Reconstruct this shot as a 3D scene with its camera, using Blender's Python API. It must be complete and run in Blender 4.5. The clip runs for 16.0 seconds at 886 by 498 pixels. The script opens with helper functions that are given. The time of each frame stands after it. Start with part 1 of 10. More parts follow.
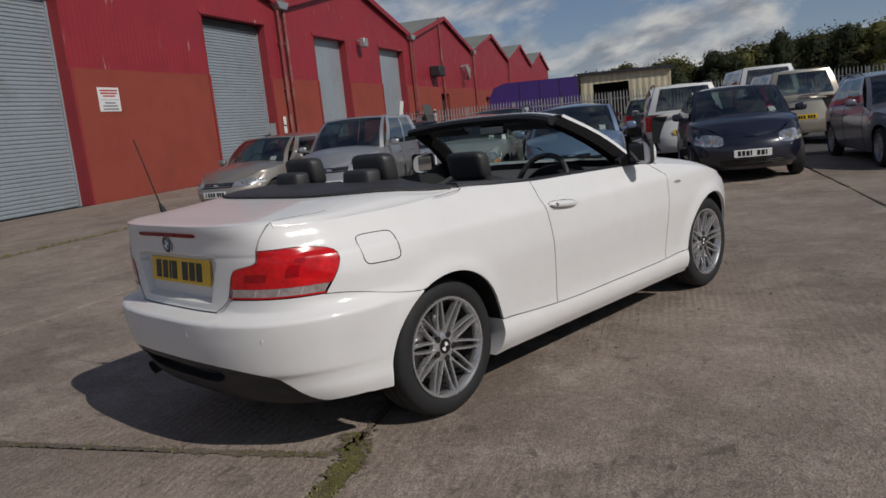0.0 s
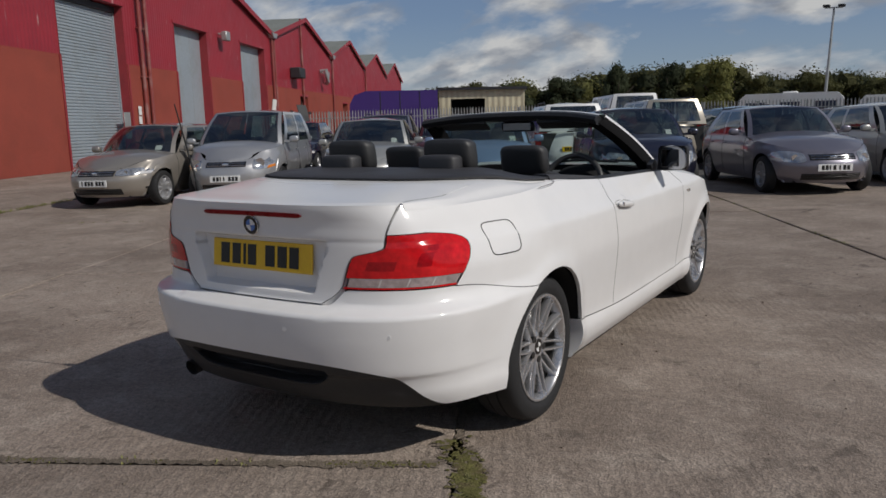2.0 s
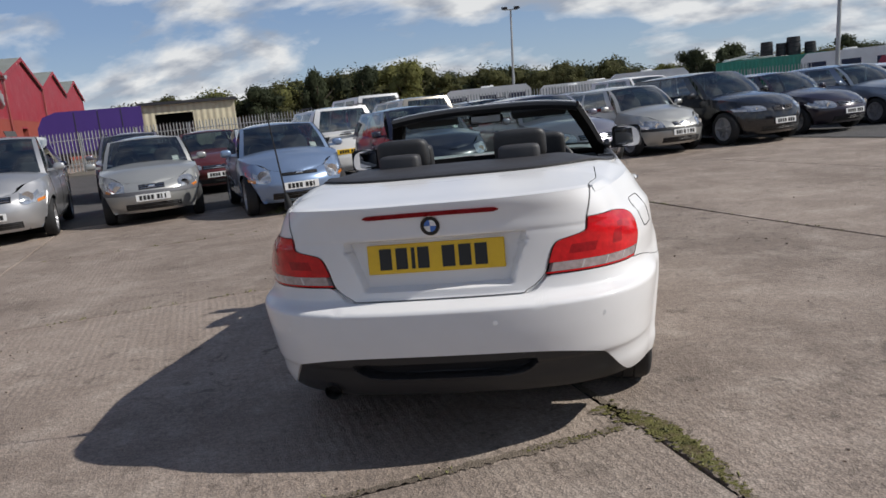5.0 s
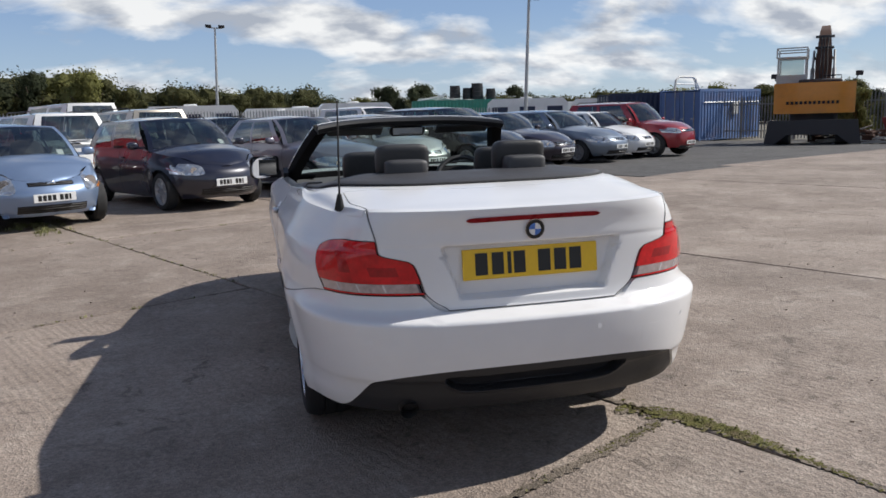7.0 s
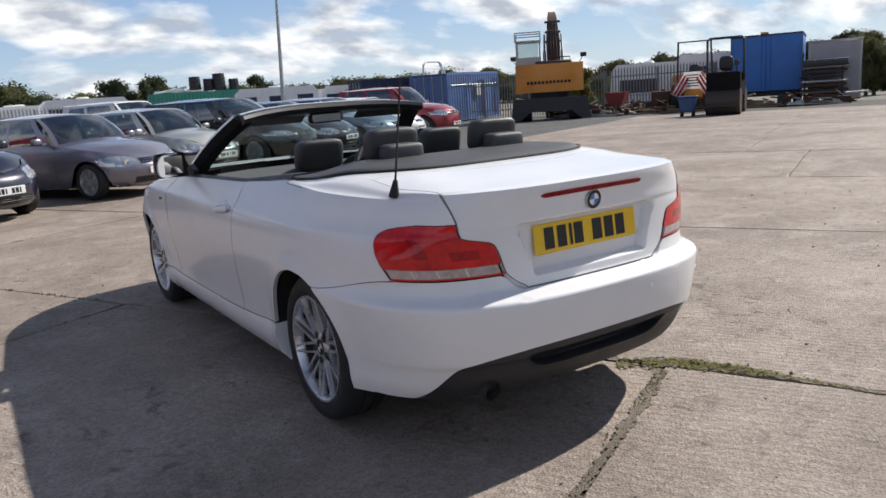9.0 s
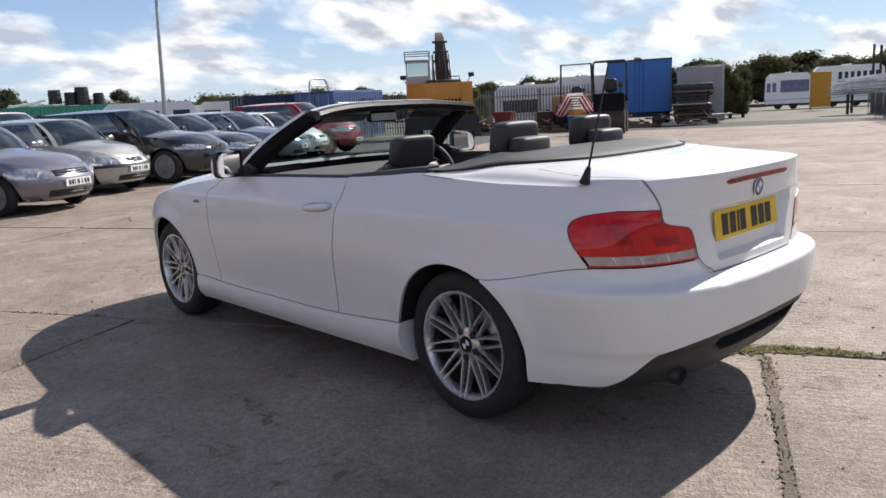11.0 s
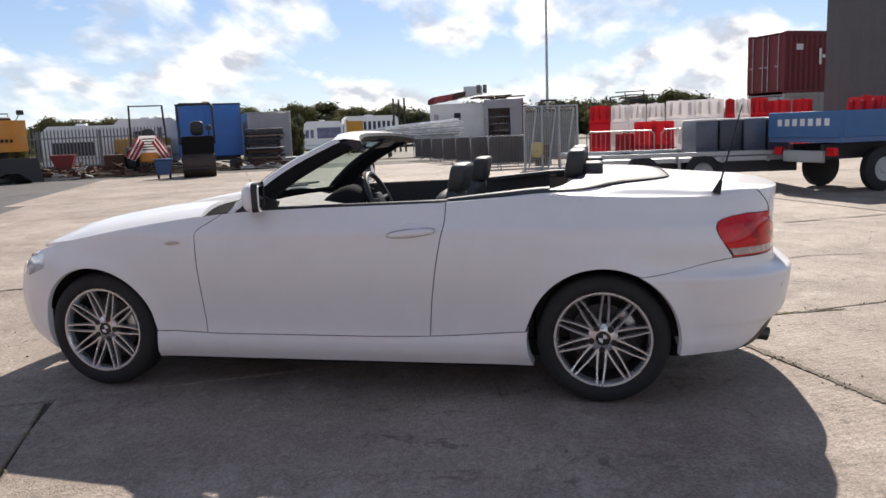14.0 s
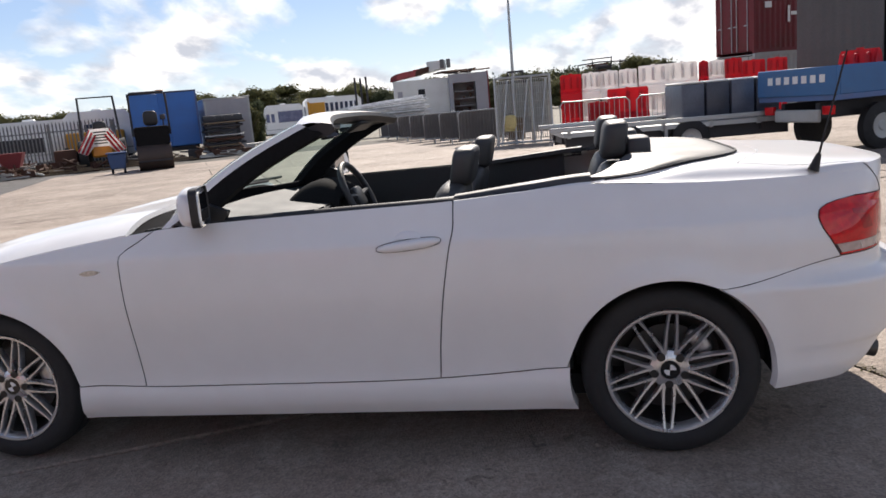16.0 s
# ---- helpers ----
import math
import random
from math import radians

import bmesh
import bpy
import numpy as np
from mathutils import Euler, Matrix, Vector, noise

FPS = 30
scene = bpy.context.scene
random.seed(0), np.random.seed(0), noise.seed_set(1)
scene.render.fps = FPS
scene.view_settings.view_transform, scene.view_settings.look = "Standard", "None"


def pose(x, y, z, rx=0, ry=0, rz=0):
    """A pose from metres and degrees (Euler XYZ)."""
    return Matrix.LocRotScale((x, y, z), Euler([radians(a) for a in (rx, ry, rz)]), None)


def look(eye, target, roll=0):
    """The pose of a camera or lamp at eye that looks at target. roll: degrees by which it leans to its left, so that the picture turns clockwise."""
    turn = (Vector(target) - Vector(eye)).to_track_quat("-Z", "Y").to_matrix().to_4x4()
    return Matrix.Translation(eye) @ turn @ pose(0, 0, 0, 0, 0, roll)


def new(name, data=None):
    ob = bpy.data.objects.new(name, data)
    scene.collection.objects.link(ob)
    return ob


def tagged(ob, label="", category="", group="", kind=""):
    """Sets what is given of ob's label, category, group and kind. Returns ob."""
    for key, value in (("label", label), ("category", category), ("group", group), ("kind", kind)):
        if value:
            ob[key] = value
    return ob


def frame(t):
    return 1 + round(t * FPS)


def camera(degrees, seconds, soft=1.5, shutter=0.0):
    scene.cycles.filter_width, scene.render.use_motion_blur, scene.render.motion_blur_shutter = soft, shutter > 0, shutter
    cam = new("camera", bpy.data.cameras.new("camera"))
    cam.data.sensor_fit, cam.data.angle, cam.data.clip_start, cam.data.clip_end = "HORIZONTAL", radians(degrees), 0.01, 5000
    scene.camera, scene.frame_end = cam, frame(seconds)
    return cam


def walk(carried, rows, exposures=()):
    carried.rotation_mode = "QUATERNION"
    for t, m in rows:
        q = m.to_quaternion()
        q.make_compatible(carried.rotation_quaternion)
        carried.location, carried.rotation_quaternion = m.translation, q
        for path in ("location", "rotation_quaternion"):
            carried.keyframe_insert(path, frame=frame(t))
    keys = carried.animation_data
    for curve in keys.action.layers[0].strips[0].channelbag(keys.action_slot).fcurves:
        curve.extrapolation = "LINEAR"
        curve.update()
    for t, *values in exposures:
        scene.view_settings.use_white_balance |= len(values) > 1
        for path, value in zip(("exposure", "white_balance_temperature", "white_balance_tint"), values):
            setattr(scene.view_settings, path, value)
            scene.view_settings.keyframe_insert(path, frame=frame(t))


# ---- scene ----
# ---- camera and its walk ----
cam = camera(60.5, 16.0, soft=1.6)
PATH = [
    (0, (3.131, -2.353, 1.309), (1.751, -0.942, 0.983), -5.8),
    (0.5, (3.101, -2.353, 1.306), (1.716, -0.948, 0.976), -5.7),
    (1, (2.963, -2.392, 1.27), (1.586, -0.988, 0.907), -4.9),
    (1.5, (2.581, -2.663, 1.269), (1.338, -1.134, 0.93), -2.9),
    (2, (2.109, -2.863, 1.269), (1.061, -1.191, 0.941), -1.6),
    (2.5, (1.681, -3.091, 1.287), (0.8, -1.319, 1.002), -1.6),
    (3, (1.247, -3.261, 1.285), (0.597, -1.401, 0.946), -1.5),
    (3.2, (1.076, -3.28, 1.274), (0.482, -1.398, 0.956), -1.7),
    (5.3, (0.46, -3.547, 1.324), (0.146, -1.606, 0.958), -5.3),
    (5.5, (0.384, -3.526, 1.31), (0.113, -1.578, 0.946), -4.3),
    (6, (-0.092, -3.561, 1.288), (-0.018, -1.595, 0.926), -2.8),
    (6.5, (-0.516, -3.471, 1.293), (-0.274, -1.517, 0.94), -1.1),
    (7, (-0.956, -3.377, 1.315), (-0.489, -1.462, 0.972), -1.7),
    (7.5, (-1.327, -3.262, 1.314), (-0.582, -1.443, 0.943), -1.9),
    (8, (-1.623, -3.027, 1.319), (-0.778, -1.261, 0.913), -2.9),
    (8.5, (-1.901, -2.939, 1.334), (-0.906, -1.244, 0.963), -4.3),
    (8.7, (-1.941, -2.912, 1.336), (-0.917, -1.237, 0.951), -4.4),
    (10.8, (-2.701, -2.304, 1.303), (-1.39, -0.84, 0.929), -1.7),
    (11, (-2.867, -2.137, 1.285), (-1.529, -0.698, 0.911), -3.1),
    (11.5, (-3.225, -1.784, 1.292), (-1.71, -0.528, 0.933), -2.8),
    (12, (-3.598, -1.411, 1.297), (-1.914, -0.39, 0.943), -3.3),
    (12.5, (-3.855, -1.015, 1.323), (-2.099, -0.133, 0.951), -2.6),
    (13, (-4.095, -0.61, 1.333), (-2.25, 0.084, 0.993), -0.9),
    (13.5, (-4.192, -0.275, 1.33), (-2.306, 0.308, 1.009), -2.2),
    (14, (-4.341, 0.002, 1.33), (-2.409, 0.412, 1.014), -2.2),
    (14.5, (-4.384, 0.101, 1.335), (-2.455, 0.473, 0.959), -3.4),
    (15, (-4.337, 0.115, 1.316), (-2.404, 0.443, 0.922), -3.4),
    (15.5, (-3.987, 0.217, 1.279), (-2.052, 0.542, 0.891), -3.5),
    (16, (-3.459, 0.324, 1.326), (-1.524, 0.658, 0.947), -5.0),
]

EXPOSURES = [(0, -0.66, 6500, 9), (1.0, -0.66, 6500, 9), (3.0, -0.26, 6450, 9), (5.5, 0.12, 6400, 9), (8.5, 0.48, 6450, 9), (11.0, 0.68, 6600, 10), (13.0, 0.76, 6750, 11),
             (14.0, 0.80, 6800, 11), (14.6, 0.96, 6850, 12), (15.4, 0.98, 6850, 12), (16, 0.83, 6850, 12)]
walk(cam, [(t, look(eye, target, roll)) for t, eye, target, roll in PATH], EXPOSURES)
SKY_STRENGTH, SUN_STRENGTH = 0.092, 4.1
CLOUD_GAIN, CLOUD_BASE = 0.35, 6.7

# ---- world, sun ----
SUN_TO = Vector((1.165, 0.0, 1.0)).normalized()
SUN_ELEV = math.asin(SUN_TO.z)
SUN_AZ = math.atan2(SUN_TO.x, SUN_TO.y)

world = bpy.data.worlds.new("world")
world.use_nodes = True
scene.world = world
wn, wl = world.node_tree.nodes, world.node_tree.links
wn.clear()
w_out = wn.new("ShaderNodeOutputWorld")
w_bg = wn.new("ShaderNodeBackground")
w_sky = wn.new("ShaderNodeTexSky")
w_sky.sky_type = "NISHITA"
w_sky.sun_disc = False
w_sky.sun_elevation = SUN_ELEV
w_sky.sun_rotation = SUN_AZ
w_sky.air_density, w_sky.dust_density, w_sky.ozone_density = 1.0, 0.25, 3.0
w_tc = wn.new("ShaderNodeTexCoord")
w_sep = wn.new("ShaderNodeSeparateXYZ")
wl.new(w_tc.outputs["Generated"], w_sep.inputs[0])
# a deep, even blue over the sky model, paler towards the horizon
w_grad = wn.new("ShaderNodeValToRGB")
w_grad.color_ramp.elements[0].position, w_grad.color_ramp.elements[1].position = 0.0, 0.62
w_grad.color_ramp.elements[0].color = (0.37, 0.47, 0.60, 1)
w_grad.color_ramp.elements[1].color = (0.062, 0.094, 0.185, 1)
w_e = w_grad.color_ramp.elements.new(0.13)
w_e.color = (0.225, 0.325, 0.53, 1)
w_e = w_grad.color_ramp.elements.new(0.32)
w_e.color = (0.155, 0.245, 0.46, 1)
wl.new(w_sep.outputs["Z"], w_grad.inputs[0])
w_gain = wn.new("ShaderNodeVectorMath"); w_gain.operation = "SCALE"; w_gain.inputs["Scale"].default_value = 10.0
wl.new(w_grad.outputs[0], w_gain.inputs[0])
w_blue = wn.new("ShaderNodeMix"); w_blue.data_type = "RGBA"; w_blue.inputs["Factor"].default_value = 0.72
wl.new(w_sky.outputs[0], w_blue.inputs["A"]); wl.new(w_gain.outputs[0], w_blue.inputs["B"])
# clouds lie on a flat layer: direction divided by its height
w_add = wn.new("ShaderNodeMath"); w_add.operation = "ADD"; w_add.inputs[1].default_value = 0.40
w_max = wn.new("ShaderNodeMath"); w_max.operation = "MAXIMUM"; w_max.inputs[1].default_value = 0.0
wl.new(w_sep.outputs["Z"], w_max.inputs[0]); wl.new(w_max.outputs[0], w_add.inputs[0])
w_div = wn.new("ShaderNodeVectorMath"); w_div.operation = "DIVIDE"
w_comb = wn.new("ShaderNodeCombineXYZ")
for k in range(3):
    wl.new(w_add.outputs[0], w_comb.inputs[k])
wl.new(w_tc.outputs["Generated"], w_div.inputs[0]); wl.new(w_comb.outputs[0], w_div.inputs[1])
w_map = wn.new("ShaderNodeMapping")
w_map.inputs["Location"].default_value = (3.1, 1.7, 0.0)
w_map.inputs["Rotation"].default_value = (0.0, 0.0, 0.5)
w_map.inputs["Scale"].default_value = (2.6, 3.5, 0.0)
wl.new(w_div.outputs[0], w_map.inputs[0])
w_n1 = wn.new("ShaderNodeTexNoise"); w_n1.inputs["Scale"].default_value = 1.0; w_n1.inputs["Detail"].default_value = 7.0
w_n1.inputs["Roughness"].default_value = 0.53; w_n1.inputs["Distortion"].default_value = 0.25
wl.new(w_map.outputs[0], w_n1.inputs["Vector"])
w_ramp = wn.new("ShaderNodeValToRGB")
w_ramp.color_ramp.elements[0].position, w_ramp.color_ramp.elements[1].position = 0.445, 0.58
wl.new(w_n1.outputs["Fac"], w_ramp.inputs[0])
w_n2 = wn.new("ShaderNodeTexNoise"); w_n2.inputs["Scale"].default_value = 2.6; w_n2.inputs["Detail"].default_value = 5.0
wl.new(w_map.outputs[0], w_n2.inputs["Vector"])
w_cr = wn.new("ShaderNodeValToRGB")
w_cr.color_ramp.elements[0].position, w_cr.color_ramp.elements[1].position = 0.38, 0.58
w_cr.color_ramp.elements[0].color = (0.46, 0.50, 0.58, 1)
w_cr.color_ramp.elements[1].color = (1.0, 1.0, 1.0, 1)
wl.new(w_n2.outputs["Fac"], w_cr.inputs[0])
# clouds take their brightness from the sky behind them, whitened and lifted
w_bw = wn.new("ShaderNodeRGBToBW"); wl.new(w_blue.outputs["Result"], w_bw.inputs[0])
w_lift = wn.new("ShaderNodeMath"); w_lift.operation = "MULTIPLY_ADD"
w_lift.inputs[1].default_value, w_lift.inputs[2].default_value = CLOUD_GAIN, CLOUD_BASE
wl.new(w_bw.outputs[0], w_lift.inputs[0])
w_cc = wn.new("ShaderNodeMix"); w_cc.data_type = "RGBA"; w_cc.blend_type = "MULTIPLY"; w_cc.inputs["Factor"].default_value = 1.0
wl.new(w_cr.outputs[0], w_cc.inputs["A"]); wl.new(w_lift.outputs[0], w_cc.inputs["B"])
w_mix = wn.new("ShaderNodeMix"); w_mix.data_type = "RGBA"
# the cloud layer thins out overhead
w_thin = wn.new("ShaderNodeMapRange")
w_thin.inputs["From Min"].default_value, w_thin.inputs["From Max"].default_value, w_thin.inputs["To Min"].default_value, w_thin.inputs["To Max"].default_value = 0.28, 0.65, 1.0, 0.22
wl.new(w_sep.outputs["Z"], w_thin.inputs["Value"])
w_cov = wn.new("ShaderNodeMath"); w_cov.operation = "MULTIPLY"
wl.new(w_ramp.outputs[0], w_cov.inputs[0]); wl.new(w_thin.outputs[0], w_cov.inputs[1])
wl.new(w_cov.outputs[0], w_mix.inputs["Factor"])
wl.new(w_blue.outputs["Result"], w_mix.inputs["A"]); wl.new(w_cc.outputs["Result"], w_mix.inputs["B"])
wl.new(w_mix.outputs["Result"], w_bg.inputs[0])
w_bg.inputs[1].default_value = SKY_STRENGTH
wl.new(w_bg.outputs[0], w_out.inputs[0])

sun_data = bpy.data.lights.new("sun", "SUN")
sun_data.energy, sun_data.angle, sun_data.color = SUN_STRENGTH, radians(0.6), (1.0, 0.95, 0.885)
sun = new("sun", sun_data)
sun.matrix_world = look(SUN_TO * 60, (0, 0, 0))


# ---- materials ----
def material(name, base, rough=0.6, metal=0.0, var=0.12, scale=6.0, fine=60.0, bump=0.0, bump_scale=80.0, coat=0.0, spec=0.5,
             tint=None, tint_amount=0.0, tint_scale=1.2, rough_var=0.08, per_object=0.0):
    """A principled surface, varied at two scales in object space, with a tint in blotches and fine relief."""
    m = bpy.data.materials.new(name)
    m.use_nodes = True
    n, l = m.node_tree.nodes, m.node_tree.links
    b = n["Principled BSDF"]
    b.inputs["Roughness"].default_value, b.inputs["Metallic"].default_value = rough, metal
    b.inputs["Specular IOR Level"].default_value = spec
    b.inputs["Coat Weight"].default_value, b.inputs["Coat Roughness"].default_value = coat, 0.04
    tc = n.new("ShaderNodeTexCoord")
    big = n.new("ShaderNodeTexNoise"); big.inputs["Scale"].default_value = scale; big.inputs["Detail"].default_value = 6
    small = n.new("ShaderNodeTexNoise"); small.inputs["Scale"].default_value = fine; small.inputs["Detail"].default_value = 4
    l.new(tc.outputs["Object"], big.inputs["Vector"]); l.new(tc.outputs["Object"], small.inputs["Vector"])
    mean = n.new("ShaderNodeMath"); mean.operation = "ADD"
    l.new(big.outputs["Fac"], mean.inputs[0]); l.new(small.outputs["Fac"], mean.inputs[1])
    gain = n.new("ShaderNodeMapRange")
    gain.inputs["From Min"].default_value, gain.inputs["From Max"].default_value = 0.6, 1.4
    gain.inputs["To Min"].default_value, gain.inputs["To Max"].default_value = 1 - var, 1 + var
    l.new(mean.outputs[0], gain.inputs["Value"])
    value = gain.outputs[0]
    if per_object:
        info = n.new("ShaderNodeObjectInfo")
        r = n.new("ShaderNodeMapRange"); r.inputs["To Min"].default_value, r.inputs["To Max"].default_value = 1 - per_object, 1 + per_object
        l.new(info.outputs["Random"], r.inputs["Value"])
        mul = n.new("ShaderNodeMath"); mul.operation = "MULTIPLY"
        l.new(value, mul.inputs[0]); l.new(r.outputs[0], mul.inputs[1]); value = mul.outputs[0]
    col = n.new("ShaderNodeMix"); col.data_type = "RGBA"; col.blend_type = "MULTIPLY"; col.inputs["Factor"].default_value = 1.0
    col.inputs["A"].default_value = (*base, 1)
    l.new(value, col.inputs["B"])
    out = col.outputs["Result"]
    if tint:
        blot = n.new("ShaderNodeTexNoise"); blot.inputs["Scale"].default_value = tint_scale; blot.inputs["Detail"].default_value = 8
        blot.inputs["Roughness"].default_value = 0.65
        l.new(tc.outputs["Object"], blot.inputs["Vector"])
        rr = n.new("ShaderNodeMapRange"); rr.inputs["From Min"].default_value, rr.inputs["From Max"].default_value = 0.48, 0.68
        rr.inputs["To Max"].default_value = tint_amount
        l.new(blot.outputs["Fac"], rr.inputs["Value"])
        mx = n.new("ShaderNodeMix"); mx.data_type = "RGBA"; mx.inputs["B"].default_value = (*tint, 1)
        l.new(rr.outputs[0], mx.inputs["Factor"]); l.new(out, mx.inputs["A"]); out = mx.outputs["Result"]
    l.new(out, b.inputs["Base Color"])
    rv = n.new("ShaderNodeMapRange"); rv.inputs["From Min"].default_value, rv.inputs["From Max"].default_value = 0.3, 0.7
    rv.inputs["To Min"].default_value, rv.inputs["To Max"].default_value = max(0.02, rough - rough_var), min(1, rough + rough_var)
    l.new(big.outputs["Fac"], rv.inputs["Value"]); l.new(rv.outputs[0], b.inputs["Roughness"])
    if bump:
        bn = n.new("ShaderNodeTexNoise"); bn.inputs["Scale"].default_value = bump_scale; bn.inputs["Detail"].default_value = 6
        l.new(tc.outputs["Object"], bn.inputs["Vector"])
        bp = n.new("ShaderNodeBump"); bp.inputs["Strength"].default_value = bump; bp.inputs["Distance"].default_value = 0.02
        l.new(bn.outputs["Fac"], bp.inputs["Height"]); l.new(bp.outputs[0], b.inputs["Normal"])
    return m


def glass_material(name, tint, rough=0.0, gloss=0.05):
    """Thin glass: clear with a tint, with a mirror gloss that grows at grazing angles."""
    m = bpy.data.materials.new(name)
    m.use_nodes = True
    n, l = m.node_tree.nodes, m.node_tree.links
    n.clear()
    o = n.new("ShaderNodeOutputMaterial"); t = n.new("ShaderNodeBsdfTransparent"); g = n.new("ShaderNodeBsdfGlossy")
    t.inputs[0].default_value = (*tint, 1); g.inputs["Roughness"].default_value = rough
    f = n.new("ShaderNodeLayerWeight"); f.inputs["Blend"].default_value = 0.5
    pw = n.new("ShaderNodeMath"); pw.operation = "POWER"; pw.inputs[1].default_value = 5.0
    ml = n.new("ShaderNodeMath"); ml.operation = "MULTIPLY_ADD"; ml.inputs[1].default_value, ml.inputs[2].default_value = 0.85, gloss
    l.new(f.outputs["Facing"], pw.inputs[0]); l.new(pw.outputs[0], ml.inputs[0])
    s = n.new("ShaderNodeMixShader")
    l.new(ml.outputs[0], s.inputs[0]); l.new(t.outputs[0], s.inputs[1]); l.new(g.outputs[0], s.inputs[2]); l.new(s.outputs[0], o.inputs[0])
    return m


def paint(name, base, metal=0.0, rough=0.35):
    return material(name, base, rough, metal, var=0.03, scale=2.0, fine=9.0, coat=1.0, rough_var=0.05)


M_WHITE = material("white_paint", (0.765, 0.757, 0.755), 0.50, var=0.03, scale=2.0, fine=9.0, coat=0.75, spec=0.25, rough_var=0.05)
M_WHITE.node_tree.nodes["Principled BSDF"].inputs["Coat Roughness"].default_value = 0.10
M_BLACK_TRIM = material("black_trim", (0.018, 0.018, 0.020), 0.5, var=0.15, bump=0.05, bump_scale=400)
M_GLOSS_BLACK = material("gloss_black", (0.012, 0.012, 0.013), 0.15, var=0.05)
M_RUBBER = material("rubber", (0.015, 0.015, 0.016), 0.75, var=0.2, scale=10, bump=0.08, bump_scale=200)
M_ALLOY = material("alloy", (0.62, 0.62, 0.635), 0.28, 0.82, var=0.08)
# darker metal for the wheel barrel and the brake disc
M_ALLOY_DARK = material("brake_dusted_barrel", (0.050, 0.048, 0.047), 0.5, 0.4, var=0.2)
M_STEEL = material("bare_steel", (0.45, 0.44, 0.43), 0.4, 0.9, var=0.12)
M_CHROME = material("chrome", (0.75, 0.75, 0.76), 0.08, 1.0, var=0.02)
M_MIRROR = material("mirror_glass", (0.62, 0.63, 0.65), 0.02, 1.0, var=0.01, rough_var=0.0)
M_RED_LENS = material("red_lens", (0.60, 0.010, 0.014), 0.16, var=0.30, scale=9, fine=45, coat=0.5, spec=0.25, rough_var=0.02, tint=(0.26, 0.004, 0.008), tint_amount=0.6, tint_scale=7)
M_HEADLAMP = material("headlamp_glass", (0.55, 0.56, 0.57), 0.10, 0.75, var=0.65, scale=14, fine=40, coat=1.0)
M_RED_DARK = material("dark_red_lens", (0.22, 0.004, 0.008), 0.30, var=0.25, scale=30, spec=0.2)
M_RED_MID = material("mid_red_lens", (0.34, 0.005, 0.010), 0.16, var=0.3, scale=40, fine=90, coat=0.5, spec=0.25)
# darker steel for the exhaust pipe
M_EXHAUST = material("sooty_steel", (0.10, 0.095, 0.09), 0.5, 0.7, var=0.3)
M_CLEAR_LENS = material("clear_lens", (0.68, 0.66, 0.65), 0.12, 0.3, var=0.2, fine=90, coat=1.0)
M_TAIL_CLEAR = material("tail_lamp_clear", (0.44, 0.37, 0.37), 0.12, 0.3, var=0.35, scale=14, fine=60, coat=1.0)
M_AMBER = material("amber_lens", (0.65, 0.20, 0.02), 0.15, coat=1.0)
M_PLATE_Y = material("yellow_plate", (0.80, 0.50, 0.02), 0.35, var=0.05, coat=0.3)
M_PLATE_W = material("white_plate", (0.75, 0.75, 0.74), 0.35, var=0.05, coat=0.3)
M_INK = material("black_ink", (0.015, 0.015, 0.015), 0.4, var=0.05)
M_BLUE_BADGE = material("blue_enamel", (0.05, 0.16, 0.50), 0.2, coat=1.0)
M_LEATHER = material("black_leather", (0.022, 0.022, 0.023), 0.55, spec=0.75, var=0.2, bump=0.10, bump_scale=160)
M_SOFT = material("dark_lid_vinyl", (0.022, 0.021, 0.024), 0.60, var=0.1, bump=0.05, bump_scale=420, spec=0.95)
M_DASH_TOP = material("dashboard_top_vinyl", (0.045, 0.047, 0.048), 0.70, spec=1.0, var=0.12, bump=0.05, bump_scale=400)
M_DASH = material("dashboard_plastic", (0.024, 0.025, 0.026), 0.50, spec=0.4, var=0.12, bump=0.05, bump_scale=400)
M_MATT = material("matt_black_plastic", (0.014, 0.014, 0.015), 0.95, spec=0.04, var=0.2)
M_CARPET = material("black_carpet", (0.012, 0.012, 0.012), 0.95, var=0.2)
M_GLASS = glass_material("windscreen_glass", (0.70, 0.84, 0.80), gloss=0.09)
M_TINT = glass_material("tinted_glass", (0.40, 0.48, 0.46), gloss=0.20)


# ---- mesh helpers ----
def part(name, bm, mat, parent=None, label="", smooth=True, sharp=40):
    """Links a bmesh as one mesh object under a thing or a part."""
    bmesh.ops.remove_doubles(bm, verts=bm.verts, dist=1e-5)
    bmesh.ops.recalc_face_normals(bm, faces=bm.faces)
    me = bpy.data.meshes.new(name)
    for e in bm.edges:
        if len(e.link_faces) == 2 and e.calc_face_angle(0.0) > radians(sharp):
            e.smooth = False
    for f in bm.faces:
        f.smooth = smooth
    bm.to_mesh(me)
    bm.free()
    me.materials.append(mat)
    ob = new(name, me)
    ob.parent = parent
    if label:
        tagged(ob, label)
    return ob


def same_mesh(name, ob, parent, m=None):
    """Another object on the mesh of ob."""
    o = new(name, ob.data)
    o.parent = parent
    if m is not None:
        o.matrix_basis = m
    return o


def thing(name, m, label, category, group="", kind=""):
    ob = new(name)
    ob.empty_display_size = 0.2
    ob.matrix_basis = m
    return tagged(ob, label, category, group, kind)


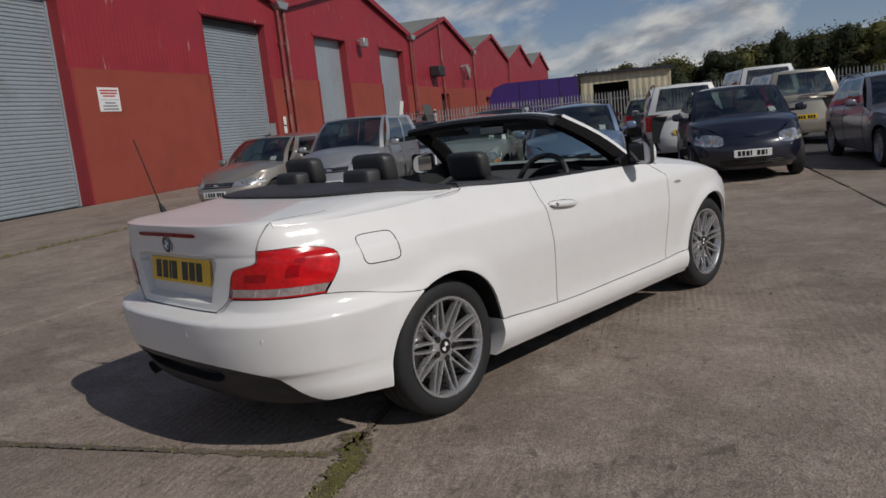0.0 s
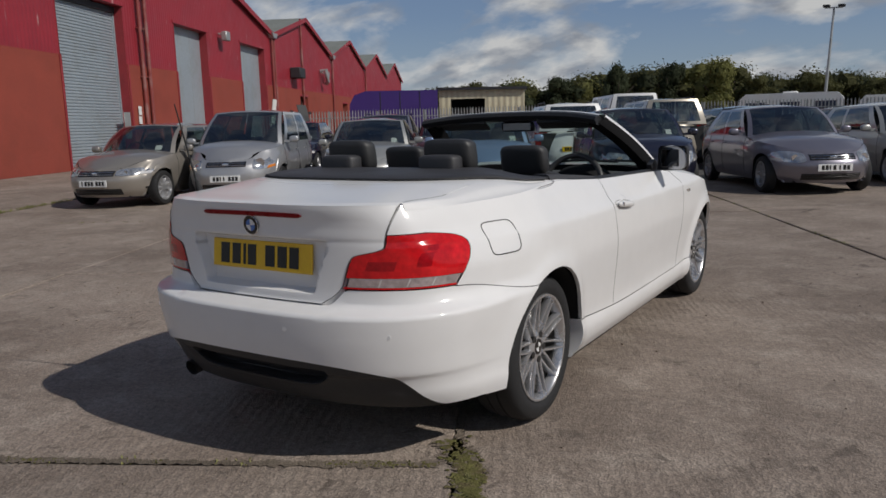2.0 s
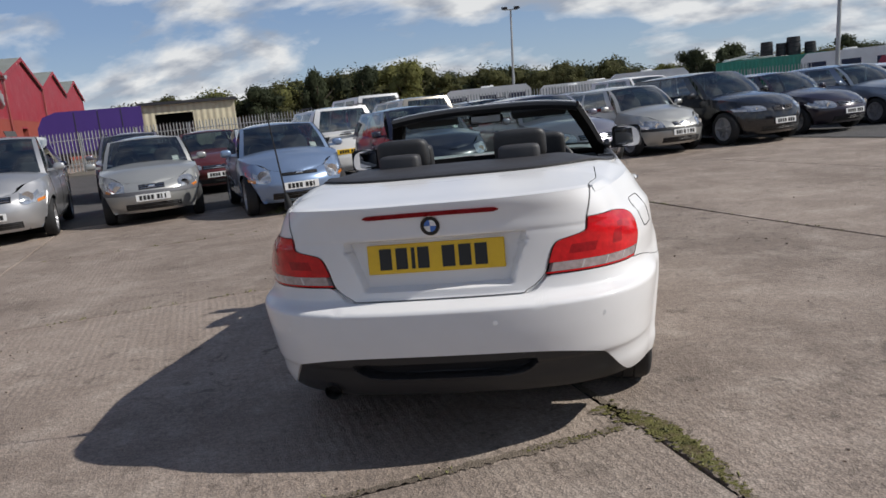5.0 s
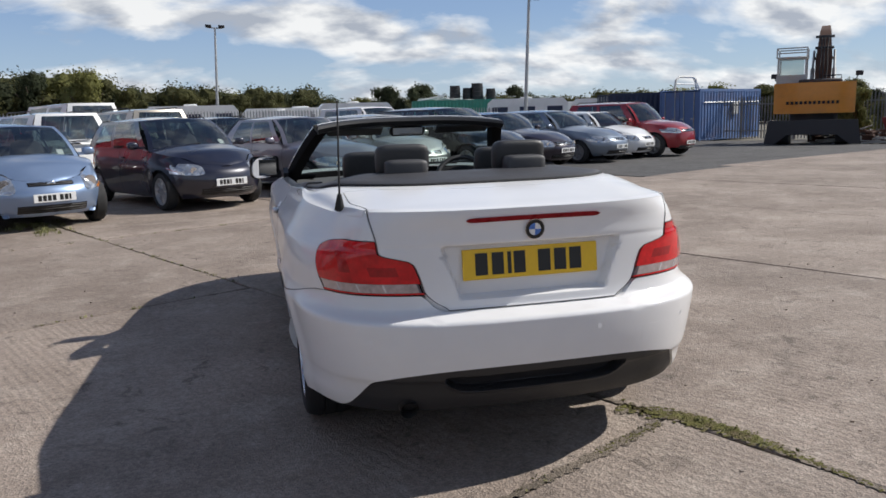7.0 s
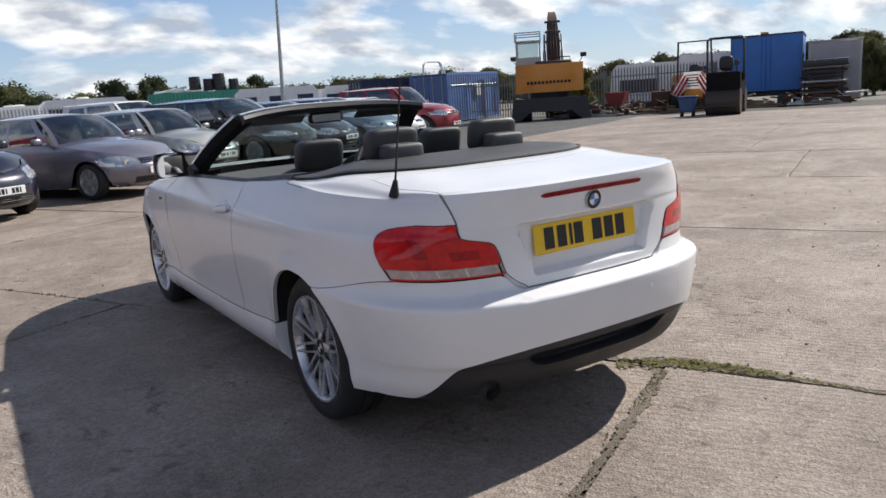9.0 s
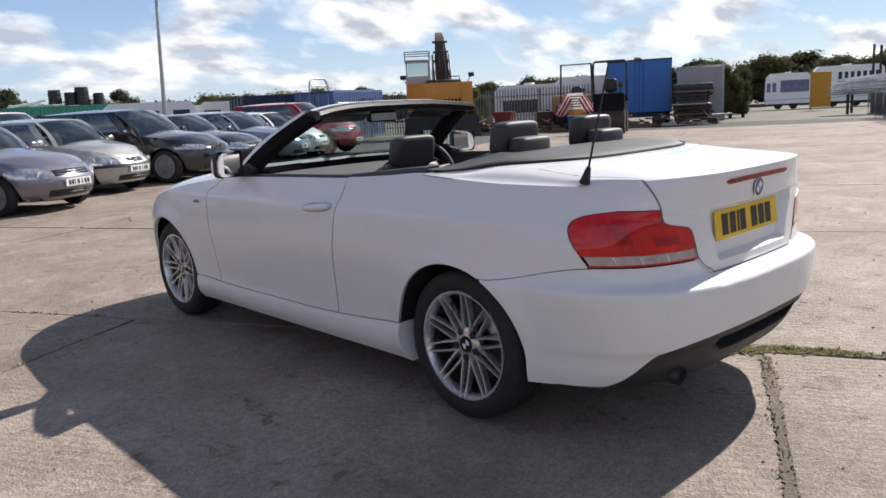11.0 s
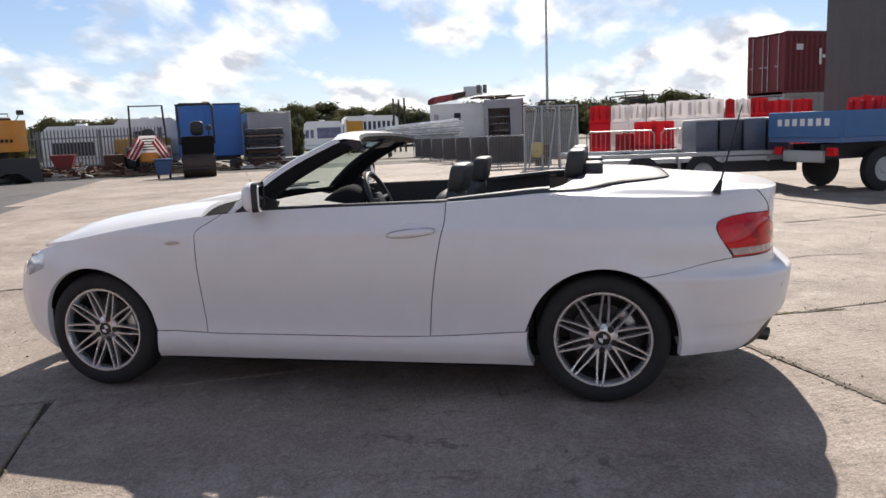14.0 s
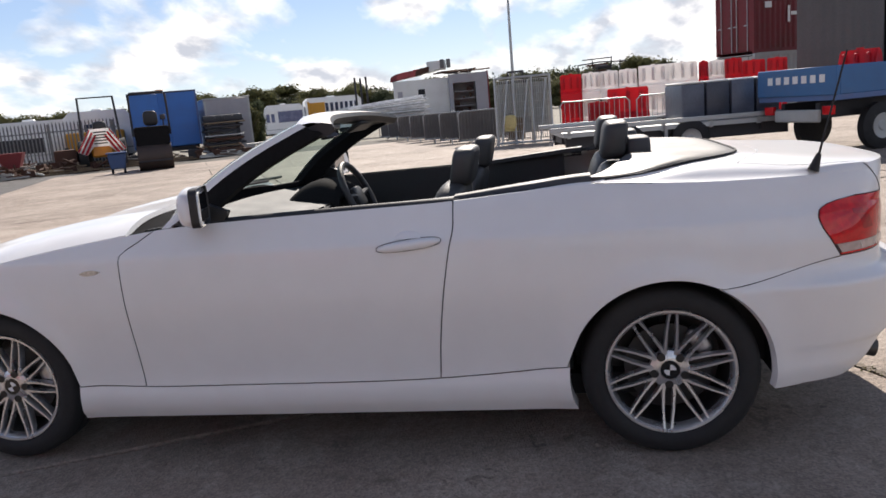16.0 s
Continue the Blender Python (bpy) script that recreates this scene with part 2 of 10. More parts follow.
def box(bm, x0, x1, y0, y1, z0, z1, bevel=0.0, m=None, segments=1):
    r = bmesh.ops.create_cube(bm, size=1)
    vs = r["verts"]
    for v in vs:
        v.co = Vector(((x0 + x1) / 2 + v.co.x * (x1 - x0), (y0 + y1) / 2 + v.co.y * (y1 - y0), (z0 + z1) / 2 + v.co.z * (z1 - z0)))
    if bevel:
        es = list({e for v in vs for e in v.link_edges})
        r = bmesh.ops.bevel(bm, geom=es, offset=bevel, segments=segments, profile=0.5, affect="EDGES")
        vs = list({v for f in r["faces"] for v in f.verts} | {v for v in vs if v.is_valid})
    if m is not None:
        bmesh.ops.transform(bm, matrix=m, verts=vs)
    return vs


def cyl(bm, a, b, r0, r1=None, n=12, caps=True):
    """A round bar from a to b."""
    a, b = Vector(a), Vector(b)
    r1 = r0 if r1 is None else r1
    q = (b - a).to_track_quat("Z", "Y").to_matrix()
    rings = []
    for p, r in ((a, r0), (b, r1)):
        rings.append([bm.verts.new(p + q @ Vector((r * math.cos(2 * math.pi * i / n), r * math.sin(2 * math.pi * i / n), 0))) for i in range(n)])
    for i in range(n):
        bm.faces.new((rings[0][i], rings[0][(i + 1) % n], rings[1][(i + 1) % n], rings[1][i]))
    if caps:
        bm.faces.new(rings[0][::-1]); bm.faces.new(rings[1])
    return rings


def tube(bm, pts, r, n=8, closed=False):
    """A round bar along a bent line."""
    pts = [Vector(p) for p in pts]
    rings, k = [], len(pts)
    for i, p in enumerate(pts):
        d = pts[(i + 1) % k] - pts[i - 1] if closed else pts[min(i + 1, k - 1)] - pts[max(i - 1, 0)]
        q = d.to_track_quat("Z", "Y").to_matrix()
        rings.append([bm.verts.new(p + q @ Vector((r * math.cos(2 * math.pi * j / n), r * math.sin(2 * math.pi * j / n), 0))) for j in range(n)])
    for i in range(k if closed else k - 1):
        a, b = rings[i], rings[(i + 1) % k]
        for j in range(n):
            bm.faces.new((a[j], a[(j + 1) % n], b[(j + 1) % n], b[j]))
    if not closed:
        bm.faces.new(rings[0][::-1]); bm.faces.new(rings[-1])


def lathe(bm, profile, n=40, axis="X", close=False):
    """Turns (radius, offset) pairs round an axis."""
    rings = []
    for r, o in profile:
        ring = []
        for i in range(n):
            c, s = r * math.cos(2 * math.pi * i / n), r * math.sin(2 * math.pi * i / n)
            ring.append(bm.verts.new((o, c, s) if axis == "X" else (c, s, o)))
        rings.append(ring)
    pairs = list(zip(rings, rings[1:])) + ([(rings[-1], rings[0])] if close else [])
    for a, b in pairs:
        for i in range(n):
            bm.faces.new((a[i], a[(i + 1) % n], b[(i + 1) % n], b[i]))
    return rings


def grid(bm, fn, na, nb, a0=0.0, a1=1.0, b0=0.0, b1=1.0):
    rows = [[bm.verts.new(fn(a0 + (a1 - a0) * i / na, b0 + (b1 - b0) * j / nb)) for j in range(nb + 1)] for i in range(na + 1)]
    for i in range(na):
        for j in range(nb):
            bm.faces.new((rows[i][j], rows[i + 1][j], rows[i + 1][j + 1], rows[i][j + 1]))
    return rows


def sheet(bm, fn, na, nb, thick=0.012, inward=None):
    """A curved panel with a flange turned in along its edges. inward(p) points to the hidden side."""
    rows = grid(bm, fn, na, nb)
    bmesh.ops.remove_doubles(bm, verts=bm.verts, dist=1e-6)
    bm.normal_update()
    edges = [e for e in bm.edges if len(e.link_faces) == 1]
    r = bmesh.ops.extrude_edge_only(bm, edges=edges)
    for v in [g for g in r["geom"] if isinstance(g, bmesh.types.BMVert)]:
        v.co += inward(v.co) * thick


def prism(bm, outline, y0, y1, axis="Y"):
    """A flat outline drawn out along an axis."""
    def put(p, q, o):
        return (p, o, q) if axis == "Y" else ((o, p, q) if axis == "X" else (p, q, o))
    a = [bm.verts.new(put(p, q, y0)) for p, q in outline]
    b = [bm.verts.new(put(p, q, y1)) for p, q in outline]
    n = len(a)
    bm.faces.new(a); bm.faces.new(b[::-1])
    for i in range(n):
        bm.faces.new((a[i], b[i], b[(i + 1) % n], a[(i + 1) % n]))


def curve(pts):
    """A smooth function through (x, y) pairs, with no overshoot."""
    xs, ys = [p[0] for p in pts], [p[1] for p in pts]
    d = [(ys[i + 1] - ys[i]) / (xs[i + 1] - xs[i]) for i in range(len(xs) - 1)]
    t = [d[0]] + [0.0 if d[i - 1] * d[i] <= 0 else 2 * d[i - 1] * d[i] / (d[i - 1] + d[i]) for i in range(1, len(d))] + [d[-1]]

    def f(x):
        if x <= xs[0]:
            return ys[0]
        if x >= xs[-1]:
            return ys[-1]
        i = 0
        while x > xs[i + 1]:
            i += 1
        h = xs[i + 1] - xs[i]
        s = (x - xs[i]) / h
        return ((1 + 2 * s) * (1 - s) ** 2 * ys[i] + s * (1 - s) ** 2 * h * t[i] + s * s * (3 - 2 * s) * ys[i + 1] + s * s * (s - 1) * h * t[i + 1])
    return f


def lerp(a, b, s):
    return a + (b - a) * s


def step(a, b, x):
    s = min(1, max(0, (x - a) / (b - a)))
    return s * s * (3 - 2 * s)


def plate_bars(w, gap_at=4, seed=1):
    """The ends of seven plain bars across a number plate."""
    r = random.Random(seed)
    out, x = [], -w * 0.40
    for k in range(7):
        if k == gap_at:
            x += w * 0.06
        bw = w * (0.045 if r.random() < 0.15 else 0.085)
        out.append((x, x + bw))
        x += w * 0.112
    return out


# ---- the white convertible: x to its right, y ahead, rear axle at y = 0 ----
HUB_Z, ARCH_R, AXLE = 0.310, 0.356, 2.66
half_width = curve([(0.17, 0.784), (0.24, 0.812), (0.31, 0.823), (0.34, 0.8215), (0.45, 0.832), (0.58, 0.851), (0.68, 0.861), (0.76, 0.859), (0.82, 0.854),
                    (0.845, 0.849), (0.862, 0.838), (0.90, 0.814), (0.95, 0.786), (1.02, 0.735), (1.06, 0.70)])
rear_end = curve([(0.17, -0.70), (0.25, -0.81), (0.30, -0.848), (0.375, -0.888), (0.392, -0.905), (0.43, -0.916), (0.53, -0.932), (0.600, -0.936), (0.613, -0.928), (0.630, -0.868), (0.645, -0.848),
                  (0.70, -0.842), (0.862, -0.838), (0.876, -0.842), (0.93, -0.850), (0.985, -0.846), (1.06, -0.846)])
front_end = curve([(0.15, 3.28), (0.22, 3.36), (0.34, 3.42), (0.46, 3.435), (0.60, 3.40), (0.70, 3.33), (0.78, 3.22), (0.90, 3.1)])
edge_z = curve([(-0.87, 0.962), (-0.70, 0.966), (-0.5, 0.970), (-0.2, 0.978), (0.0, 0.988), (0.25, 1.000), (0.5, 0.988), (0.77, 0.972), (1.2, 0.962), (1.65, 0.950), (1.85, 0.940), (2.03, 0.922),
                (2.4, 0.872), (2.8, 0.800), (3.1, 0.730), (3.25, 0.680), (3.43, 0.60)])
mid_z = curve([(-0.87, 0.990), (-0.82, 0.997), (-0.7, 1.006), (-0.5, 1.024), (-0.25, 1.045), (0.1, 1.058), (0.4, 1.05), (1.9, 0.998), (2.05, 0.982), (2.4, 0.942),
               (2.8, 0.874), (3.1, 0.788), (3.25, 0.735), (3.36, 0.665), (3.43, 0.60)])
Y_REAR, Y_FRONT = 0.35, 2.0
NF, MF = 5.2, 2.8


def tail_powers(z):
    """How square the tail is in plan: rounder at the bumper, squarer at the boot."""
    k = step(0.66, 0.88, z)
    return lerp(5.0, 5.5, k), lerp(3.0, 3.15, k)



def flare(y, z):
    out = 0.0
    for yh in (0.0, AXLE):
        r = math.hypot(y - yh, z - HUB_Z)
        out += 0.016 * math.exp(-((r - ARCH_R) / 0.055) ** 2)
    return out if z > 0.2 else out * 0.5


def tuck(y, z):
    """The body above the rear bumper draws in towards the tail lamps."""
    c = 0.046 * step(0.60, 0.68, z) + 0.042 * step(0.74, 0.90, z)
    return 1 - c * step(0.0, -0.52, y) * step(-0.83, -0.58, y)


def side_x(y, z):
    w = half_width(z) * (1 - 0.010 * ((y - 1.2) / 1.6) ** 2 * step(-0.3, 0.4, y)) + flare(y, z)
    if y < Y_REAR:
        f = (Y_REAR - y) / (Y_REAR - rear_end(z))
        nr, mr = tail_powers(z)
        return w * tuck(y, z) * max(0.0, 1 - min(1, f) ** nr) ** (1 / mr)
    if y > Y_FRONT:
        f = (y - Y_FRONT) / (front_end(z) - Y_FRONT)
        return w * max(0.0, 1 - min(1, f) ** NF) ** (1 / MF)
    return w


def rear_y(x, z):
    y = -0.8
    nr, mr = tail_powers(z)
    for _ in range(6):
        f = max(0.0, 1 - min(1.0, abs(x) / (half_width(z) * tuck(y, z))) ** mr) ** (1 / nr)
        y = Y_REAR - f * (Y_REAR - rear_end(z))
    return y


def front_y(x, z):
    f = max(0.0, 1 - min(1.0, abs(x) / half_width(z)) ** MF) ** (1 / NF)
    return Y_FRONT + f * (front_end(z) - Y_FRONT)


def rear_turn(y, z):
    """The angle round the tail at which the skin stands at y."""
    f = min(1.0, max(0.0, (Y_REAR - y) / (Y_REAR - rear_end(z))))
    return math.asin(min(1.0, f ** (tail_powers(z)[0] / 2)))


def rear_turn_x(x, z):
    return math.acos(min(1.0, max(0.0, abs(x) / (half_width(z) * tuck(rear_y(x, z), z))) ** (tail_powers(z)[1] / 2)))


def rear_point(t, z):
    nr, mr = tail_powers(z)
    y = Y_REAR - (Y_REAR - rear_end(z)) * math.sin(t) ** (2 / nr)
    x = half_width(z) * tuck(y, z) * max(0.0, math.cos(t)) ** (2 / mr)
    if y > -0.75:
        x += flare(y, z) * step(-0.75, -0.45, y)
    return Vector((x, y, z))


def top_z(x, y):
    e, c = edge_z(y), mid_z(y)
    xe = max(0.05, side_x(y, e), 0.69 * step(-0.25, -0.42, y))
    return c - (c - e) * min(1.0, abs(x) / xe) ** lerp(7, 8, step(-0.45, -0.80, y))


def deck_z(x, y):
    """The roof lid and the deck come down to the belt line at their front corners."""
    t = top_z(x, y)
    return lerp(t, min(t, edge_z(y) + 0.006), 0.9 * step(0.45, 0.72, abs(x)) * step(-0.12, 0.20, y))


def into(p):
    """Towards the middle of the car."""
    return (Vector((0, lerp(p.y, 1.2, 0.25), 0.55)) - p).normalized()


def arch_low(y, base):
    for yh in (0.0, AXLE):
        d = abs(y - yh)
        if d < ARCH_R:
            return max(base, HUB_Z + math.sqrt(ARCH_R ** 2 - d * d))
    return base


lamp_inner = curve([(0.60, 0.31), (0.64, 0.325), (0.665, 0.365), (0.70, 0.400), (0.76, 0.420), (0.800, 0.436), (0.814, 0.450), (0.824, 0.490), (0.834, 0.535), (0.846, 0.556), (0.888, 0.562), (0.92, 0.570), (0.965, 0.579), (1.0, 0.582)])
lamp_outer = curve([(0.70, -0.583), (0.76, -0.545), (0.80, -0.520), (0.835, -0.509), (0.855, -0.515), (0.870, -0.540), (0.881, -0.590), (0.888, -0.655)])
LAMP_LOW, LAMP_TOP, G = 0.698, 0.888, 0.0024


def both(name, build, mat, parent, label=""):
    """A panel on the right side and its mirror image on the left."""
    made = []
    for s in (1, -1):
        bm = bmesh.new()
        build(bm)
        if s < 0:
            for v in bm.verts:
                v.co.x = -v.co.x
            bmesh.ops.reverse_faces(bm, faces=bm.faces)
        made.append(part(name, bm, mat, parent, label))
    return made


M_GAP_LIGHT = material("shadow_gap", (0.10, 0.10, 0.10), 0.7)
hero = thing("convertible_car", pose(0, 0, 0), "white two-door convertible car with its roof folded down", "car")

# door
door_rear = curve([(0.31, 0.830), (0.45, 0.817), (0.65, 0.786), (0.80, 0.757), (0.90, 0.737), (0.97, 0.737)])


door_front = curve([(0.31, 2.022), (0.60, 2.030), (0.845, 2.036), (0.865, 2.020), (0.90, 1.960), (0.955, 1.873)])


def sill_top(y):
    """The seam over the side sill: level under the door, rising towards both wheels."""
    return 0.3145 + 0.040 * (max(0.0, 1.15 - y) / 0.80) ** 2 + 0.012 * step(1.9, 2.32, y)


def build_door(bm):
    def fn(a, b):
        z = 0.318 + b * 0.65
        for _ in range(3):
            yf = door_front(z) - G
            y = lerp(door_rear(z) + G, yf, a)
            z = lerp(sill_top(y) + 0.003, edge_z(y), b)
        return Vector((side_x(y, z), y, z))
    sheet(bm, fn, 40, 44, 0.03, into)


doors = both("door", build_door, M_WHITE, hero)


def build_quarter(bm):
    def fn(a, b):
        y = lerp(-0.60, 0.84, a)
        z = 0.7
        for _ in range(4):
            lo = lerp(-0.180, 0.5, 0)
            back = lamp_outer(z) + 0.004 if z < LAMP_TOP else lamp_outer(LAMP_TOP)
            y = lerp(back, door_rear(z) - G, a)
            seam = lerp(0.6262, 0.6930, step(-0.17, -0.60, y)) + 0.0012 if y < -0.17 else sill_top(y) + 0.003
            z = lerp(arch_low(y, seam), edge_z(y), b)
        return Vector((side_x(y, z), y, z))
    sheet(bm, fn, 64, 44, 0.02, into)


quarters = both("rear_wing", build_quarter, M_WHITE, hero)


def deck_half(y):
    """Half the width between the two wing shoulders."""
    return lerp(0.580, 0.615, step(-0.70, -0.48, y)) + 0.120 * step(-0.28, 0.22, y)


def build_shoulder(bm):
    # the roll from the rear wing over to the boot lid and the dark roof lid
    def fn(a, b):
        y = lerp(-0.698, 0.735, a)
        e = edge_z(y)
        xo = side_x(y, e)
        xi = min(xo - 0.002, deck_half(y))
        x = lerp(xo, xi, b)
        return Vector((x, y, lerp(e, deck_z(x, y), lerp(1.0, 0.35, step(0.24, 0.50, y)) * min(1.0, b * 2) ** 0.7)))
    sheet(bm, fn, 50, 8, 0.02, lambda p: Vector((0, 0, -1)))


both("wing_shoulder", build_shoulder, M_WHITE, hero)


def build_corner(bm):
    # the small panel over the tail lamp, between the wing and the boot lid
    def fn(a, b):
        z = lerp(LAMP_TOP + 0.003, 0.93, b)
        for _ in range(3):
            t = lerp(rear_turn_x(lamp_inner(z) + 0.003, z), rear_turn(-0.6545, z), a)
            p = rear_point(t, z)
            z = lerp(LAMP_TOP + 0.003, lerp(top_z(p.x, max(p.y, -0.72)) - 0.001, edge_z(p.y), a ** 1.5), b)
        return rear_point(t, z)
    sheet(bm, fn, 16, 10, 0.02, into)


both("lamp_surround", build_corner, M_WHITE, hero)


def build_fender(bm):
    def fn(a, b):
        z = 0.6
        for _ in range(3):
            y = lerp(door_front(z) + G, 3.06, a)
            z = lerp(arch_low(y, sill_top(y) + 0.003), edge_z(y), b)
        return Vector((side_x(y, z), y, z))
    sheet(bm, fn, 56, 26, 0.02, into)


both("front_wing", build_fender, M_WHITE, hero)


def build_sill(bm):
    def fn(a, b):
        y = 1.3
        for _ in range(3):
            z = lerp(0.176, sill_top(y) - 0.0005, b)
            cut = math.sqrt(max(0.0, ARCH_R ** 2 - (z - HUB_Z) ** 2))
            y = lerp(cut, AXLE - cut, a)
        return Vector((side_x(y, z) + 0.010 * math.sin(math.pi * b), y, z))
    sheet(bm, fn, 60, 10, 0.10, lambda p: Vector((-1, 0, 0)))


both("side_sill", build_sill, M_WHITE, hero)


# rear bumper, in one piece round the tail
def bumper_top(x):
    x = abs(x)
    return lerp(0.634, LAMP_LOW - 0.006, step(0.345, 0.425, x)) if x < 0.66 else LAMP_LOW - 0.006


def bumper_low(x, y):
    x = abs(x)
    if y > -0.45:
        return 0.246
    return lerp(0.437 - 0.060 * (x / 0.62) ** 4 if x < 0.62 else 0.377, 0.250, step(0.585, 0.700, x))


def build_bumper(bm):
    n = 190

    def fn(a, b):
        s = 1 if a >= 0.5 else -1
        k = abs(a - 0.5) * 2
        z = lerp(0.3, 0.65, b)
        for _ in range(5):
            ys = -math.sqrt(max(0, ARCH_R ** 2 - (z - HUB_Z) ** 2)) if z < 0.63 else -0.18
            ts = rear_turn(min(ys, -0.175), z)
            t = lerp(math.pi / 2, ts, k)
            p = rear_point(t, z)
            top = lerp(bumper_top(p.x), 0.625, step(-0.60, -0.17, p.y)) if p.y > -0.60 else bumper_top(p.x)
            z = lerp(bumper_low(p.x, p.y), top, b ** 0.85)
        p = rear_point(t, z)
        return Vector((s * p.x, p.y, z))
    sheet(bm, fn, n, 64, 0.03, into)


bm = bmesh.new()
build_bumper(bm)
bumper = part("rear_bumper", bm, M_WHITE, hero)

# dark lower insert with its rounded slot
bm = bmesh.new()


def diffuser(a, b):
    x = lerp(-0.694, 0.694, a)
    hi = bumper_low(x, -0.9) - 0.004
    z = lerp(min(0.246, hi - 0.003), hi, b)
    y = rear_y(x, z)
    low = 0.331 + 0.046 * min(1.0, abs(x) / 0.345) ** 9
    slot = step(0.350, 0.335, abs(x)) * step(low, low + 0.010, z) * step(0.402, 0.396, z)
    lip = 0.007 * math.exp(-((z - low + 0.004) / 0.005) ** 2) * step(0.37, 0.33, abs(x))
    return Vector((x, y + 0.012 + 0.055 * slot - lip, z))


sheet(bm, diffuser, 150, 56, 0.10, lambda p: Vector((0, 1, 0)))
insert = part("bumper_insert", bm, material("grey_bumper_plastic", (0.024, 0.024, 0.026), 0.5, var=0.12, bump=0.06, bump_scale=300), hero, "dark grey plastic lower bumper insert")
bm = bmesh.new()
box(bm, -0.60, 0.60, -0.50, 0.30, 0.655, 0.675)
part("boot_floor", bm, M_BLACK_TRIM, hero)
for x in (-0.60, 0.585):
    bm = bmesh.new()
    box(bm, x, x + 0.015, -0.42, 0.33, 0.28, 0.86)
    part("wheel_house", bm, M_BLACK_TRIM, hero)
bm = bmesh.new()
box(bm, -0.56, 0.56, -0.72, -0.38, 0.245, 0.268, 0.010)
part("under_tray", bm, M_BLACK_TRIM, hero)

# parking sensors, towing-eye cover, exhaust
for x, z in ((-0.60, 0.545), (-0.215, 0.555), (0.215, 0.555), (0.60, 0.545)):
    bm = bmesh.new()
    y = rear_y(x, z)
    d = Vector((x * 0.55, -1, 0)).normalized()
    cyl(bm, Vector((x, y, z)) - d * 0.004, Vector((x, y, z)) + d * 0.0010, 0.0092, n=18)
    part("parking_sensor", bm, M_WHITE, bumper)
bm = bmesh.new()
for k, (x0, x1) in enumerate(((0.40, 0.475),)):
    sheet(bm, lambda a, b: Vector((lerp(x0, x1, a), rear_y(lerp(x0, x1, a), lerp(0.475, 0.535, b)) - 0.0003, lerp(0.475, 0.535, b))), 6, 4, 0.006, into)
part("towing_eye_cover", bm, M_WHITE, bumper)
bm = bmesh.new()
for r in (0.034, 0.030):
    cyl(bm, (-0.47, -0.55, 0.278), (-0.47, -0.77, 0.272), r, n=24, caps=False)
    cyl(bm, (-0.47, -0.77, 0.272), (-0.47, -0.795, 0.266), r, r, n=24, caps=False)
part("exhaust_pipe", bm, M_EXHAUST, hero, "dull steel exhaust tail pipe")


# boot lid
def plate_hollow(x, z):
    half = lerp(0.280, 0.338, step(0.665, 0.865, z))
    return 0.040 * step(half + 0.006, half - 0.016, abs(x)) * step(0.668, 0.684, z) * step(0.868, 0.856, z)


def boot_edge(z):
    return lamp_inner(z) - 0.004


def boot_back(x, z):
    lip = (0.011 * step(0.93, 0.985, z) - 0.006 * math.exp(-((z - 0.915) / 0.03) ** 2)) * max(0.0, 1 - (abs(x) / 0.6) ** 6)
    return rear_y(x, min(z, 0.99)) + plate_hollow(x, z) - lip


def boot_top(x):
    return top_z(x, -0.80) - 0.006 * max(0.0, 1 - (x / 0.60) ** 4)


def boot_front(x):
    """The y of the front edge of the boot lid."""
    return -0.445 + 0.17 * min(1, abs(x) / 0.611) ** 2.5


def build_boot(bm):
    def fn(a, b):
        if b < 0.6:
            z = 0.8
            for _ in range(3):
                x = lerp(-1, 1, a) * boot_edge(z)
                z = lerp(0.640, boot_top(x), b / 0.6)
            return Vector((x, boot_back(x, z), z))
        k = (b - 0.6) / 0.4
        t = lerp(-1, 1, a)
        xs = t * boot_edge(0.965)
        y0, z0 = boot_back(xs, boot_top(xs)), boot_top(xs)
        y = lerp(y0, -0.4, k)
        for _ in range(4):
            x = lerp(xs, t * (deck_half(y) - 0.004), min(1.0, k * 6))
            y = lerp(y0, boot_front(x), k)
        return Vector((x, y, lerp(z0, top_z(x, max(y, -0.868)), min(1.0, k / 0.07))))
    sheet(bm, fn, 110, 120, 0.025, lambda p: Vector((0, 0.6, -0.8)))


bm = bmesh.new()
build_boot(bm)
boot = part("boot_lid", bm, M_WHITE, hero)

# white deck between boot lid and the dark roof lid
LID_BACK = -0.335


def lid_line(x):
    """The y of the rear edge of the dark lid."""
    return LID_BACK + 0.585 * min(1, abs(x) / 0.735) ** 5


bm = bmesh.new()


def deck(a, b):
    t, y = lerp(-1, 1, a), -0.2
    for _ in range(6):
        x = t * (deck_half(y) - 0.001)
        y0 = boot_front(x) + 0.005
        y = lerp(y0, max(lid_line(x) - 0.004, y0 + 0.004), b)
    return Vector((x, y, deck_z(x, y)))


sheet(bm, deck, 60, 8, 0.02, lambda p: Vector((0, 0, -1)))
part("rear_deck", bm, M_WHITE, hero)

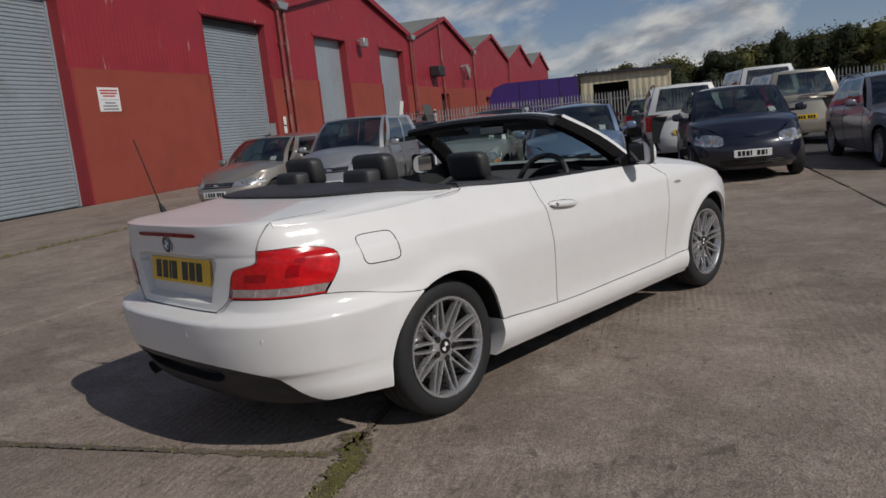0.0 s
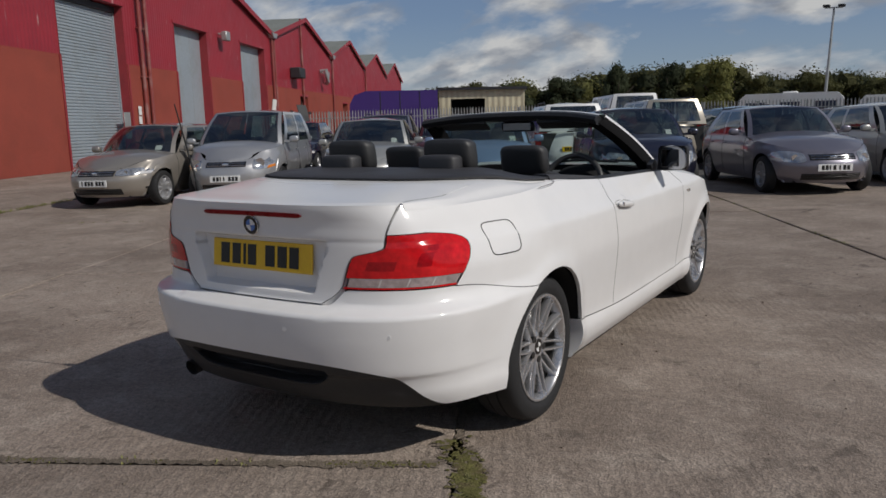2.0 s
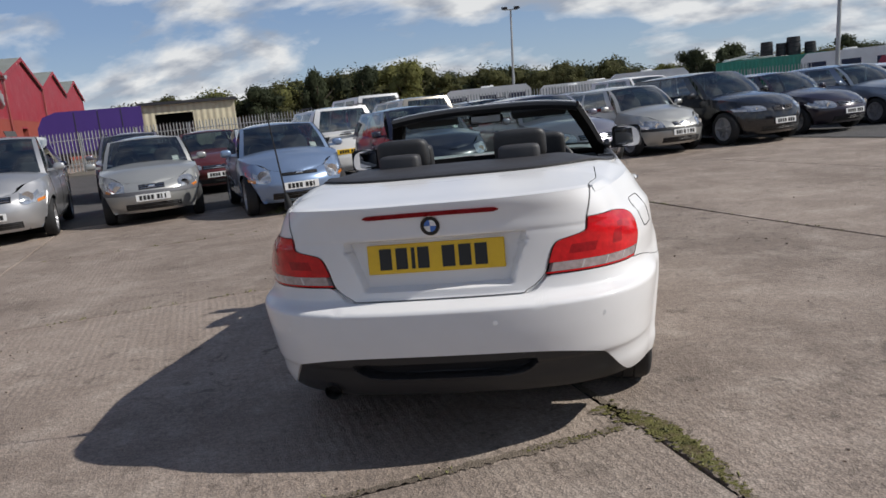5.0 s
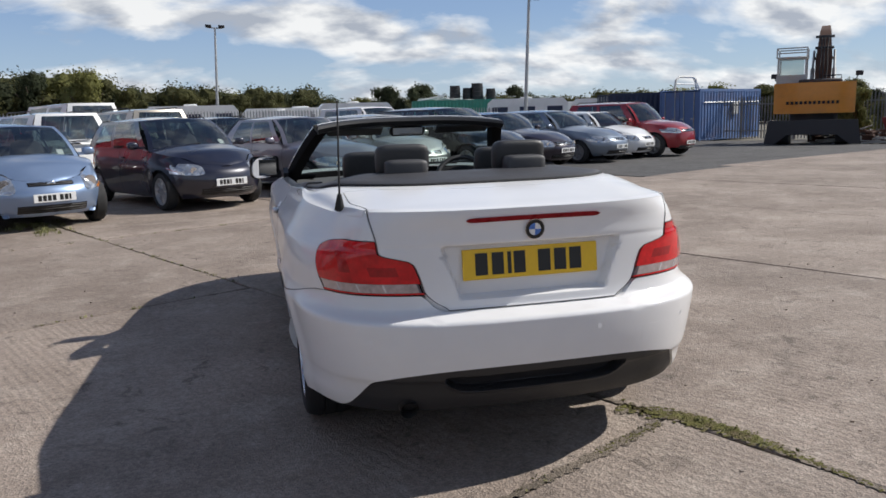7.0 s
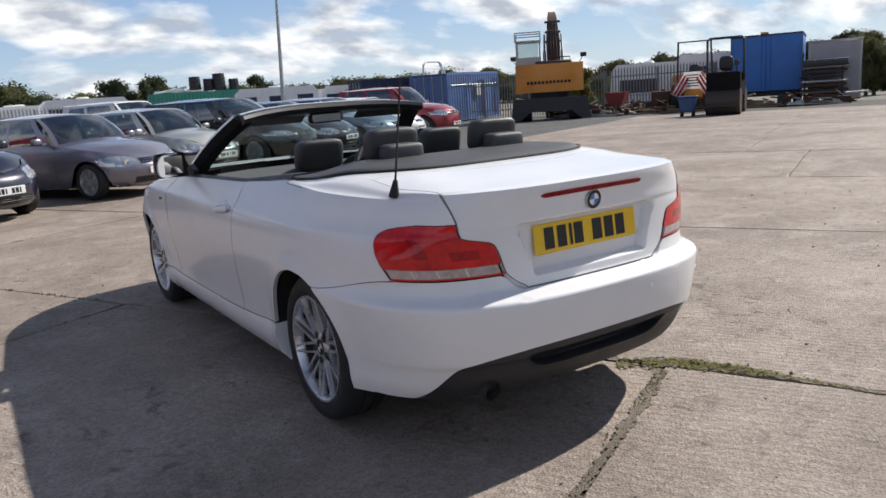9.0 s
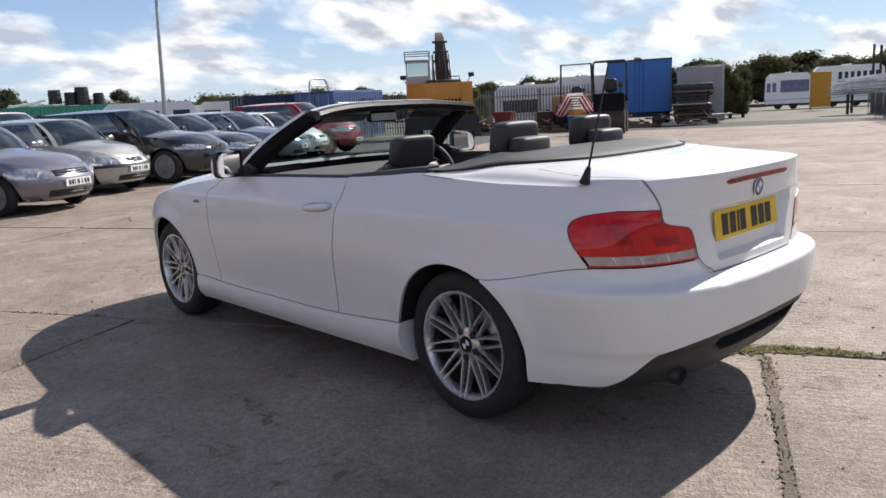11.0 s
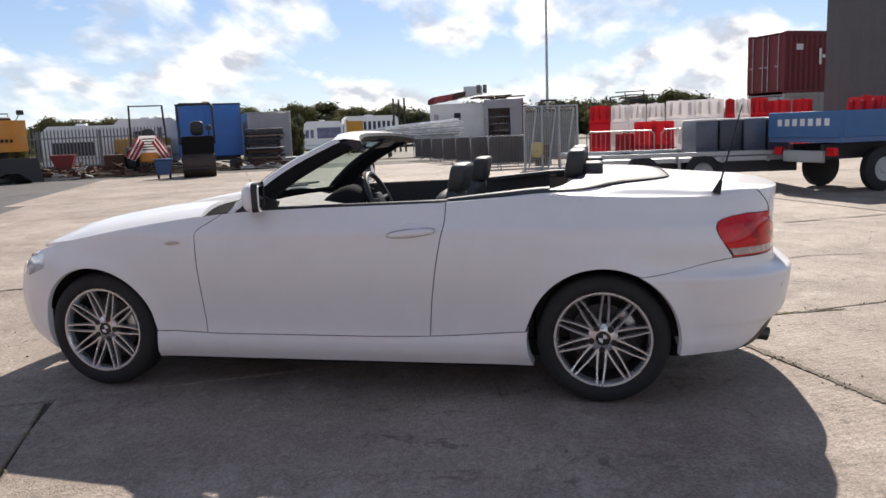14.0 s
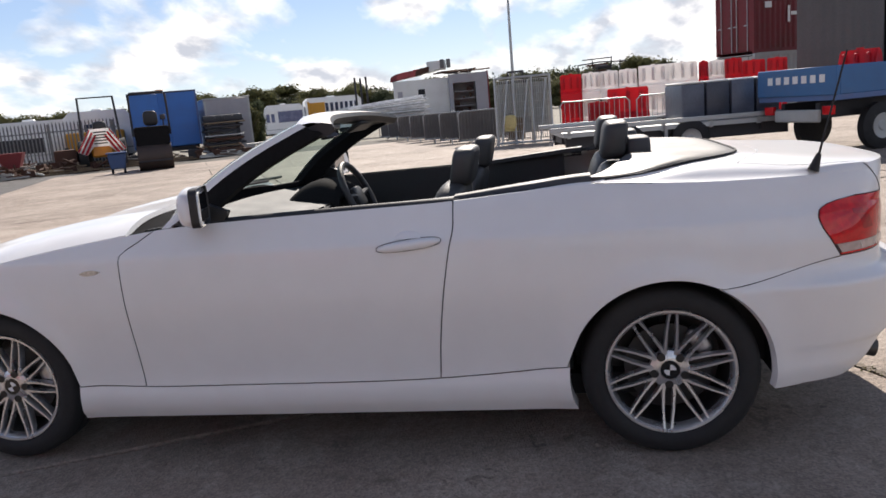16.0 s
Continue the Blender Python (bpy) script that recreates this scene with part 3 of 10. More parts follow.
# number plate in its hollow, the lip light and the round badge
plate = new("number_plate")
plate.parent = hero
plate.matrix_basis = pose(0, -0.806, 0.789, -6)
bm = bmesh.new()
box(bm, -0.26, 0.26, -0.004, 0.004, -0.0555, 0.0555, 0.003)
pl = part("plate", bm, M_PLATE_Y, hero, "yellow rear number plate with dark bars")
pl.matrix_basis = plate.matrix_basis
bpy.data.objects.remove(plate)
for x, w in ((-0.190, 0.046), (-0.128, 0.044), (-0.084, 0.014), (-0.045, 0.044), (0.050, 0.048), (0.112, 0.046), (0.172, 0.046)):
    bm = bmesh.new()
    box(bm, x - w / 2, x + w / 2, -0.0060, -0.0045, -0.040, 0.040)
    part("plate_bar", bm, M_INK, pl)
bm = bmesh.new()


def lip_light(a, b):
    x = lerp(-0.252, 0.252, a)
    h = 0.0085 * min(1, (1 - abs(x) / 0.253) * 14) ** 0.5
    z = 0.954 + 0.002 * (1 - (x / 0.25) ** 2) + lerp(-h, h, b)
    return Vector((x, boot_back(x, z) - 0.0045, z))


sheet(bm, lip_light, 40, 2, 0.01, lambda p: Vector((0, 1, 0)))
part("brake_light", bm, M_RED_DARK, boot, "long dark red high brake light")


def roundel(centre, turn, r, parent, name="badge"):
    m = Matrix.Translation(centre) @ turn
    bm = bmesh.new()
    cyl(bm, (0, 0, 0), (0, 0, 0.006), r, n=32)
    b = part(name, bm, M_GLOSS_BLACK, parent, "round black, blue and white badge")
    b.matrix_basis = m
    for k in range(4):
        bm = bmesh.new()
        vs = [bm.verts.new((0, 0, 0.0072))] + [bm.verts.new((0.62 * r * math.cos(k * math.pi / 2 + j * math.pi / 16), 0.62 * r * math.sin(k * math.pi / 2 + j * math.pi / 16), 0.0072)) for j in range(9)]
        bm.faces.new(vs)
        e = bmesh.ops.extrude_face_region(bm, geom=list(bm.faces))
        for v in [g for g in e["geom"] if isinstance(g, bmesh.types.BMVert)]:
            v.co.z -= 0.002
        part("quarter", bm, M_BLUE_BADGE if k % 2 else M_PLATE_W, b)
    bm = bmesh.new()
    tube(bm, [(r * math.cos(2 * math.pi * j / 32), r * math.sin(2 * math.pi * j / 32), 0.005) for j in range(32)], 0.0016, 6, True)
    part("rim_ring", bm, M_CHROME, b)
    return b


roundel((0, boot_back(0, 0.912) - 0.002, 0.912), pose(0, 0, 0, 96).to_3x3().to_4x4(), 0.036, boot)


# tail lamps
def lamp_patch(bm, z0, z1, proud, k0=0.0, k1=1.0, na=26, nb=14):
    def fn(a, b):
        z = lerp(z0, z1, b)
        ti = rear_turn_x(lamp_inner(z) + 0.004, z)
        to = rear_turn(lamp_outer(z), z)
        t = lerp(ti, to, lerp(k0, k1, a))
        p = rear_point(t, z)
        n = Vector((p.x * 1.2, p.y - 0.1, 0)).normalized()
        return p + n * proud
    sheet(bm, fn, na, nb, 0.02, into)


lamps = both("tail_lamp", lambda bm: lamp_patch(bm, 0.7375, LAMP_TOP, 0.003, nb=30), M_RED_LENS, hero, "red tail lamp with a clear lower strip")
for s, lamp in zip((1, -1), lamps):
    for nm, mt, spec in (("clear_strip", M_TAIL_CLEAR, (0.7045, 0.7365, 0.003, 0.025, 0.985)), ("lower_rim", M_RED_LENS, (LAMP_LOW, 0.7040, 0.0035, 0.0, 1.0))):
        bm = bmesh.new()
        lamp_patch(bm, spec[0], spec[1], spec[2], spec[3], spec[4], 16, 6)
        if s < 0:
            for v in bm.verts:
                v.co.x = -v.co.x
            bmesh.ops.reverse_faces(bm, faces=bm.faces)
        part(nm, bm, mt, lamp)
    cells = [("lamp_cell", M_RED_MID, (0.775, 0.848, 0.0034, 0.52, 0.66)), ("lamp_cell", M_RED_MID, (0.764, 0.797, 0.0034, 0.12, 0.34))]
    cells += [("strip_rib", M_CLEAR_LENS, (0.706, 0.735, 0.0042, k, k + 0.012)) for k in (0.26, 0.50, 0.74)]
    for nm, mt, spec in cells:
        bm = bmesh.new()
        lamp_patch(bm, *spec, 5, 5)
        if s < 0:
            for v in bm.verts:
                v.co.x = -v.co.x
            bmesh.ops.reverse_faces(bm, faces=bm.faces)
        part(nm, bm, mt, lamp)
    # dark gap round the lamp
    loop = [(lamp_inner(z) + 0.001, None, z) for z in [lerp(LAMP_LOW, LAMP_TOP, k / 24) for k in range(25)]]
    pts = [Vector((x, rear_y(x, z) - 0.001, z)) for x, _, z in loop]
    n_top = rear_turn_x(lamp_inner(LAMP_TOP), LAMP_TOP)
    pts += [rear_point(lerp(n_top, rear_turn(lamp_outer(LAMP_TOP), LAMP_TOP), k / 6), LAMP_TOP + 0.0015) for k in range(1, 7)]
    pts += [Vector((side_x(lamp_outer(z) + 0.002, z) + 0.001, lamp_outer(z) + 0.002, z)) for z in [lerp(LAMP_TOP, LAMP_LOW, k / 24) for k in range(1, 25)]]
    bm = bmesh.new()
    tube(bm, [(s * v.x, v.y, v.z) for v in pts], 0.0017, 5)
    part("lamp_gap", bm, M_INK, lamp)


# bonnet, front bumper, headlamps, cowl
def build_bonnet(bm):
    def fn(a, b):
        y = lerp(2.02, 3.27, b)
        xe = side_x(y, edge_z(y)) - 0.006
        x = lerp(-1, 1, a) * xe
        y2 = y - 0.10 * (abs(x) / max(xe, 0.1)) ** 3 * step(2.6, 3.27, y) + 0.03 * (1 - (x / 0.8) ** 2) * step(2.3, 2.02, y)
        crease = 0.012 * math.exp(-((abs(x) - 0.48) / 0.05) ** 2) * step(2.0, 2.4, y) * step(3.3, 2.9, y)
        return Vector((x, y2, top_z(x, y2) + crease))
    sheet(bm, fn, 44, 40, 0.02, lambda p: Vector((0, -0.3, -0.95)))


bm = bmesh.new()
build_bonnet(bm)
part("bonnet", bm, M_WHITE, hero)


def build_nose(bm):
    def fn(a, b):
        t = lerp(-1, 1, a)
        z = lerp(0.175, 0.655, b)
        ys = 3.03 if z > 0.42 else AXLE + math.sqrt(max(0.01, ARCH_R ** 2 - (z - HUB_Z) ** 2))
        xs = side_x(max(ys, 2.99), z)
        x = t * xs
        if abs(t) > 0.82:
            y = lerp(front_y(xs * 0.82, z), max(ys, 2.99), (abs(t) - 0.82) / 0.18)
            x = math.copysign(side_x(y, z), t)
        else:
            y = front_y(x, z)
        return Vector((x, y, z))
    sheet(bm, fn, 60, 22, 0.03, into)


bm = bmesh.new()
build_nose(bm)
nose = part("front_bumper", bm, M_WHITE, hero)
bm = bmesh.new()
sheet(bm, lambda a, b: Vector((lerp(-0.55, 0.55, a), front_y(lerp(-0.55, 0.55, a), lerp(0.22, 0.36, b)) + 0.004, lerp(0.22, 0.36, b))), 24, 6, 0.03, into)
part("air_intake", bm, M_GLOSS_BLACK, nose)


def build_headlamp(bm):
    def fn(a, b):
        x = lerp(0.42, 0.70, a)
        z = lerp(0.600, lerp(0.690, 0.715, a), b)
        y = front_y(x, z) - 0.008
        return Vector((x, max(y, 3.0), z))
    sheet(bm, fn, 14, 8, 0.03, into)
    def fn2(a, b):
        y = lerp(2.99, 3.14, a)
        z = lerp(lerp(0.655, 0.60, a), lerp(0.735, 0.70, a), b)
        return Vector((side_x(y, z) + 0.003, y, z))
    sheet(bm, fn2, 8, 6, 0.02, into)


both("headlamp", build_headlamp, M_CLEAR_LENS, hero, "clear glass headlamp")
for s in (-1, 1):
    bm = bmesh.new()
    box(bm, min(s * 0.04, s * 0.25), max(s * 0.04, s * 0.25), front_y(0.15, 0.60) - 0.03, front_y(0.15, 0.60) + 0.004, 0.51, 0.655, 0.02)
    grille = part("grille", bm, M_GLOSS_BLACK, nose)
    for k in range(9):
        x = s * lerp(0.055, 0.235, k / 8)
        bm = bmesh.new()
        box(bm, x - 0.005, x + 0.005, front_y(x, 0.60) - 0.02, front_y(x, 0.60) + 0.012, 0.525, 0.64)
        part("bar", bm, M_CHROME, grille)
bm = bmesh.new()


def cowl(a, b):
    t = lerp(-1, 1, a)
    foot = Vector((0.757 * t, 2.05 - 0.19 * abs(t) ** 2.3, 0.968 - 0.040 * abs(t) ** 3))
    ahead = Vector((0.772 * t, 2.095, top_z(0.772 * t, 2.095) - 0.014))
    return foot.lerp(ahead, b)


sheet(bm, cowl, 36, 6, 0.09, lambda p: Vector((0, 0, -1)))
part("cowl", bm, M_MATT, hero, "black plastic cowl under the windscreen")
def cowl_end(bm):
    def fn(a, b):
        y = lerp(1.80, 2.20, a)
        e = edge_z(y)
        return Vector((lerp(side_x(y, e) - 0.004, 0.56, b), y, lerp(e - 0.003, 0.962 - 0.04 * a, min(1, b * 1.6))))
    sheet(bm, fn, 10, 6, 0.02, lambda p: Vector((0, 0, -1)))


both("cowl_end", cowl_end, M_MATT, hero)
for s in (-1, 1):
    bm = bmesh.new()
    tube(bm, [(s * 0.10 + 0.1, 2.06, 0.984), (s * 0.10 + 0.32, 1.985, 0.994), (s * 0.10 + 0.56, 1.93, 0.988)], 0.008, 6)
    part("wiper", bm, M_BLACK_TRIM, hero)


# windscreen, pillars, header rail
def screen(a, b):
    """a across, b up."""
    t = lerp(-1, 1, a)
    lo = Vector((0.752 * t, 2.05 - 0.19 * abs(t) ** 2.3, 0.972 - 0.038 * abs(t) ** 3))
    hi = Vector((0.575 * t, 1.43 - 0.10 * abs(t) ** 2.3, 1.312 - 0.035 * abs(t) ** 3))
    p = lo.lerp(hi, b)
    p.y += 0.035 * math.sin(math.pi * b)
    p.z += 0.018 * math.sin(math.pi * b)
    return p


bm = bmesh.new()
grid(bm, screen, 28, 12, 0.02, 0.98, 0.0, 0.97)
glass = part("windscreen", bm, M_GLASS, hero, "clear windscreen glass")
glass.visible_shadow = False
for s in (0, 1):
    bm = bmesh.new()
    inner = []
    for k in range(17):
        b = lerp(-0.22, 1.0, k / 16)
        p = screen(s, b)
        sx = 1 if s else -1
        w = lerp(0.055, 0.045, b)
        ring = [p + Vector((-sx * 0.03, 0.030, 0.010)), p + Vector((sx * 0.010, 0.014, 0.013)), p + Vector((sx * 0.018, -0.004, 0.006)), p + Vector((sx * 0.0185, -0.015, 0.000))]
        inner.append([bm.verts.new(v) for v in ring])
    for r0, r1 in zip(inner, inner[1:]):
        for j in range(3):
            bm.faces.new((r0[j], r0[j + 1], r1[j + 1], r1[j]))
    part("windscreen_pillar", bm, M_WHITE, hero)
    bm = bmesh.new()
    inner = []
    for k in range(17):
        b = k / 16
        p = screen(s, b)
        w = lerp(0.055, 0.045, b)
        ring = [p + Vector((sx * 0.0180, -0.014, 0.0005)), p + Vector((sx * 0.016, -w * 0.75, -0.015)), p + Vector((sx * 0.009, -w - 0.018, -0.022)), p + Vector((sx * 0.004, -w - 0.030, -0.034)), p + Vector((-sx * 0.055, -w - 0.025, -0.040)), p + Vector((-sx * 0.070, -0.01, -0.012)), p + Vector((-sx * 0.030, 0.024, 0.004))]
        inner.append([bm.verts.new(v) for v in ring])
    for r0, r1 in zip(inner, inner[1:]):
        for j in range(6):
            bm.faces.new((r0[j], r0[j + 1], r1[j + 1], r1[j]))
    part("pillar_trim", bm, M_MATT, hero)
bm = bmesh.new()
rows = []
for k in range(29):
    p = screen(k / 28, 1.0)
    ring = [p + Vector((0, 0.035, -0.012)), p + Vector((0, 0.012, 0.008)), p + Vector((0, -0.030, 0.014)), p + Vector((0, -0.075, 0.010))]
    rows.append([bm.verts.new(v) for v in ring])
for r0, r1 in zip(rows, rows[1:]):
    for j in range(3):
        bm.faces.new((r0[j], r1[j], r1[j + 1], r0[j + 1]))
part("header_rail", bm, M_WHITE, hero)
bm = bmesh.new()
rows = []
for k in range(29):
    p = screen(k / 28, 1.0)
    ring = [p + Vector((0, -0.072, 0.0105)), p + Vector((0, -0.115, 0.002)), p + Vector((0, -0.125, -0.016)), p + Vector((0, -0.105, -0.040)), p + Vector((0, -0.02, -0.050)), p + Vector((0, 0.028, -0.016))]
    rows.append([bm.verts.new(v) for v in ring])
for r0, r1 in zip(rows, rows[1:]):
    for j in range(5):
        bm.faces.new((r0[j], r1[j], r1[j + 1], r0[j + 1]))
for r in (rows[0], rows[-1]):
    bm.faces.new(r)
part("header_trim", bm, M_BLACK_TRIM, hero)
bm = bmesh.new()
box(bm, -0.112, 0.112, 1.395, 1.430, 1.202, 1.262, 0.024, segments=3)
cyl(bm, (0, 1.42, 1.25), (0, 1.47, 1.29), 0.012)
rv = part("interior_mirror", bm, M_BLACK_TRIM, hero)
bm = bmesh.new()
box(bm, -0.094, 0.094, 1.3925, 1.3955, 1.210, 1.254, 0.001)
part("mirror_face", bm, M_MIRROR, rv)
for s in (-1, 1):
    bm = bmesh.new()
    box(bm, s * 0.34 - 0.17, s * 0.34 + 0.17, 1.29, 1.31, 1.185, 1.275, 0.008, pose(0, 0, 0))
    bmesh.ops.rotate(bm, cent=(0, 1.31, 1.27), matrix=pose(0, 0, 0, 62).to_3x3(), verts=bm.verts)
    part("sun_visor", bm, M_DASH, hero)

# door mirrors
for s in (-1, 1):
    bm = bmesh.new()
    bmesh.ops.create_uvsphere(bm, u_segments=28, v_segments=18, radius=1.0)
    for v in bm.verts:
        c = v.co.copy()
        q = 0.72
        c = Vector([math.copysign(abs(k) ** q, k) for k in c])
        y = 0.072 * max(c.y, -0.40)
        v.co = Vector((0.108 * c.x * (1 - 0.10 * (c.z + 1) * 0.5), y + 0.010 * c.x * s * -1, 0.080 * c.z - 0.012 * c.x * s))
    mirror_shell = part("door_mirror", bm, M_WHITE, hero, "white door mirror with black foot")
    mirror_shell.matrix_basis = pose(s * 0.895, 1.665, 1.030, 0, 0, 14 if s < 0 else -14) @ Matrix.Scale(0.86, 4)
    bm = bmesh.new()
    box(bm, -0.108, 0.106, -0.032, -0.006, -0.082, 0.081, 0.03, segments=3)
    part("mirror_bezel", bm, M_BLACK_TRIM, mirror_shell)
    bm = bmesh.new()
    box(bm, -0.084, 0.084, -0.0335, -0.0305, -0.060, 0.058, 0.0015)
    part("mirror_face", bm, M_MIRROR, mirror_shell)
    bm = bmesh.new()
    prism(bm, [(-0.02, -0.085), (0.07, -0.085), (0.05, -0.035), (0.0, -0.030)], -s * 0.125, -s * 0.03, "X")
    part("mirror_foot", bm, M_BLACK_TRIM, mirror_shell)
    # black triangle at the foot of the pillar
    bm = bmesh.new()
    vs = [Vector((s * side_x(y, 0.95) - s * 0.010, y, z)) for y, z in ((1.84, 0.946), (1.62, 0.948), (1.60, 0.990), (1.68, 1.02))]
    f = bm.faces.new([bm.verts.new(v) for v in vs])
    e = bmesh.ops.extrude_face_region(bm, geom=[f])
    for v in [g for g in e["geom"] if isinstance(g, bmesh.types.BMVert)]:
        v.co.x -= s * 0.03
    part("mirror_triangle", bm, M_BLACK_TRIM, hero)

# door handles, wing badges, fuel flap, aerial
for s in (-1, 1):
    x = side_x(0.93, 0.825)
    bm = bmesh.new()
    def grip(a, b):
        y, t = lerp(0.785, 1.012, a), lerp(0, 2 * math.pi, b)
        h = 0.0175 * max(0.02, 1 - abs(2 * a - 1) ** 3.2) ** 0.5
        z = 0.846 - 0.020 * a + h * math.sin(t)
        return Vector((s * (side_x(y, 0.835) + 0.012 + (0.016 * max(0.0, math.cos(t)) - 0.020 * max(0.0, -math.cos(t))) * math.sin(math.pi * a) ** 0.4), y, z))
    grid(bm, grip, 24, 16)
    handle = part("door_handle", bm, M_WHITE, doors[0 if s > 0 else 1])
    bm = bmesh.new()
    loop = []
    for k in range(40):
        t = 2 * math.pi * k / 40
        y, z = 0.8985 + 0.119 * math.cos(t), 0.8365 - 0.0105 * math.cos(t) + 0.0195 * math.copysign(abs(math.sin(t)) ** 0.7, math.sin(t))
        loop.append((s * (side_x(y, z) + 0.001), y, z))
    tube(bm, loop, 0.0013, 5, True)
    part("handle_gap", bm, M_GAP_LIGHT, doors[0 if s > 0 else 1])
    bm = bmesh.new()
    def cup(a, b):
        r, t = a, lerp(0, math.pi, b)
        y, z = 0.90 + 0.050 * r * math.cos(t), 0.858 + 0.026 * r * math.sin(t)
        return Vector((s * (side_x(y, z) + 0.006 * (1 - r ** 4) + 0.0005), y, z))
    grid(bm, cup, 8, 16)
    part("handle_cup", bm, M_WHITE, doors[0 if s > 0 else 1])
    if s > 0:
        bm = bmesh.new()
        cyl(bm, (side_x(0.81, 0.843) + 0.010, 0.815, 0.843), (side_x(0.81, 0.843) + 0.029, 0.815, 0.843), 0.010, n=14)
        part("lock_barrel", bm, M_CHROME, handle)
    bm = bmesh.new()
    sheet(bm, lambda a, b: Vector((s * (side_x(lerp(2.115, 2.205, a), 0.80) + 0.004), lerp(2.115, 2.205, a), 0.799 - 0.006 * a + lerp(-0.010, 0.010, b) * max(0.1, 1 - abs(2 * a - 1) ** 2.5))), 12, 3, 0.006, into)
    part("wing_badge", bm, material("clear_repeater_lens", (0.55, 0.53, 0.50), 0.15, 0.5, var=0.7, scale=60, fine=200, coat=1.0), hero, "small clear side repeater on the wing")
bm = bmesh.new()
ring_y, ring_z, hw, hh = -0.330, 0.836, 0.083, 0.060
pts = []
for k in range(48):
    t = 2 * math.pi * k / 48
    c, sn = math.cos(t), math.sin(t)
    y = ring_y + hw * math.copysign(abs(c) ** 0.36, c)
    z = ring_z + hh * math.copysign(abs(sn) ** 0.36, sn)
    pts.append((side_x(y, z) + 0.0004, y, z))
tube(bm, pts, 0.0022, 5, True)
part("fuel_flap_gap", bm, M_INK, quarters[0], "fine dark gap round the fuel flap")
bm = bmesh.new()
base = Vector((-0.655, -0.515, top_z(0.655, -0.515)))
cyl(bm, base + Vector((0, 0, -0.004)), base + Vector((0, -0.020, 0.055)), 0.020, 0.008, n=14)
cyl(bm, base + Vector((0, -0.020, 0.055)), base + Vector((0, -0.105, 0.395)), 0.0042, 0.0028, n=8)
part("aerial", bm, M_RUBBER, hero, "thin black whip aerial")
# gap lines: boot lid, bonnet, bumper seams
M_GAP = material("panel_gap", (0.05, 0.05, 0.05), 0.7)
for s in (-1, 1):
    for line in ([(s * (boot_edge(z) + 0.003), rear_y(boot_edge(z) + 0.003, z) - 0.0005, z) for z in [lerp(LAMP_TOP, 0.984, k / 11) for k in range(12)]] + [(s * (deck_half(y) - 0.002), y, top_z(deck_half(y), y) - 0.0005) for y in [lerp(-0.672, -0.44, k / 12) for k in range(13)]],
                 [(s * x, rear_y(x, 0.641) - 0.001, 0.6375) for x in [lerp(0, 0.325, k / 8) for k in range(9)]],
                 [(s * (boot_edge(z) + 0.002), rear_y(boot_edge(z) + 0.002, z) - 0.0005, z) for z in [lerp(0.640, LAMP_LOW, k / 10) for k in range(11)]],
                 [(s * side_x(y, z), y, z) for y, z in [(yy, lerp(0.628, LAMP_LOW - 0.005, step(-0.17, -0.60, yy)) - 0.001) for yy in [lerp(-0.19, -0.585, k / 10) for k in range(11)]]],
                 [(s * x, y, deck_z(x, y) + 0.0008) for x, y in ((0.735, 0.245), (0.757, 0.228), (0.772, 0.19), (0.774, 0.12), (0.770, 0.04))],
                 [(s * (side_x(door_front(z), z) - 0.0006), door_front(z), z) for z in [lerp(sill_top(2.02) + 0.004, 0.938, k / 30) for k in range(31)]],
                 [(s * (side_x(door_rear(z), z) - 0.0006), door_rear(z), z) for z in [lerp(sill_top(0.83) + 0.004, 0.945, k / 30) for k in range(31)]],
                 [(s * (side_x(y, sill_top(y)) + 0.0015), y, sill_top(y) + 0.001) for y in [lerp(0.36, 2.30, k / 24) for k in range(25)]]):
        bm = bmesh.new()
        tube(bm, line, 0.0014, 5)
        part("shut_line", bm, M_GAP, hero, "fine dark gap between body panels")

# belt seals and the dark lid over the folded roof
for s in (-1, 1):
    bm = bmesh.new()

    def seal(a, b):
        y = lerp(0.30, 1.80, a)
        e = edge_z(y)
        x = side_x(y, e)
        return Vector((s * (x - 0.004 - b * lerp(0.030, 0.045, step(0.9, 0.6, y))), y, e + 0.015 * math.sin(math.pi * min(1, b * 1.6) * 0.5) - 0.002))
    sheet(bm, seal, 40, 4, 0.012, lambda p: Vector((0, 0, -1)))
    part("belt_seal", bm, M_BLACK_TRIM, hero)
bm = bmesh.new()


def lid(a, b):
    x = lerp(-1, 1, a) * 0.722
    y0 = lid_line(x)
    y1 = 0.03 + 0.25 * min(1, abs(x) / 0.722) ** 3
    y = lerp(y0, max(y1, y0 + 0.01), b)
    edge = min(b * 6, 1)
    return Vector((x, y, deck_z(x, y) + 0.003 + 0.010 * edge ** 0.5))


sheet(bm, lid, 64, 16, 0.016, lambda p: Vector((0, 0, -1)))
part("roof_lid", bm, M_SOFT, hero, "dark satin lid over the folded roof")
bm = bmesh.new()
tube(bm, [(x, lid_line(x) - 0.002, deck_z(x, lid_line(x)) + 0.004) for x in [lerp(-0.722, 0.722, k / 40) for k in range(41)]], 0.006, 6)
part("lid_seal", bm, M_RUBBER, hero)

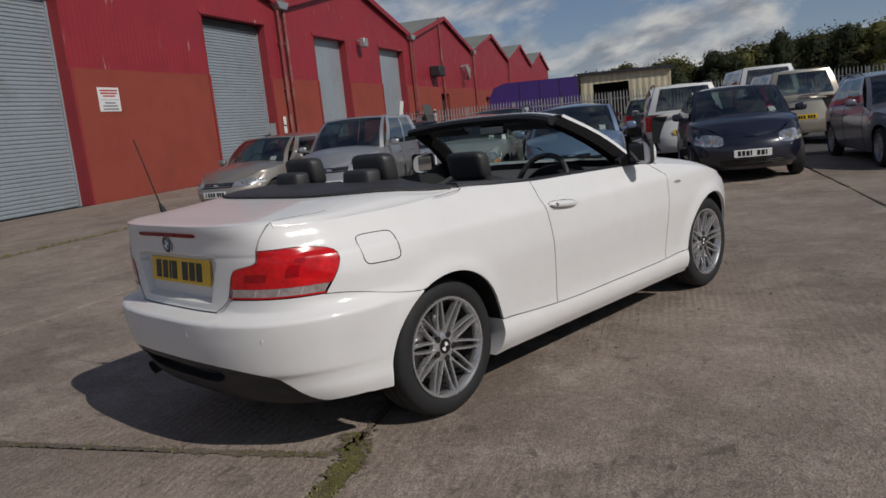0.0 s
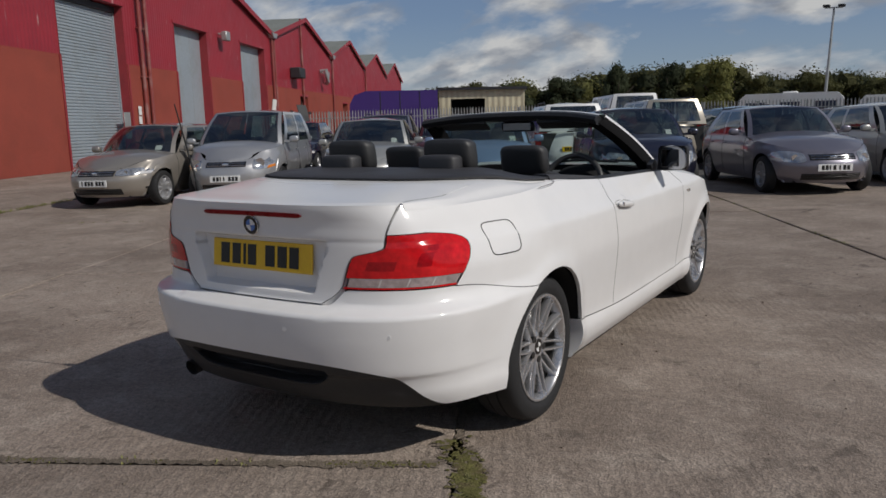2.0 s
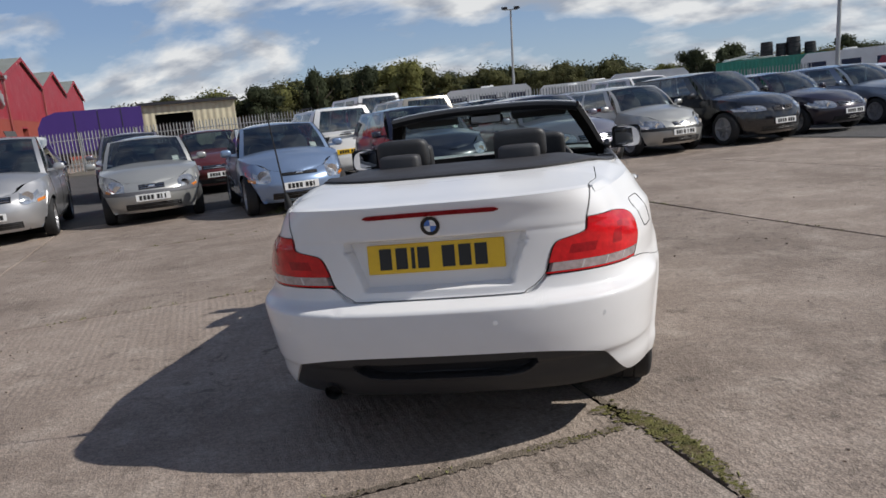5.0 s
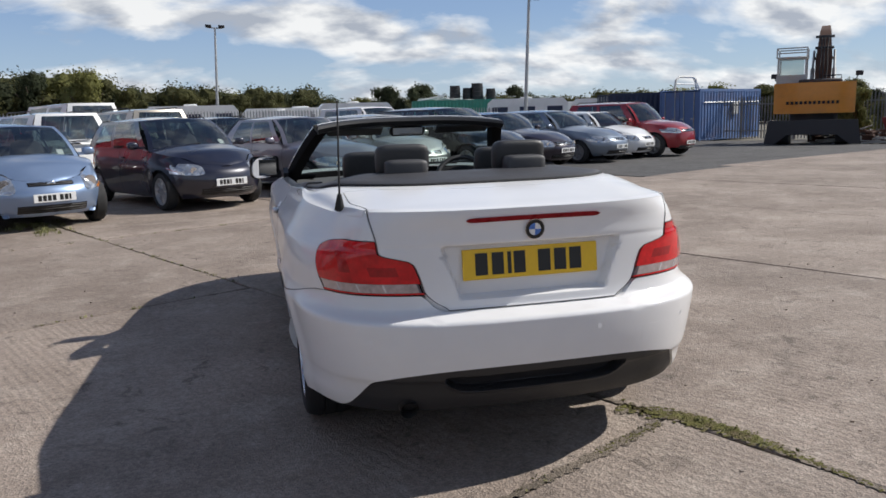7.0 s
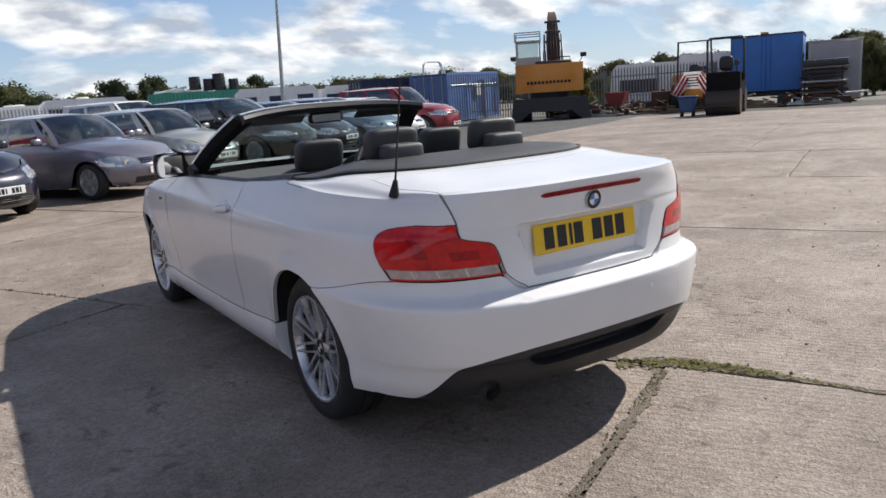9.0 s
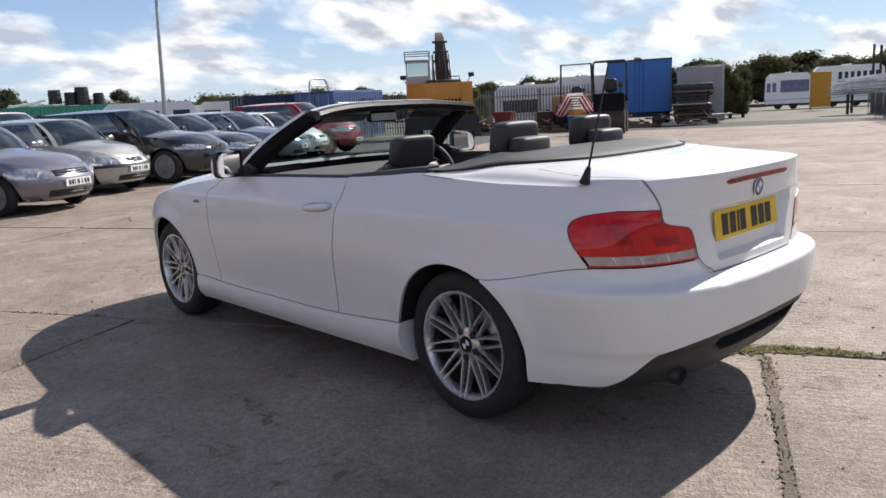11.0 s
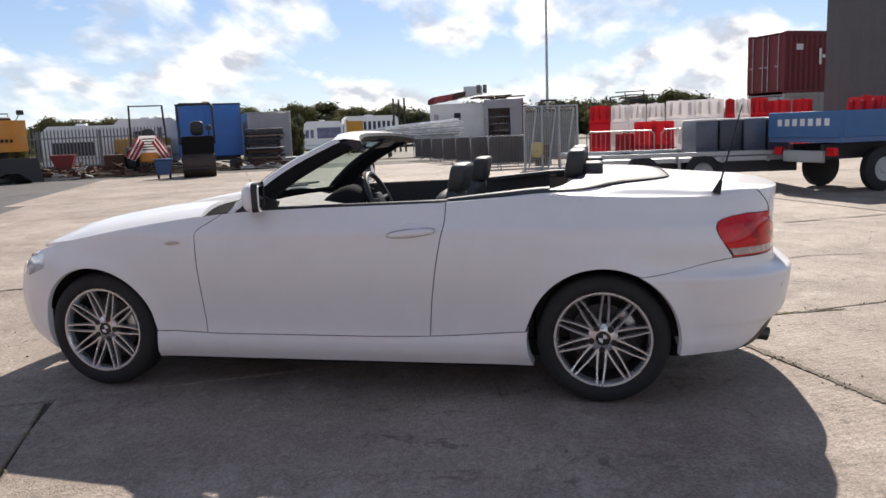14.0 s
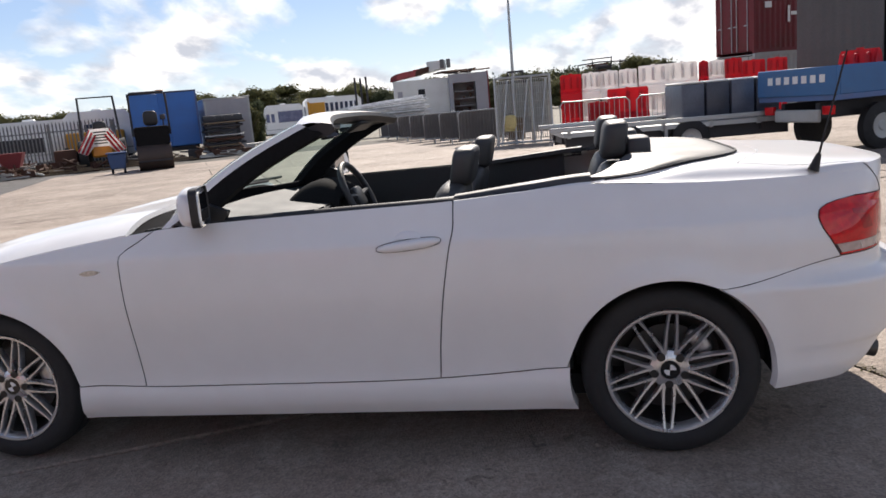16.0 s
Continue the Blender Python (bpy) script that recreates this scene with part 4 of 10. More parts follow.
for s in (-1, 1):
    bm = bmesh.new()

    def side_top(a, b):
        y = lerp(0.245, 0.735, a)
        e = edge_z(y)
        rise = lerp(0.030, 0.016, a)
        return Vector((s * (side_x(y, e) - 0.014 - 0.085 * b * (1 - 0.35 * a)), y, e + rise * min(1.0, b * 5) ** 0.5))
    sheet(bm, side_top, 24, 8, 0.02, lambda p: Vector((0, 0, -1)))
    part("side_trim", bm, M_SOFT, hero, "dark trim beside the rear seats")

# cabin
bm = bmesh.new()
box(bm, -0.70, 0.70, 0.02, 2.0, 0.20, 0.28)
part("cabin_floor", bm, M_CARPET, hero)
for s in (-1, 1):
    bm = bmesh.new()
    def card(a, b):
        y = lerp(0.34, 1.95, a)
        z = lerp(0.27, edge_z(y) + 0.006, b)
        return Vector((s * (side_x(y, edge_z(y)) - 0.045 - 0.05 * math.sin(math.pi * (1 - b) * 0.5) - (0.04 if 0.45 < b < 0.62 else 0)), y, z))
    sheet(bm, card, 30, 12, 0.02, lambda p: Vector((s, 0, 0)))
    part("door_card", bm, M_DASH, hero)
    bm = bmesh.new()
    box(bm, s * 0.74 - 0.02, s * 0.74 + 0.02, 0.40, 2.24, 0.2, 0.60)
    part("inner_side", bm, M_CARPET, hero)
bm = bmesh.new()
def dash(a, b):
    x = lerp(-0.69, 0.69, a)
    prof = [(1.42, 0.62), (1.44, 0.78), (1.50, 0.875), (1.60, 0.890), (1.80, 0.908), (1.96, 0.930)]
    k = b * 5
    i = min(4, int(k))
    y = lerp(prof[i][0], prof[i + 1][0], k - i)
    z = lerp(prof[i][1], prof[i + 1][1], k - i)
    return Vector((x, y - 0.20 * abs(x / 0.69) ** 3 * step(1.55, 1.96, y), z))
grid(bm, dash, 48, 30)
dashboard = part("dashboard", bm, M_DASH_TOP, hero)
bm = bmesh.new()
def hood(a, b):
    x, y = lerp(0.17, 0.55, a), lerp(1.455, 1.76, b)
    k = max(0.0, 1 - abs(2 * a - 1) ** 4) * max(0.0, math.sin(math.pi * min(1.0, 0.18 + 0.82 * b))) ** 0.7
    return Vector((x, y, 0.872 + 0.115 * k))
sheet(bm, hood, 20, 14, 0.03, lambda p: Vector((0, 0, -1)))
part("instrument_hood", bm, material("matt_hood_plastic", (0.020, 0.020, 0.021), 0.9, spec=0.05, var=0.15, bump=0.05, bump_scale=400), dashboard)
bm = bmesh.new()
box(bm, -0.11, 0.11, 0.35, 1.55, 0.28, 0.60, 0.03)
part("centre_console", bm, M_DASH, hero)
for x in (-0.60, -0.08, 0.08, 0.62):
    bm = bmesh.new()
    for k in range(4):
        box(bm, x - 0.06, x + 0.06, 1.452 + k * 0.006, 1.46 + k * 0.006, 0.835 + k * 0.016, 0.841 + k * 0.016)
    part("air_vent", bm, M_CHROME, dashboard)
bm = bmesh.new()
tube(bm, [(0.182 * math.cos(2 * math.pi * k / 36), 0.182 * math.sin(2 * math.pi * k / 36), 0) for k in range(36)], 0.0165, 10, True)
wheel_rim = part("steering_wheel", bm, M_LEATHER, hero, "black leather steering wheel")
wheel_rim.matrix_basis = pose(0.36, 1.395, 0.885, 66)
bm = bmesh.new()
box(bm, -0.07, 0.07, -0.055, 0.055, -0.03, 0.01, 0.02, segments=2)
for t in (0.1, math.pi - 0.1, -math.pi / 2):
    cyl(bm, (0.05 * math.cos(t), 0.05 * math.sin(t), -0.01), (0.176 * math.cos(t), 0.176 * math.sin(t), 0), 0.018, 0.012, n=8)
part("hub_pad", bm, M_DASH, wheel_rim)
bm = bmesh.new()
cyl(bm, (0, 0, -0.03), (0, 0, -0.22), 0.035, n=12)
part("column", bm, M_DASH, wheel_rim)


def pad(bm, cx, cy, cz, hx, hy, hz, q=0.55, lean=0.0):
    r = bmesh.ops.create_uvsphere(bm, u_segments=20, v_segments=14, radius=1.0)
    for v in r["verts"]:
        c = [math.copysign(abs(k) ** q, k) for k in v.co]
        v.co = Vector((cx + hx * c[0], cy + hy * c[1] - lean * hz * c[2], cz + hz * c[2]))


for s in (-1, 1):
    seat = new("front_seat")
    bm = bmesh.new()
    pad(bm, s * 0.37, 1.16, 0.45, 0.25, 0.27, 0.09)
    seat_ob = part("front_seat", bm, M_LEATHER, hero, "black leather front seat")
    bpy.data.objects.remove(seat)
    bm = bmesh.new()
    pad(bm, s * 0.37, 0.86, 0.72, 0.245, 0.075, 0.29, 0.5, 0.30)
    pad(bm, s * 0.37 - 0.20, 0.90, 0.70, 0.05, 0.09, 0.25, 0.6, 0.30)
    pad(bm, s * 0.37 + 0.20, 0.90, 0.70, 0.05, 0.09, 0.25, 0.6, 0.30)
    part("backrest", bm, M_LEATHER, seat_ob)
    bm = bmesh.new()
    pad(bm, s * 0.37, 0.735, 1.065, 0.126, 0.048, 0.078, 0.40, 0.2)
    hr = part("headrest", bm, M_LEATHER, seat_ob)
    for d in (-0.05, 0.05):
        bm = bmesh.new()
        cyl(bm, (s * 0.37 + d, 0.76, 0.93), (s * 0.37 + d, 0.745, 1.02), 0.006, n=8)
        part("headrest_post", bm, M_CHROME, seat_ob)
bm = bmesh.new()
pad(bm, 0, 0.42, 0.47, 0.58, 0.22, 0.10, 0.45)
bench = part("rear_seat", bm, M_LEATHER, hero, "black leather rear seat")
bm = bmesh.new()
for s in (-1, 1):
    pad(bm, s * 0.30, 0.19, 0.74, 0.26, 0.075, 0.29, 0.5, 0.2)
part("backrest", bm, M_LEATHER, bench)
for s in (-1, 1):
    bm = bmesh.new()
    pad(bm, s * 0.285, 0.135, 1.120, 0.126, 0.050, 0.076, 0.40, 0.15)
    part("headrest", bm, M_LEATHER, bench)
    bm = bmesh.new()
    pad(bm, s * 0.285, 0.045, 1.078, 0.098, 0.050, 0.050, 0.36, 0.0)
    part("roll_bar_cover", bm, M_SOFT, bench)
bm = bmesh.new()
box(bm, -0.66, 0.66, 0.02, 0.06, 0.25, 0.985)
part("rear_bulkhead", bm, M_CARPET, hero)
bm = bmesh.new()
box(bm, -0.56, 0.56, -0.36, 3.05, 0.170, 0.22)
box(bm, -0.745, 0.745, 0.40, 2.24, 0.150, 0.21, 0.01)
part("underbody", bm, M_MATT, hero)
for yh in (0.0, AXLE):
    for s in (-1, 1):
        bm = bmesh.new()
        n = 24
        prof = []
        for k in range(n + 1):
            t = lerp(-0.12, math.pi + 0.12, k / n)
            prof.append((yh + (ARCH_R + 0.012) * math.cos(t), HUB_Z + (ARCH_R + 0.012) * math.sin(t)))
        a = [bm.verts.new((s * min(0.825, side_x(y, max(z, 0.26)) - 0.022), y, z)) for y, z in prof]
        b = [bm.verts.new((s * 0.50, y, z)) for y, z in prof]
        for k in range(n):
            bm.faces.new((a[k], a[k + 1], b[k + 1], b[k]))
        bm.faces.new(b)
        part("wheel_arch_liner", bm, M_CARPET, hero)


# wheels
def spokes(bm):
    for k in range(10):
        t0 = 2 * math.pi * k / 10 + math.pi / 2
        for d in (-1, 1):
            pts = []
            for r, off, h, w in ((0.050, 0.0165, 0.062, 0.0100), (0.09, 0.0190, 0.066, 0.0078), (0.14, 0.0185, 0.073, 0.0066), (0.188, 0.0150, 0.081, 0.0062), (0.217, 0.0125, 0.088, 0.0066)):
                pts.append((r, d * off, h, w))
            prev = None
            for r, off, h, w in pts:
                ring = []
                for dx, dh in ((-w, 0.0), (-w * 0.55, 0.010), (w * 0.55, 0.010), (w, 0.0), (w * 0.8, -0.020), (-w * 0.8, -0.020)):
                    u, v = r, off + dx
                    ring.append(bm.verts.new((h + dh, u * math.cos(t0) - v * math.sin(t0), u * math.sin(t0) + v * math.cos(t0))))
                if prev:
                    for j in range(6):
                        bm.faces.new((prev[j], prev[(j + 1) % 6], ring[(j + 1) % 6], ring[j]))
                else:
                    bm.faces.new(ring)
                prev = ring
            bm.faces.new(prev)


wheel_meshes = {}
for x, y in ((0.705, 0.0), (-0.705, 0.0), (0.700, AXLE), (-0.700, AXLE)):
    spin = (7 if x > 0 else -4) + (20 if y > 1 else 0)
    m = pose(x, y, HUB_Z + 0.004) @ pose(0, 0, 0, 0, 0, 0 if x > 0 else 180) @ pose(0, 0, 0, spin)
    if not wheel_meshes:
        bm = bmesh.new()
        lathe(bm, [(0.211, 0.075), (0.203, 0.03), (0.198, -0.07), (0.0005, -0.072)], 48)
        root = first = part("wheel", bm, M_ALLOY_DARK, hero, "silver alloy wheel with ten pairs of thin spokes")
        bm = bmesh.new()
        lathe(bm, [(0.228, 0.070), (0.233, 0.098), (0.245, 0.106), (0.268, 0.108), (0.295, 0.100), (0.308, 0.086), (0.3135, 0.060), (0.3145, 0.030), (0.308, 0.028), (0.308, 0.022), (0.3145, 0.020),
                   (0.3150, -0.02), (0.308, -0.022), (0.308, -0.028), (0.3140, -0.030), (0.312, -0.065), (0.300, -0.095), (0.26, -0.105), (0.222, -0.09)], 64)
        wheel_meshes["tyre"] = part("tyre", bm, M_RUBBER, root)
        bm = bmesh.new()
        lathe(bm, [(0.208, 0.060), (0.213, 0.092), (0.220, 0.101), (0.229, 0.102), (0.232, 0.094), (0.228, 0.07)], 64)
        wheel_meshes["rim"] = part("rim", bm, M_ALLOY, root)
        bm = bmesh.new()
        spokes(bm)
        wheel_meshes["spokes"] = part("spokes", bm, M_ALLOY, root)
        bm = bmesh.new()
        lathe(bm, [(0.072, 0.045), (0.070, 0.066), (0.055, 0.074), (0.036, 0.076), (0.034, 0.070), (0.0005, 0.070)], 40)
        wheel_meshes["hub"] = part("hub", bm, M_ALLOY, root)
        for k in range(5):
            t = 2 * math.pi * (k + 0.75) / 5
            bm = bmesh.new()
            cyl(bm, (0.060, 0.056 * math.cos(t), 0.056 * math.sin(t)), (0.0775, 0.056 * math.cos(t), 0.056 * math.sin(t)), 0.0150, n=14)
            wheel_meshes["bolt_hole" + "." * k] = part("bolt_hole", bm, M_INK, root)
        bm = bmesh.new()
        lathe(bm, [(0.155, -0.012), (0.157, 0.0), (0.155, 0.012), (0.07, 0.014)], 48)
        wheel_meshes["brake_disc"] = part("brake_disc", bm, M_ALLOY_DARK, root)
        bm = bmesh.new()
        cyl(bm, (0.070, 0, 0), (0.0765, 0, 0), 0.033, n=32)
        wheel_meshes["centre_cap"] = part("centre_cap", bm, M_GLOSS_BLACK, root)
        bm = bmesh.new()
        for k in (0, 2):
            vs = [bm.verts.new((0.0775, 0, 0))] + [bm.verts.new((0.0775, 0.021 * math.cos(k * math.pi / 2 + j * math.pi / 16), 0.021 * math.sin(k * math.pi / 2 + j * math.pi / 16))) for j in range(9)]
            bm.faces.new(vs)
        wheel_meshes["cap_badge"] = part("cap_badge", bm, M_PLATE_W, root)
    else:
        root = same_mesh("wheel", first, hero)
        tagged(root, first["label"])
        for k, o in wheel_meshes.items():
            same_mesh(k.rstrip("."), o, root)
    root.matrix_basis = m


# brake calipers, behind the spokes
for x, y in ((0.705, 0.0), (-0.705, 0.0), (0.700, AXLE), (-0.700, AXLE)):
    bm = bmesh.new()
    s = 1 if x > 0 else -1
    t0 = 118 if y < 1 else 140

    def block(a, b):
        t, u = radians(lerp(t0, t0 + 42, a)), 2 * math.pi * b
        w = 0.4 + 0.6 * max(0.0, 1 - abs(2 * a - 1) ** 6)
        r = 0.146 + 0.030 * w * math.copysign(abs(math.cos(u)) ** 0.5, math.cos(u))
        return Vector((x + s * 0.018 + 0.030 * w * math.copysign(abs(math.sin(u)) ** 0.5, math.sin(u)), y + r * math.cos(t), HUB_Z + r * math.sin(t)))
    grid(bm, block, 12, 12)
    part("brake_caliper", bm, M_STEEL, hero, "dull grey brake caliper")


# ---- ground: concrete slabs on a sheet that reaches the horizon ----
def ground_material(name, base, dark, light, stone=140.0, bump=0.35, brush=0.0, pits=0.0, rough=0.85):
    """Weathered concrete or tar: exposed stones, brushed lines, stains at two scales."""
    m = bpy.data.materials.new(name)
    m.use_nodes = True
    n, l = m.node_tree.nodes, m.node_tree.links
    b = n["Principled BSDF"]
    b.inputs["Roughness"].default_value = rough
    b.inputs["Specular IOR Level"].default_value = 0.5
    tc = n.new("ShaderNodeTexCoord")
    geo = n.new("ShaderNodeNewGeometry")
    pos = geo.outputs["Position"]

    def tex(scale, detail, rough=0.6, dist=0.0):
        t = n.new("ShaderNodeTexNoise")
        t.inputs["Scale"].default_value, t.inputs["Detail"].default_value, t.inputs["Roughness"].default_value, t.inputs["Distortion"].default_value = scale, detail, rough, dist
        l.new(pos, t.inputs["Vector"])
        return t.outputs["Fac"]

    def rng(v, a, c, lo, hi):
        r = n.new("ShaderNodeMapRange")
        r.inputs["From Min"].default_value, r.inputs["From Max"].default_value, r.inputs["To Min"].default_value, r.inputs["To Max"].default_value = a, c, lo, hi
        l.new(v, r.inputs["Value"])
        return r.outputs[0]

    def mix(f, a, c, mode="MIX"):
        x = n.new("ShaderNodeMix"); x.data_type = "RGBA"; x.blend_type = mode
        l.new(f, x.inputs["Factor"]) if not isinstance(f, float) else setattr(x.inputs["Factor"], "default_value", f)
        for k, v in (("A", a), ("B", c)):
            if isinstance(v, tuple):
                x.inputs[k].default_value = (*v, 1)
            else:
                l.new(v, x.inputs[k])
        return x.outputs["Result"]

    col = mix(rng(tex(0.55, 8, 0.7, 0.4), 0.38, 0.62, 0, 1), dark, base)
    col = mix(rng(tex(2.3, 7, 0.7), 0.50, 0.72, 0, 0.75), col, light)
    col = mix(rng(tex(0.9, 9, 0.75, 1.0), 0.60, 0.72, 0, 0.55), col, tuple(0.55 * v for v in dark))
    info = n.new("ShaderNodeObjectInfo")
    col = mix(1.0, col, rng(info.outputs["Random"], 0, 1, 0.90, 1.08), "MULTIPLY")
    vor = n.new("ShaderNodeTexVoronoi"); vor.inputs["Scale"].default_value = stone
    l.new(pos, vor.inputs["Vector"])
    sp = n.new("ShaderNodeSeparateColor"); l.new(vor.outputs["Color"], sp.inputs[0])
    col = mix(1.0, col, rng(sp.outputs[0], 0, 1, 0.76, 1.22), "MULTIPLY")
    vor2 = n.new("ShaderNodeTexVoronoi"); vor2.inputs["Scale"].default_value = stone * 0.28
    l.new(pos, vor2.inputs["Vector"])
    col = mix(rng(vor2.outputs["Distance"], 0.0, 0.16, 0.5, 0.0), col, light)
    col = mix(1.0, col, rng(tex(26, 5, 0.65), 0.3, 0.7, 0.82, 1.16), "MULTIPLY")
    worn = None
    if pits:
        worn = rng(tex(6.5, 9, 0.78, 0.6), 0.555, 0.63, 0.0, 1.0)
        deep = n.new("ShaderNodeMath"); deep.operation = "MULTIPLY"
        l.new(worn, deep.inputs[0]); l.new(rng(tex(0.8, 4), 0.40, 0.60, 0.25, pits), deep.inputs[1])
        worn = deep.outputs[0]
        col = mix(worn, col, tuple(0.62 * v for v in dark))
    l.new(col, b.inputs["Base Color"])
    h = n.new("ShaderNodeMath"); h.operation = "ADD"
    l.new(vor.outputs["Distance"], h.inputs[0]); l.new(tex(38, 6, 0.7), h.inputs[1])
    height = h.outputs[0]
    if pits:
        sink = n.new("ShaderNodeMath"); sink.operation = "MULTIPLY_ADD"; sink.inputs[1].default_value = -1.1
        l.new(worn, sink.inputs[0]); l.new(height, sink.inputs[2]); height = sink.outputs[0]
    if brush:
        w = n.new("ShaderNodeTexWave"); w.wave_type = "BANDS"; w.bands_direction = "X"
        w.inputs["Scale"].default_value, w.inputs["Distortion"].default_value, w.inputs["Detail"].default_value, w.inputs["Detail Scale"].default_value = 6.5, 3.2, 3.0, 1.2
        mp = n.new("ShaderNodeMapping"); mp.inputs["Rotation"].default_value = (0, 0, radians(-27)); l.new(pos, mp.inputs[0]); l.new(mp.outputs[0], w.inputs["Vector"])
        part_of = n.new("ShaderNodeMath"); part_of.operation = "MULTIPLY"
        l.new(w.outputs["Fac"], part_of.inputs[0]); l.new(rng(tex(0.45, 4), 0.42, 0.56, 0.0, brush), part_of.inputs[1])
        s = n.new("ShaderNodeMath"); s.operation = "ADD"; l.new(height, s.inputs[0]); l.new(part_of.outputs[0], s.inputs[1]); height = s.outputs[0]
    bp = n.new("ShaderNodeBump"); bp.inputs["Strength"].default_value, bp.inputs["Distance"].default_value = bump, 0.012
    l.new(height, bp.inputs["Height"]); l.new(bp.outputs[0], b.inputs["Normal"])
    return m


M_SLAB = ground_material("weathered_concrete", (0.312, 0.253, 0.209), (0.196, 0.153, 0.123), (0.402, 0.340, 0.286), 110, bump=0.42, brush=0.50, pits=0.95, rough=0.77)
M_EARTH = ground_material("dirt_and_tar", (0.075, 0.066, 0.055), (0.045, 0.040, 0.034), (0.12, 0.105, 0.085), 90)
M_TAR = ground_material("old_asphalt", (0.085, 0.080, 0.078), (0.055, 0.052, 0.050), (0.13, 0.125, 0.12), 160)
M_FIELD = ground_material("far_ground", (0.17, 0.15, 0.115), (0.11, 0.10, 0.075), (0.22, 0.20, 0.16), 30)
M_GRASS = material("weeds", (0.19, 0.185, 0.07), 0.8, var=0.45, scale=14, fine=70, per_object=0.1)
M_MOSS = material("moss", (0.125, 0.118, 0.045), 0.95, var=0.5, scale=20, fine=110, tint=(0.13, 0.098, 0.065), tint_amount=0.85, tint_scale=14, bump=0.5, bump_scale=160, spec=0.1)
M_SILT = ground_material("silt_in_the_joint", (0.185, 0.150, 0.115), (0.110, 0.086, 0.064), (0.25, 0.205, 0.16), 130, 0.5)

def lie(x, y):
    """The height of the ground: level round the car, falling gently towards the far end of the yard."""
    far = 0.75 * x + 0.65 * y - 14
    return -0.013 * far if 0 < far < 70 else (-0.91 if far >= 70 else 0.0)


bm = bmesh.new()
xs = [-900, -500, -250, -120] + list(range(-60, 125, 6)) + [150, 250, 500, 900]
rows = [[bm.verts.new((x, y, lie(x, y) - 0.045)) for y in xs] for x in xs]
for i in range(len(xs) - 1):
    for j in range(len(xs) - 1):
        bm.faces.new((rows[i][j], rows[i + 1][j], rows[i + 1][j + 1], rows[i][j + 1]))
ground = part("ground", bm, M_FIELD)
tagged(ground, "wide dusty yard ground reaching the horizon", "ground", kind="structure")
bm = bmesh.new()
grid(bm, lambda a, b: Vector((lerp(-25, 33, a), lerp(-22, 30, b), lie(lerp(-25, 33, a), lerp(-22, 30, b)) - 0.022)), 60, 60)
tagged(part("yard_base", bm, M_EARTH), "dark dirt that fills the joints between slabs", "ground", kind="structure")

# slab axes: n across the lanes, d along them
AX_N, AX_D = Vector((0.890, 0.456, 0)).normalized(), Vector((-0.456, 0.890, 0)).normalized()
pavement = thing("pavement", pose(0, 0, 0), "yard of weathered concrete slabs with weedy joints", "pavement", kind="structure")
lanes = [-7.70, -3.45, 0.36, 3.84, 7.34, 10.70, 14.5, 18.0, 21.5, 25.0, 28.5]
rnd = random.Random(4)


def slab_mesh(n0, n1, d0, d1, gap, seed):
    """A slab with slightly ragged, rounded edges; its middle is its origin."""
    r = random.Random(seed)
    bm = bmesh.new()
    k = 9
    ring = []
    g2 = gap * 1.25
    cs = [(n0 + g2, d0 + gap), (n1 - g2, d0 + gap), (n1 - g2, d1 - gap), (n0 + g2, d1 - gap)]
    for i in range(4):
        a, b = cs[i], cs[(i + 1) % 4]
        for j in range(k):
            t = j / k
            w = 0.010 if 0 < j else 0.02
            p = (lerp(a[0], b[0], t) + r.uniform(-w, w), lerp(a[1], b[1], t) + r.uniform(-w, w))
            ring.append(p)
    mid = ((n0 + n1) / 2, (d0 + d1) / 2)
    def at(p, z, inset=0.0):
        q = AX_N * (p[0] - mid[0]) + AX_D * (p[1] - mid[1])
        q = q * (1 - inset)
        g = AX_N * mid[0] + AX_D * mid[1] + q
        return bm.verts.new((q.x, q.y, z + lie(g.x, g.y)))
    top = [at(p, 0.0, 0.004) for p in ring]
    mid_r = [at(p, -0.006) for p in ring]
    lowr = [at(p, -0.06) for p in ring]
    n = len(ring)
    bm.faces.new(top)
    for i in range(n):
        bm.faces.new((mid_r[i], mid_r[(i + 1) % n], top[(i + 1) % n], top[i]))
        bm.faces.new((lowr[i], lowr[(i + 1) % n], mid_r[(i + 1) % n], mid_r[i]))
    return bm, AX_N * mid[0] + AX_D * mid[1]


count = 0
for i, (n0, n1) in enumerate(zip(lanes, lanes[1:])):
    if i < 2:
        cuts = [-16.0, -12.2, -8.4, -4.6, -0.84, 3.0, 6.78, 10.6]
    elif i == 2:
        cuts = [-17.0, -11.5, -6.2, 6.84, 12.5]
    elif i == 3:
        cuts = [-17.6, -12.0, -6.4, 7.2, 12.4]
    elif i == 4:
        cuts = [-19.0, -12.6, -6.6, -0.7, 7.4, 12.4]
    elif i == 5:
        cuts = [-17.6, -12.6, -5.8, 0.3, 6.4]
    else:
        cuts = [-19 + (i % 2) * 1.4, -12.6, -6.6 + (i % 3) * 0.8, 0.4 + (i % 2) * 1.1, 6.9, 12.4]
    for d0, d1 in zip(cuts, cuts[1:]):
        if i >= 5 and d0 > 6:
            continue
        count += 1
        bm, c = slab_mesh(n0, n1, d0, d1, rnd.uniform(0.006, 0.013), count)
        s = part("slab", bm, M_SLAB, pavement, smooth=False)
        s.matrix_basis = pose(c.x, c.y, rnd.uniform(-0.003, 0.001), rnd.uniform(-0.02, 0.02), rnd.uniform(-0.02, 0.02))

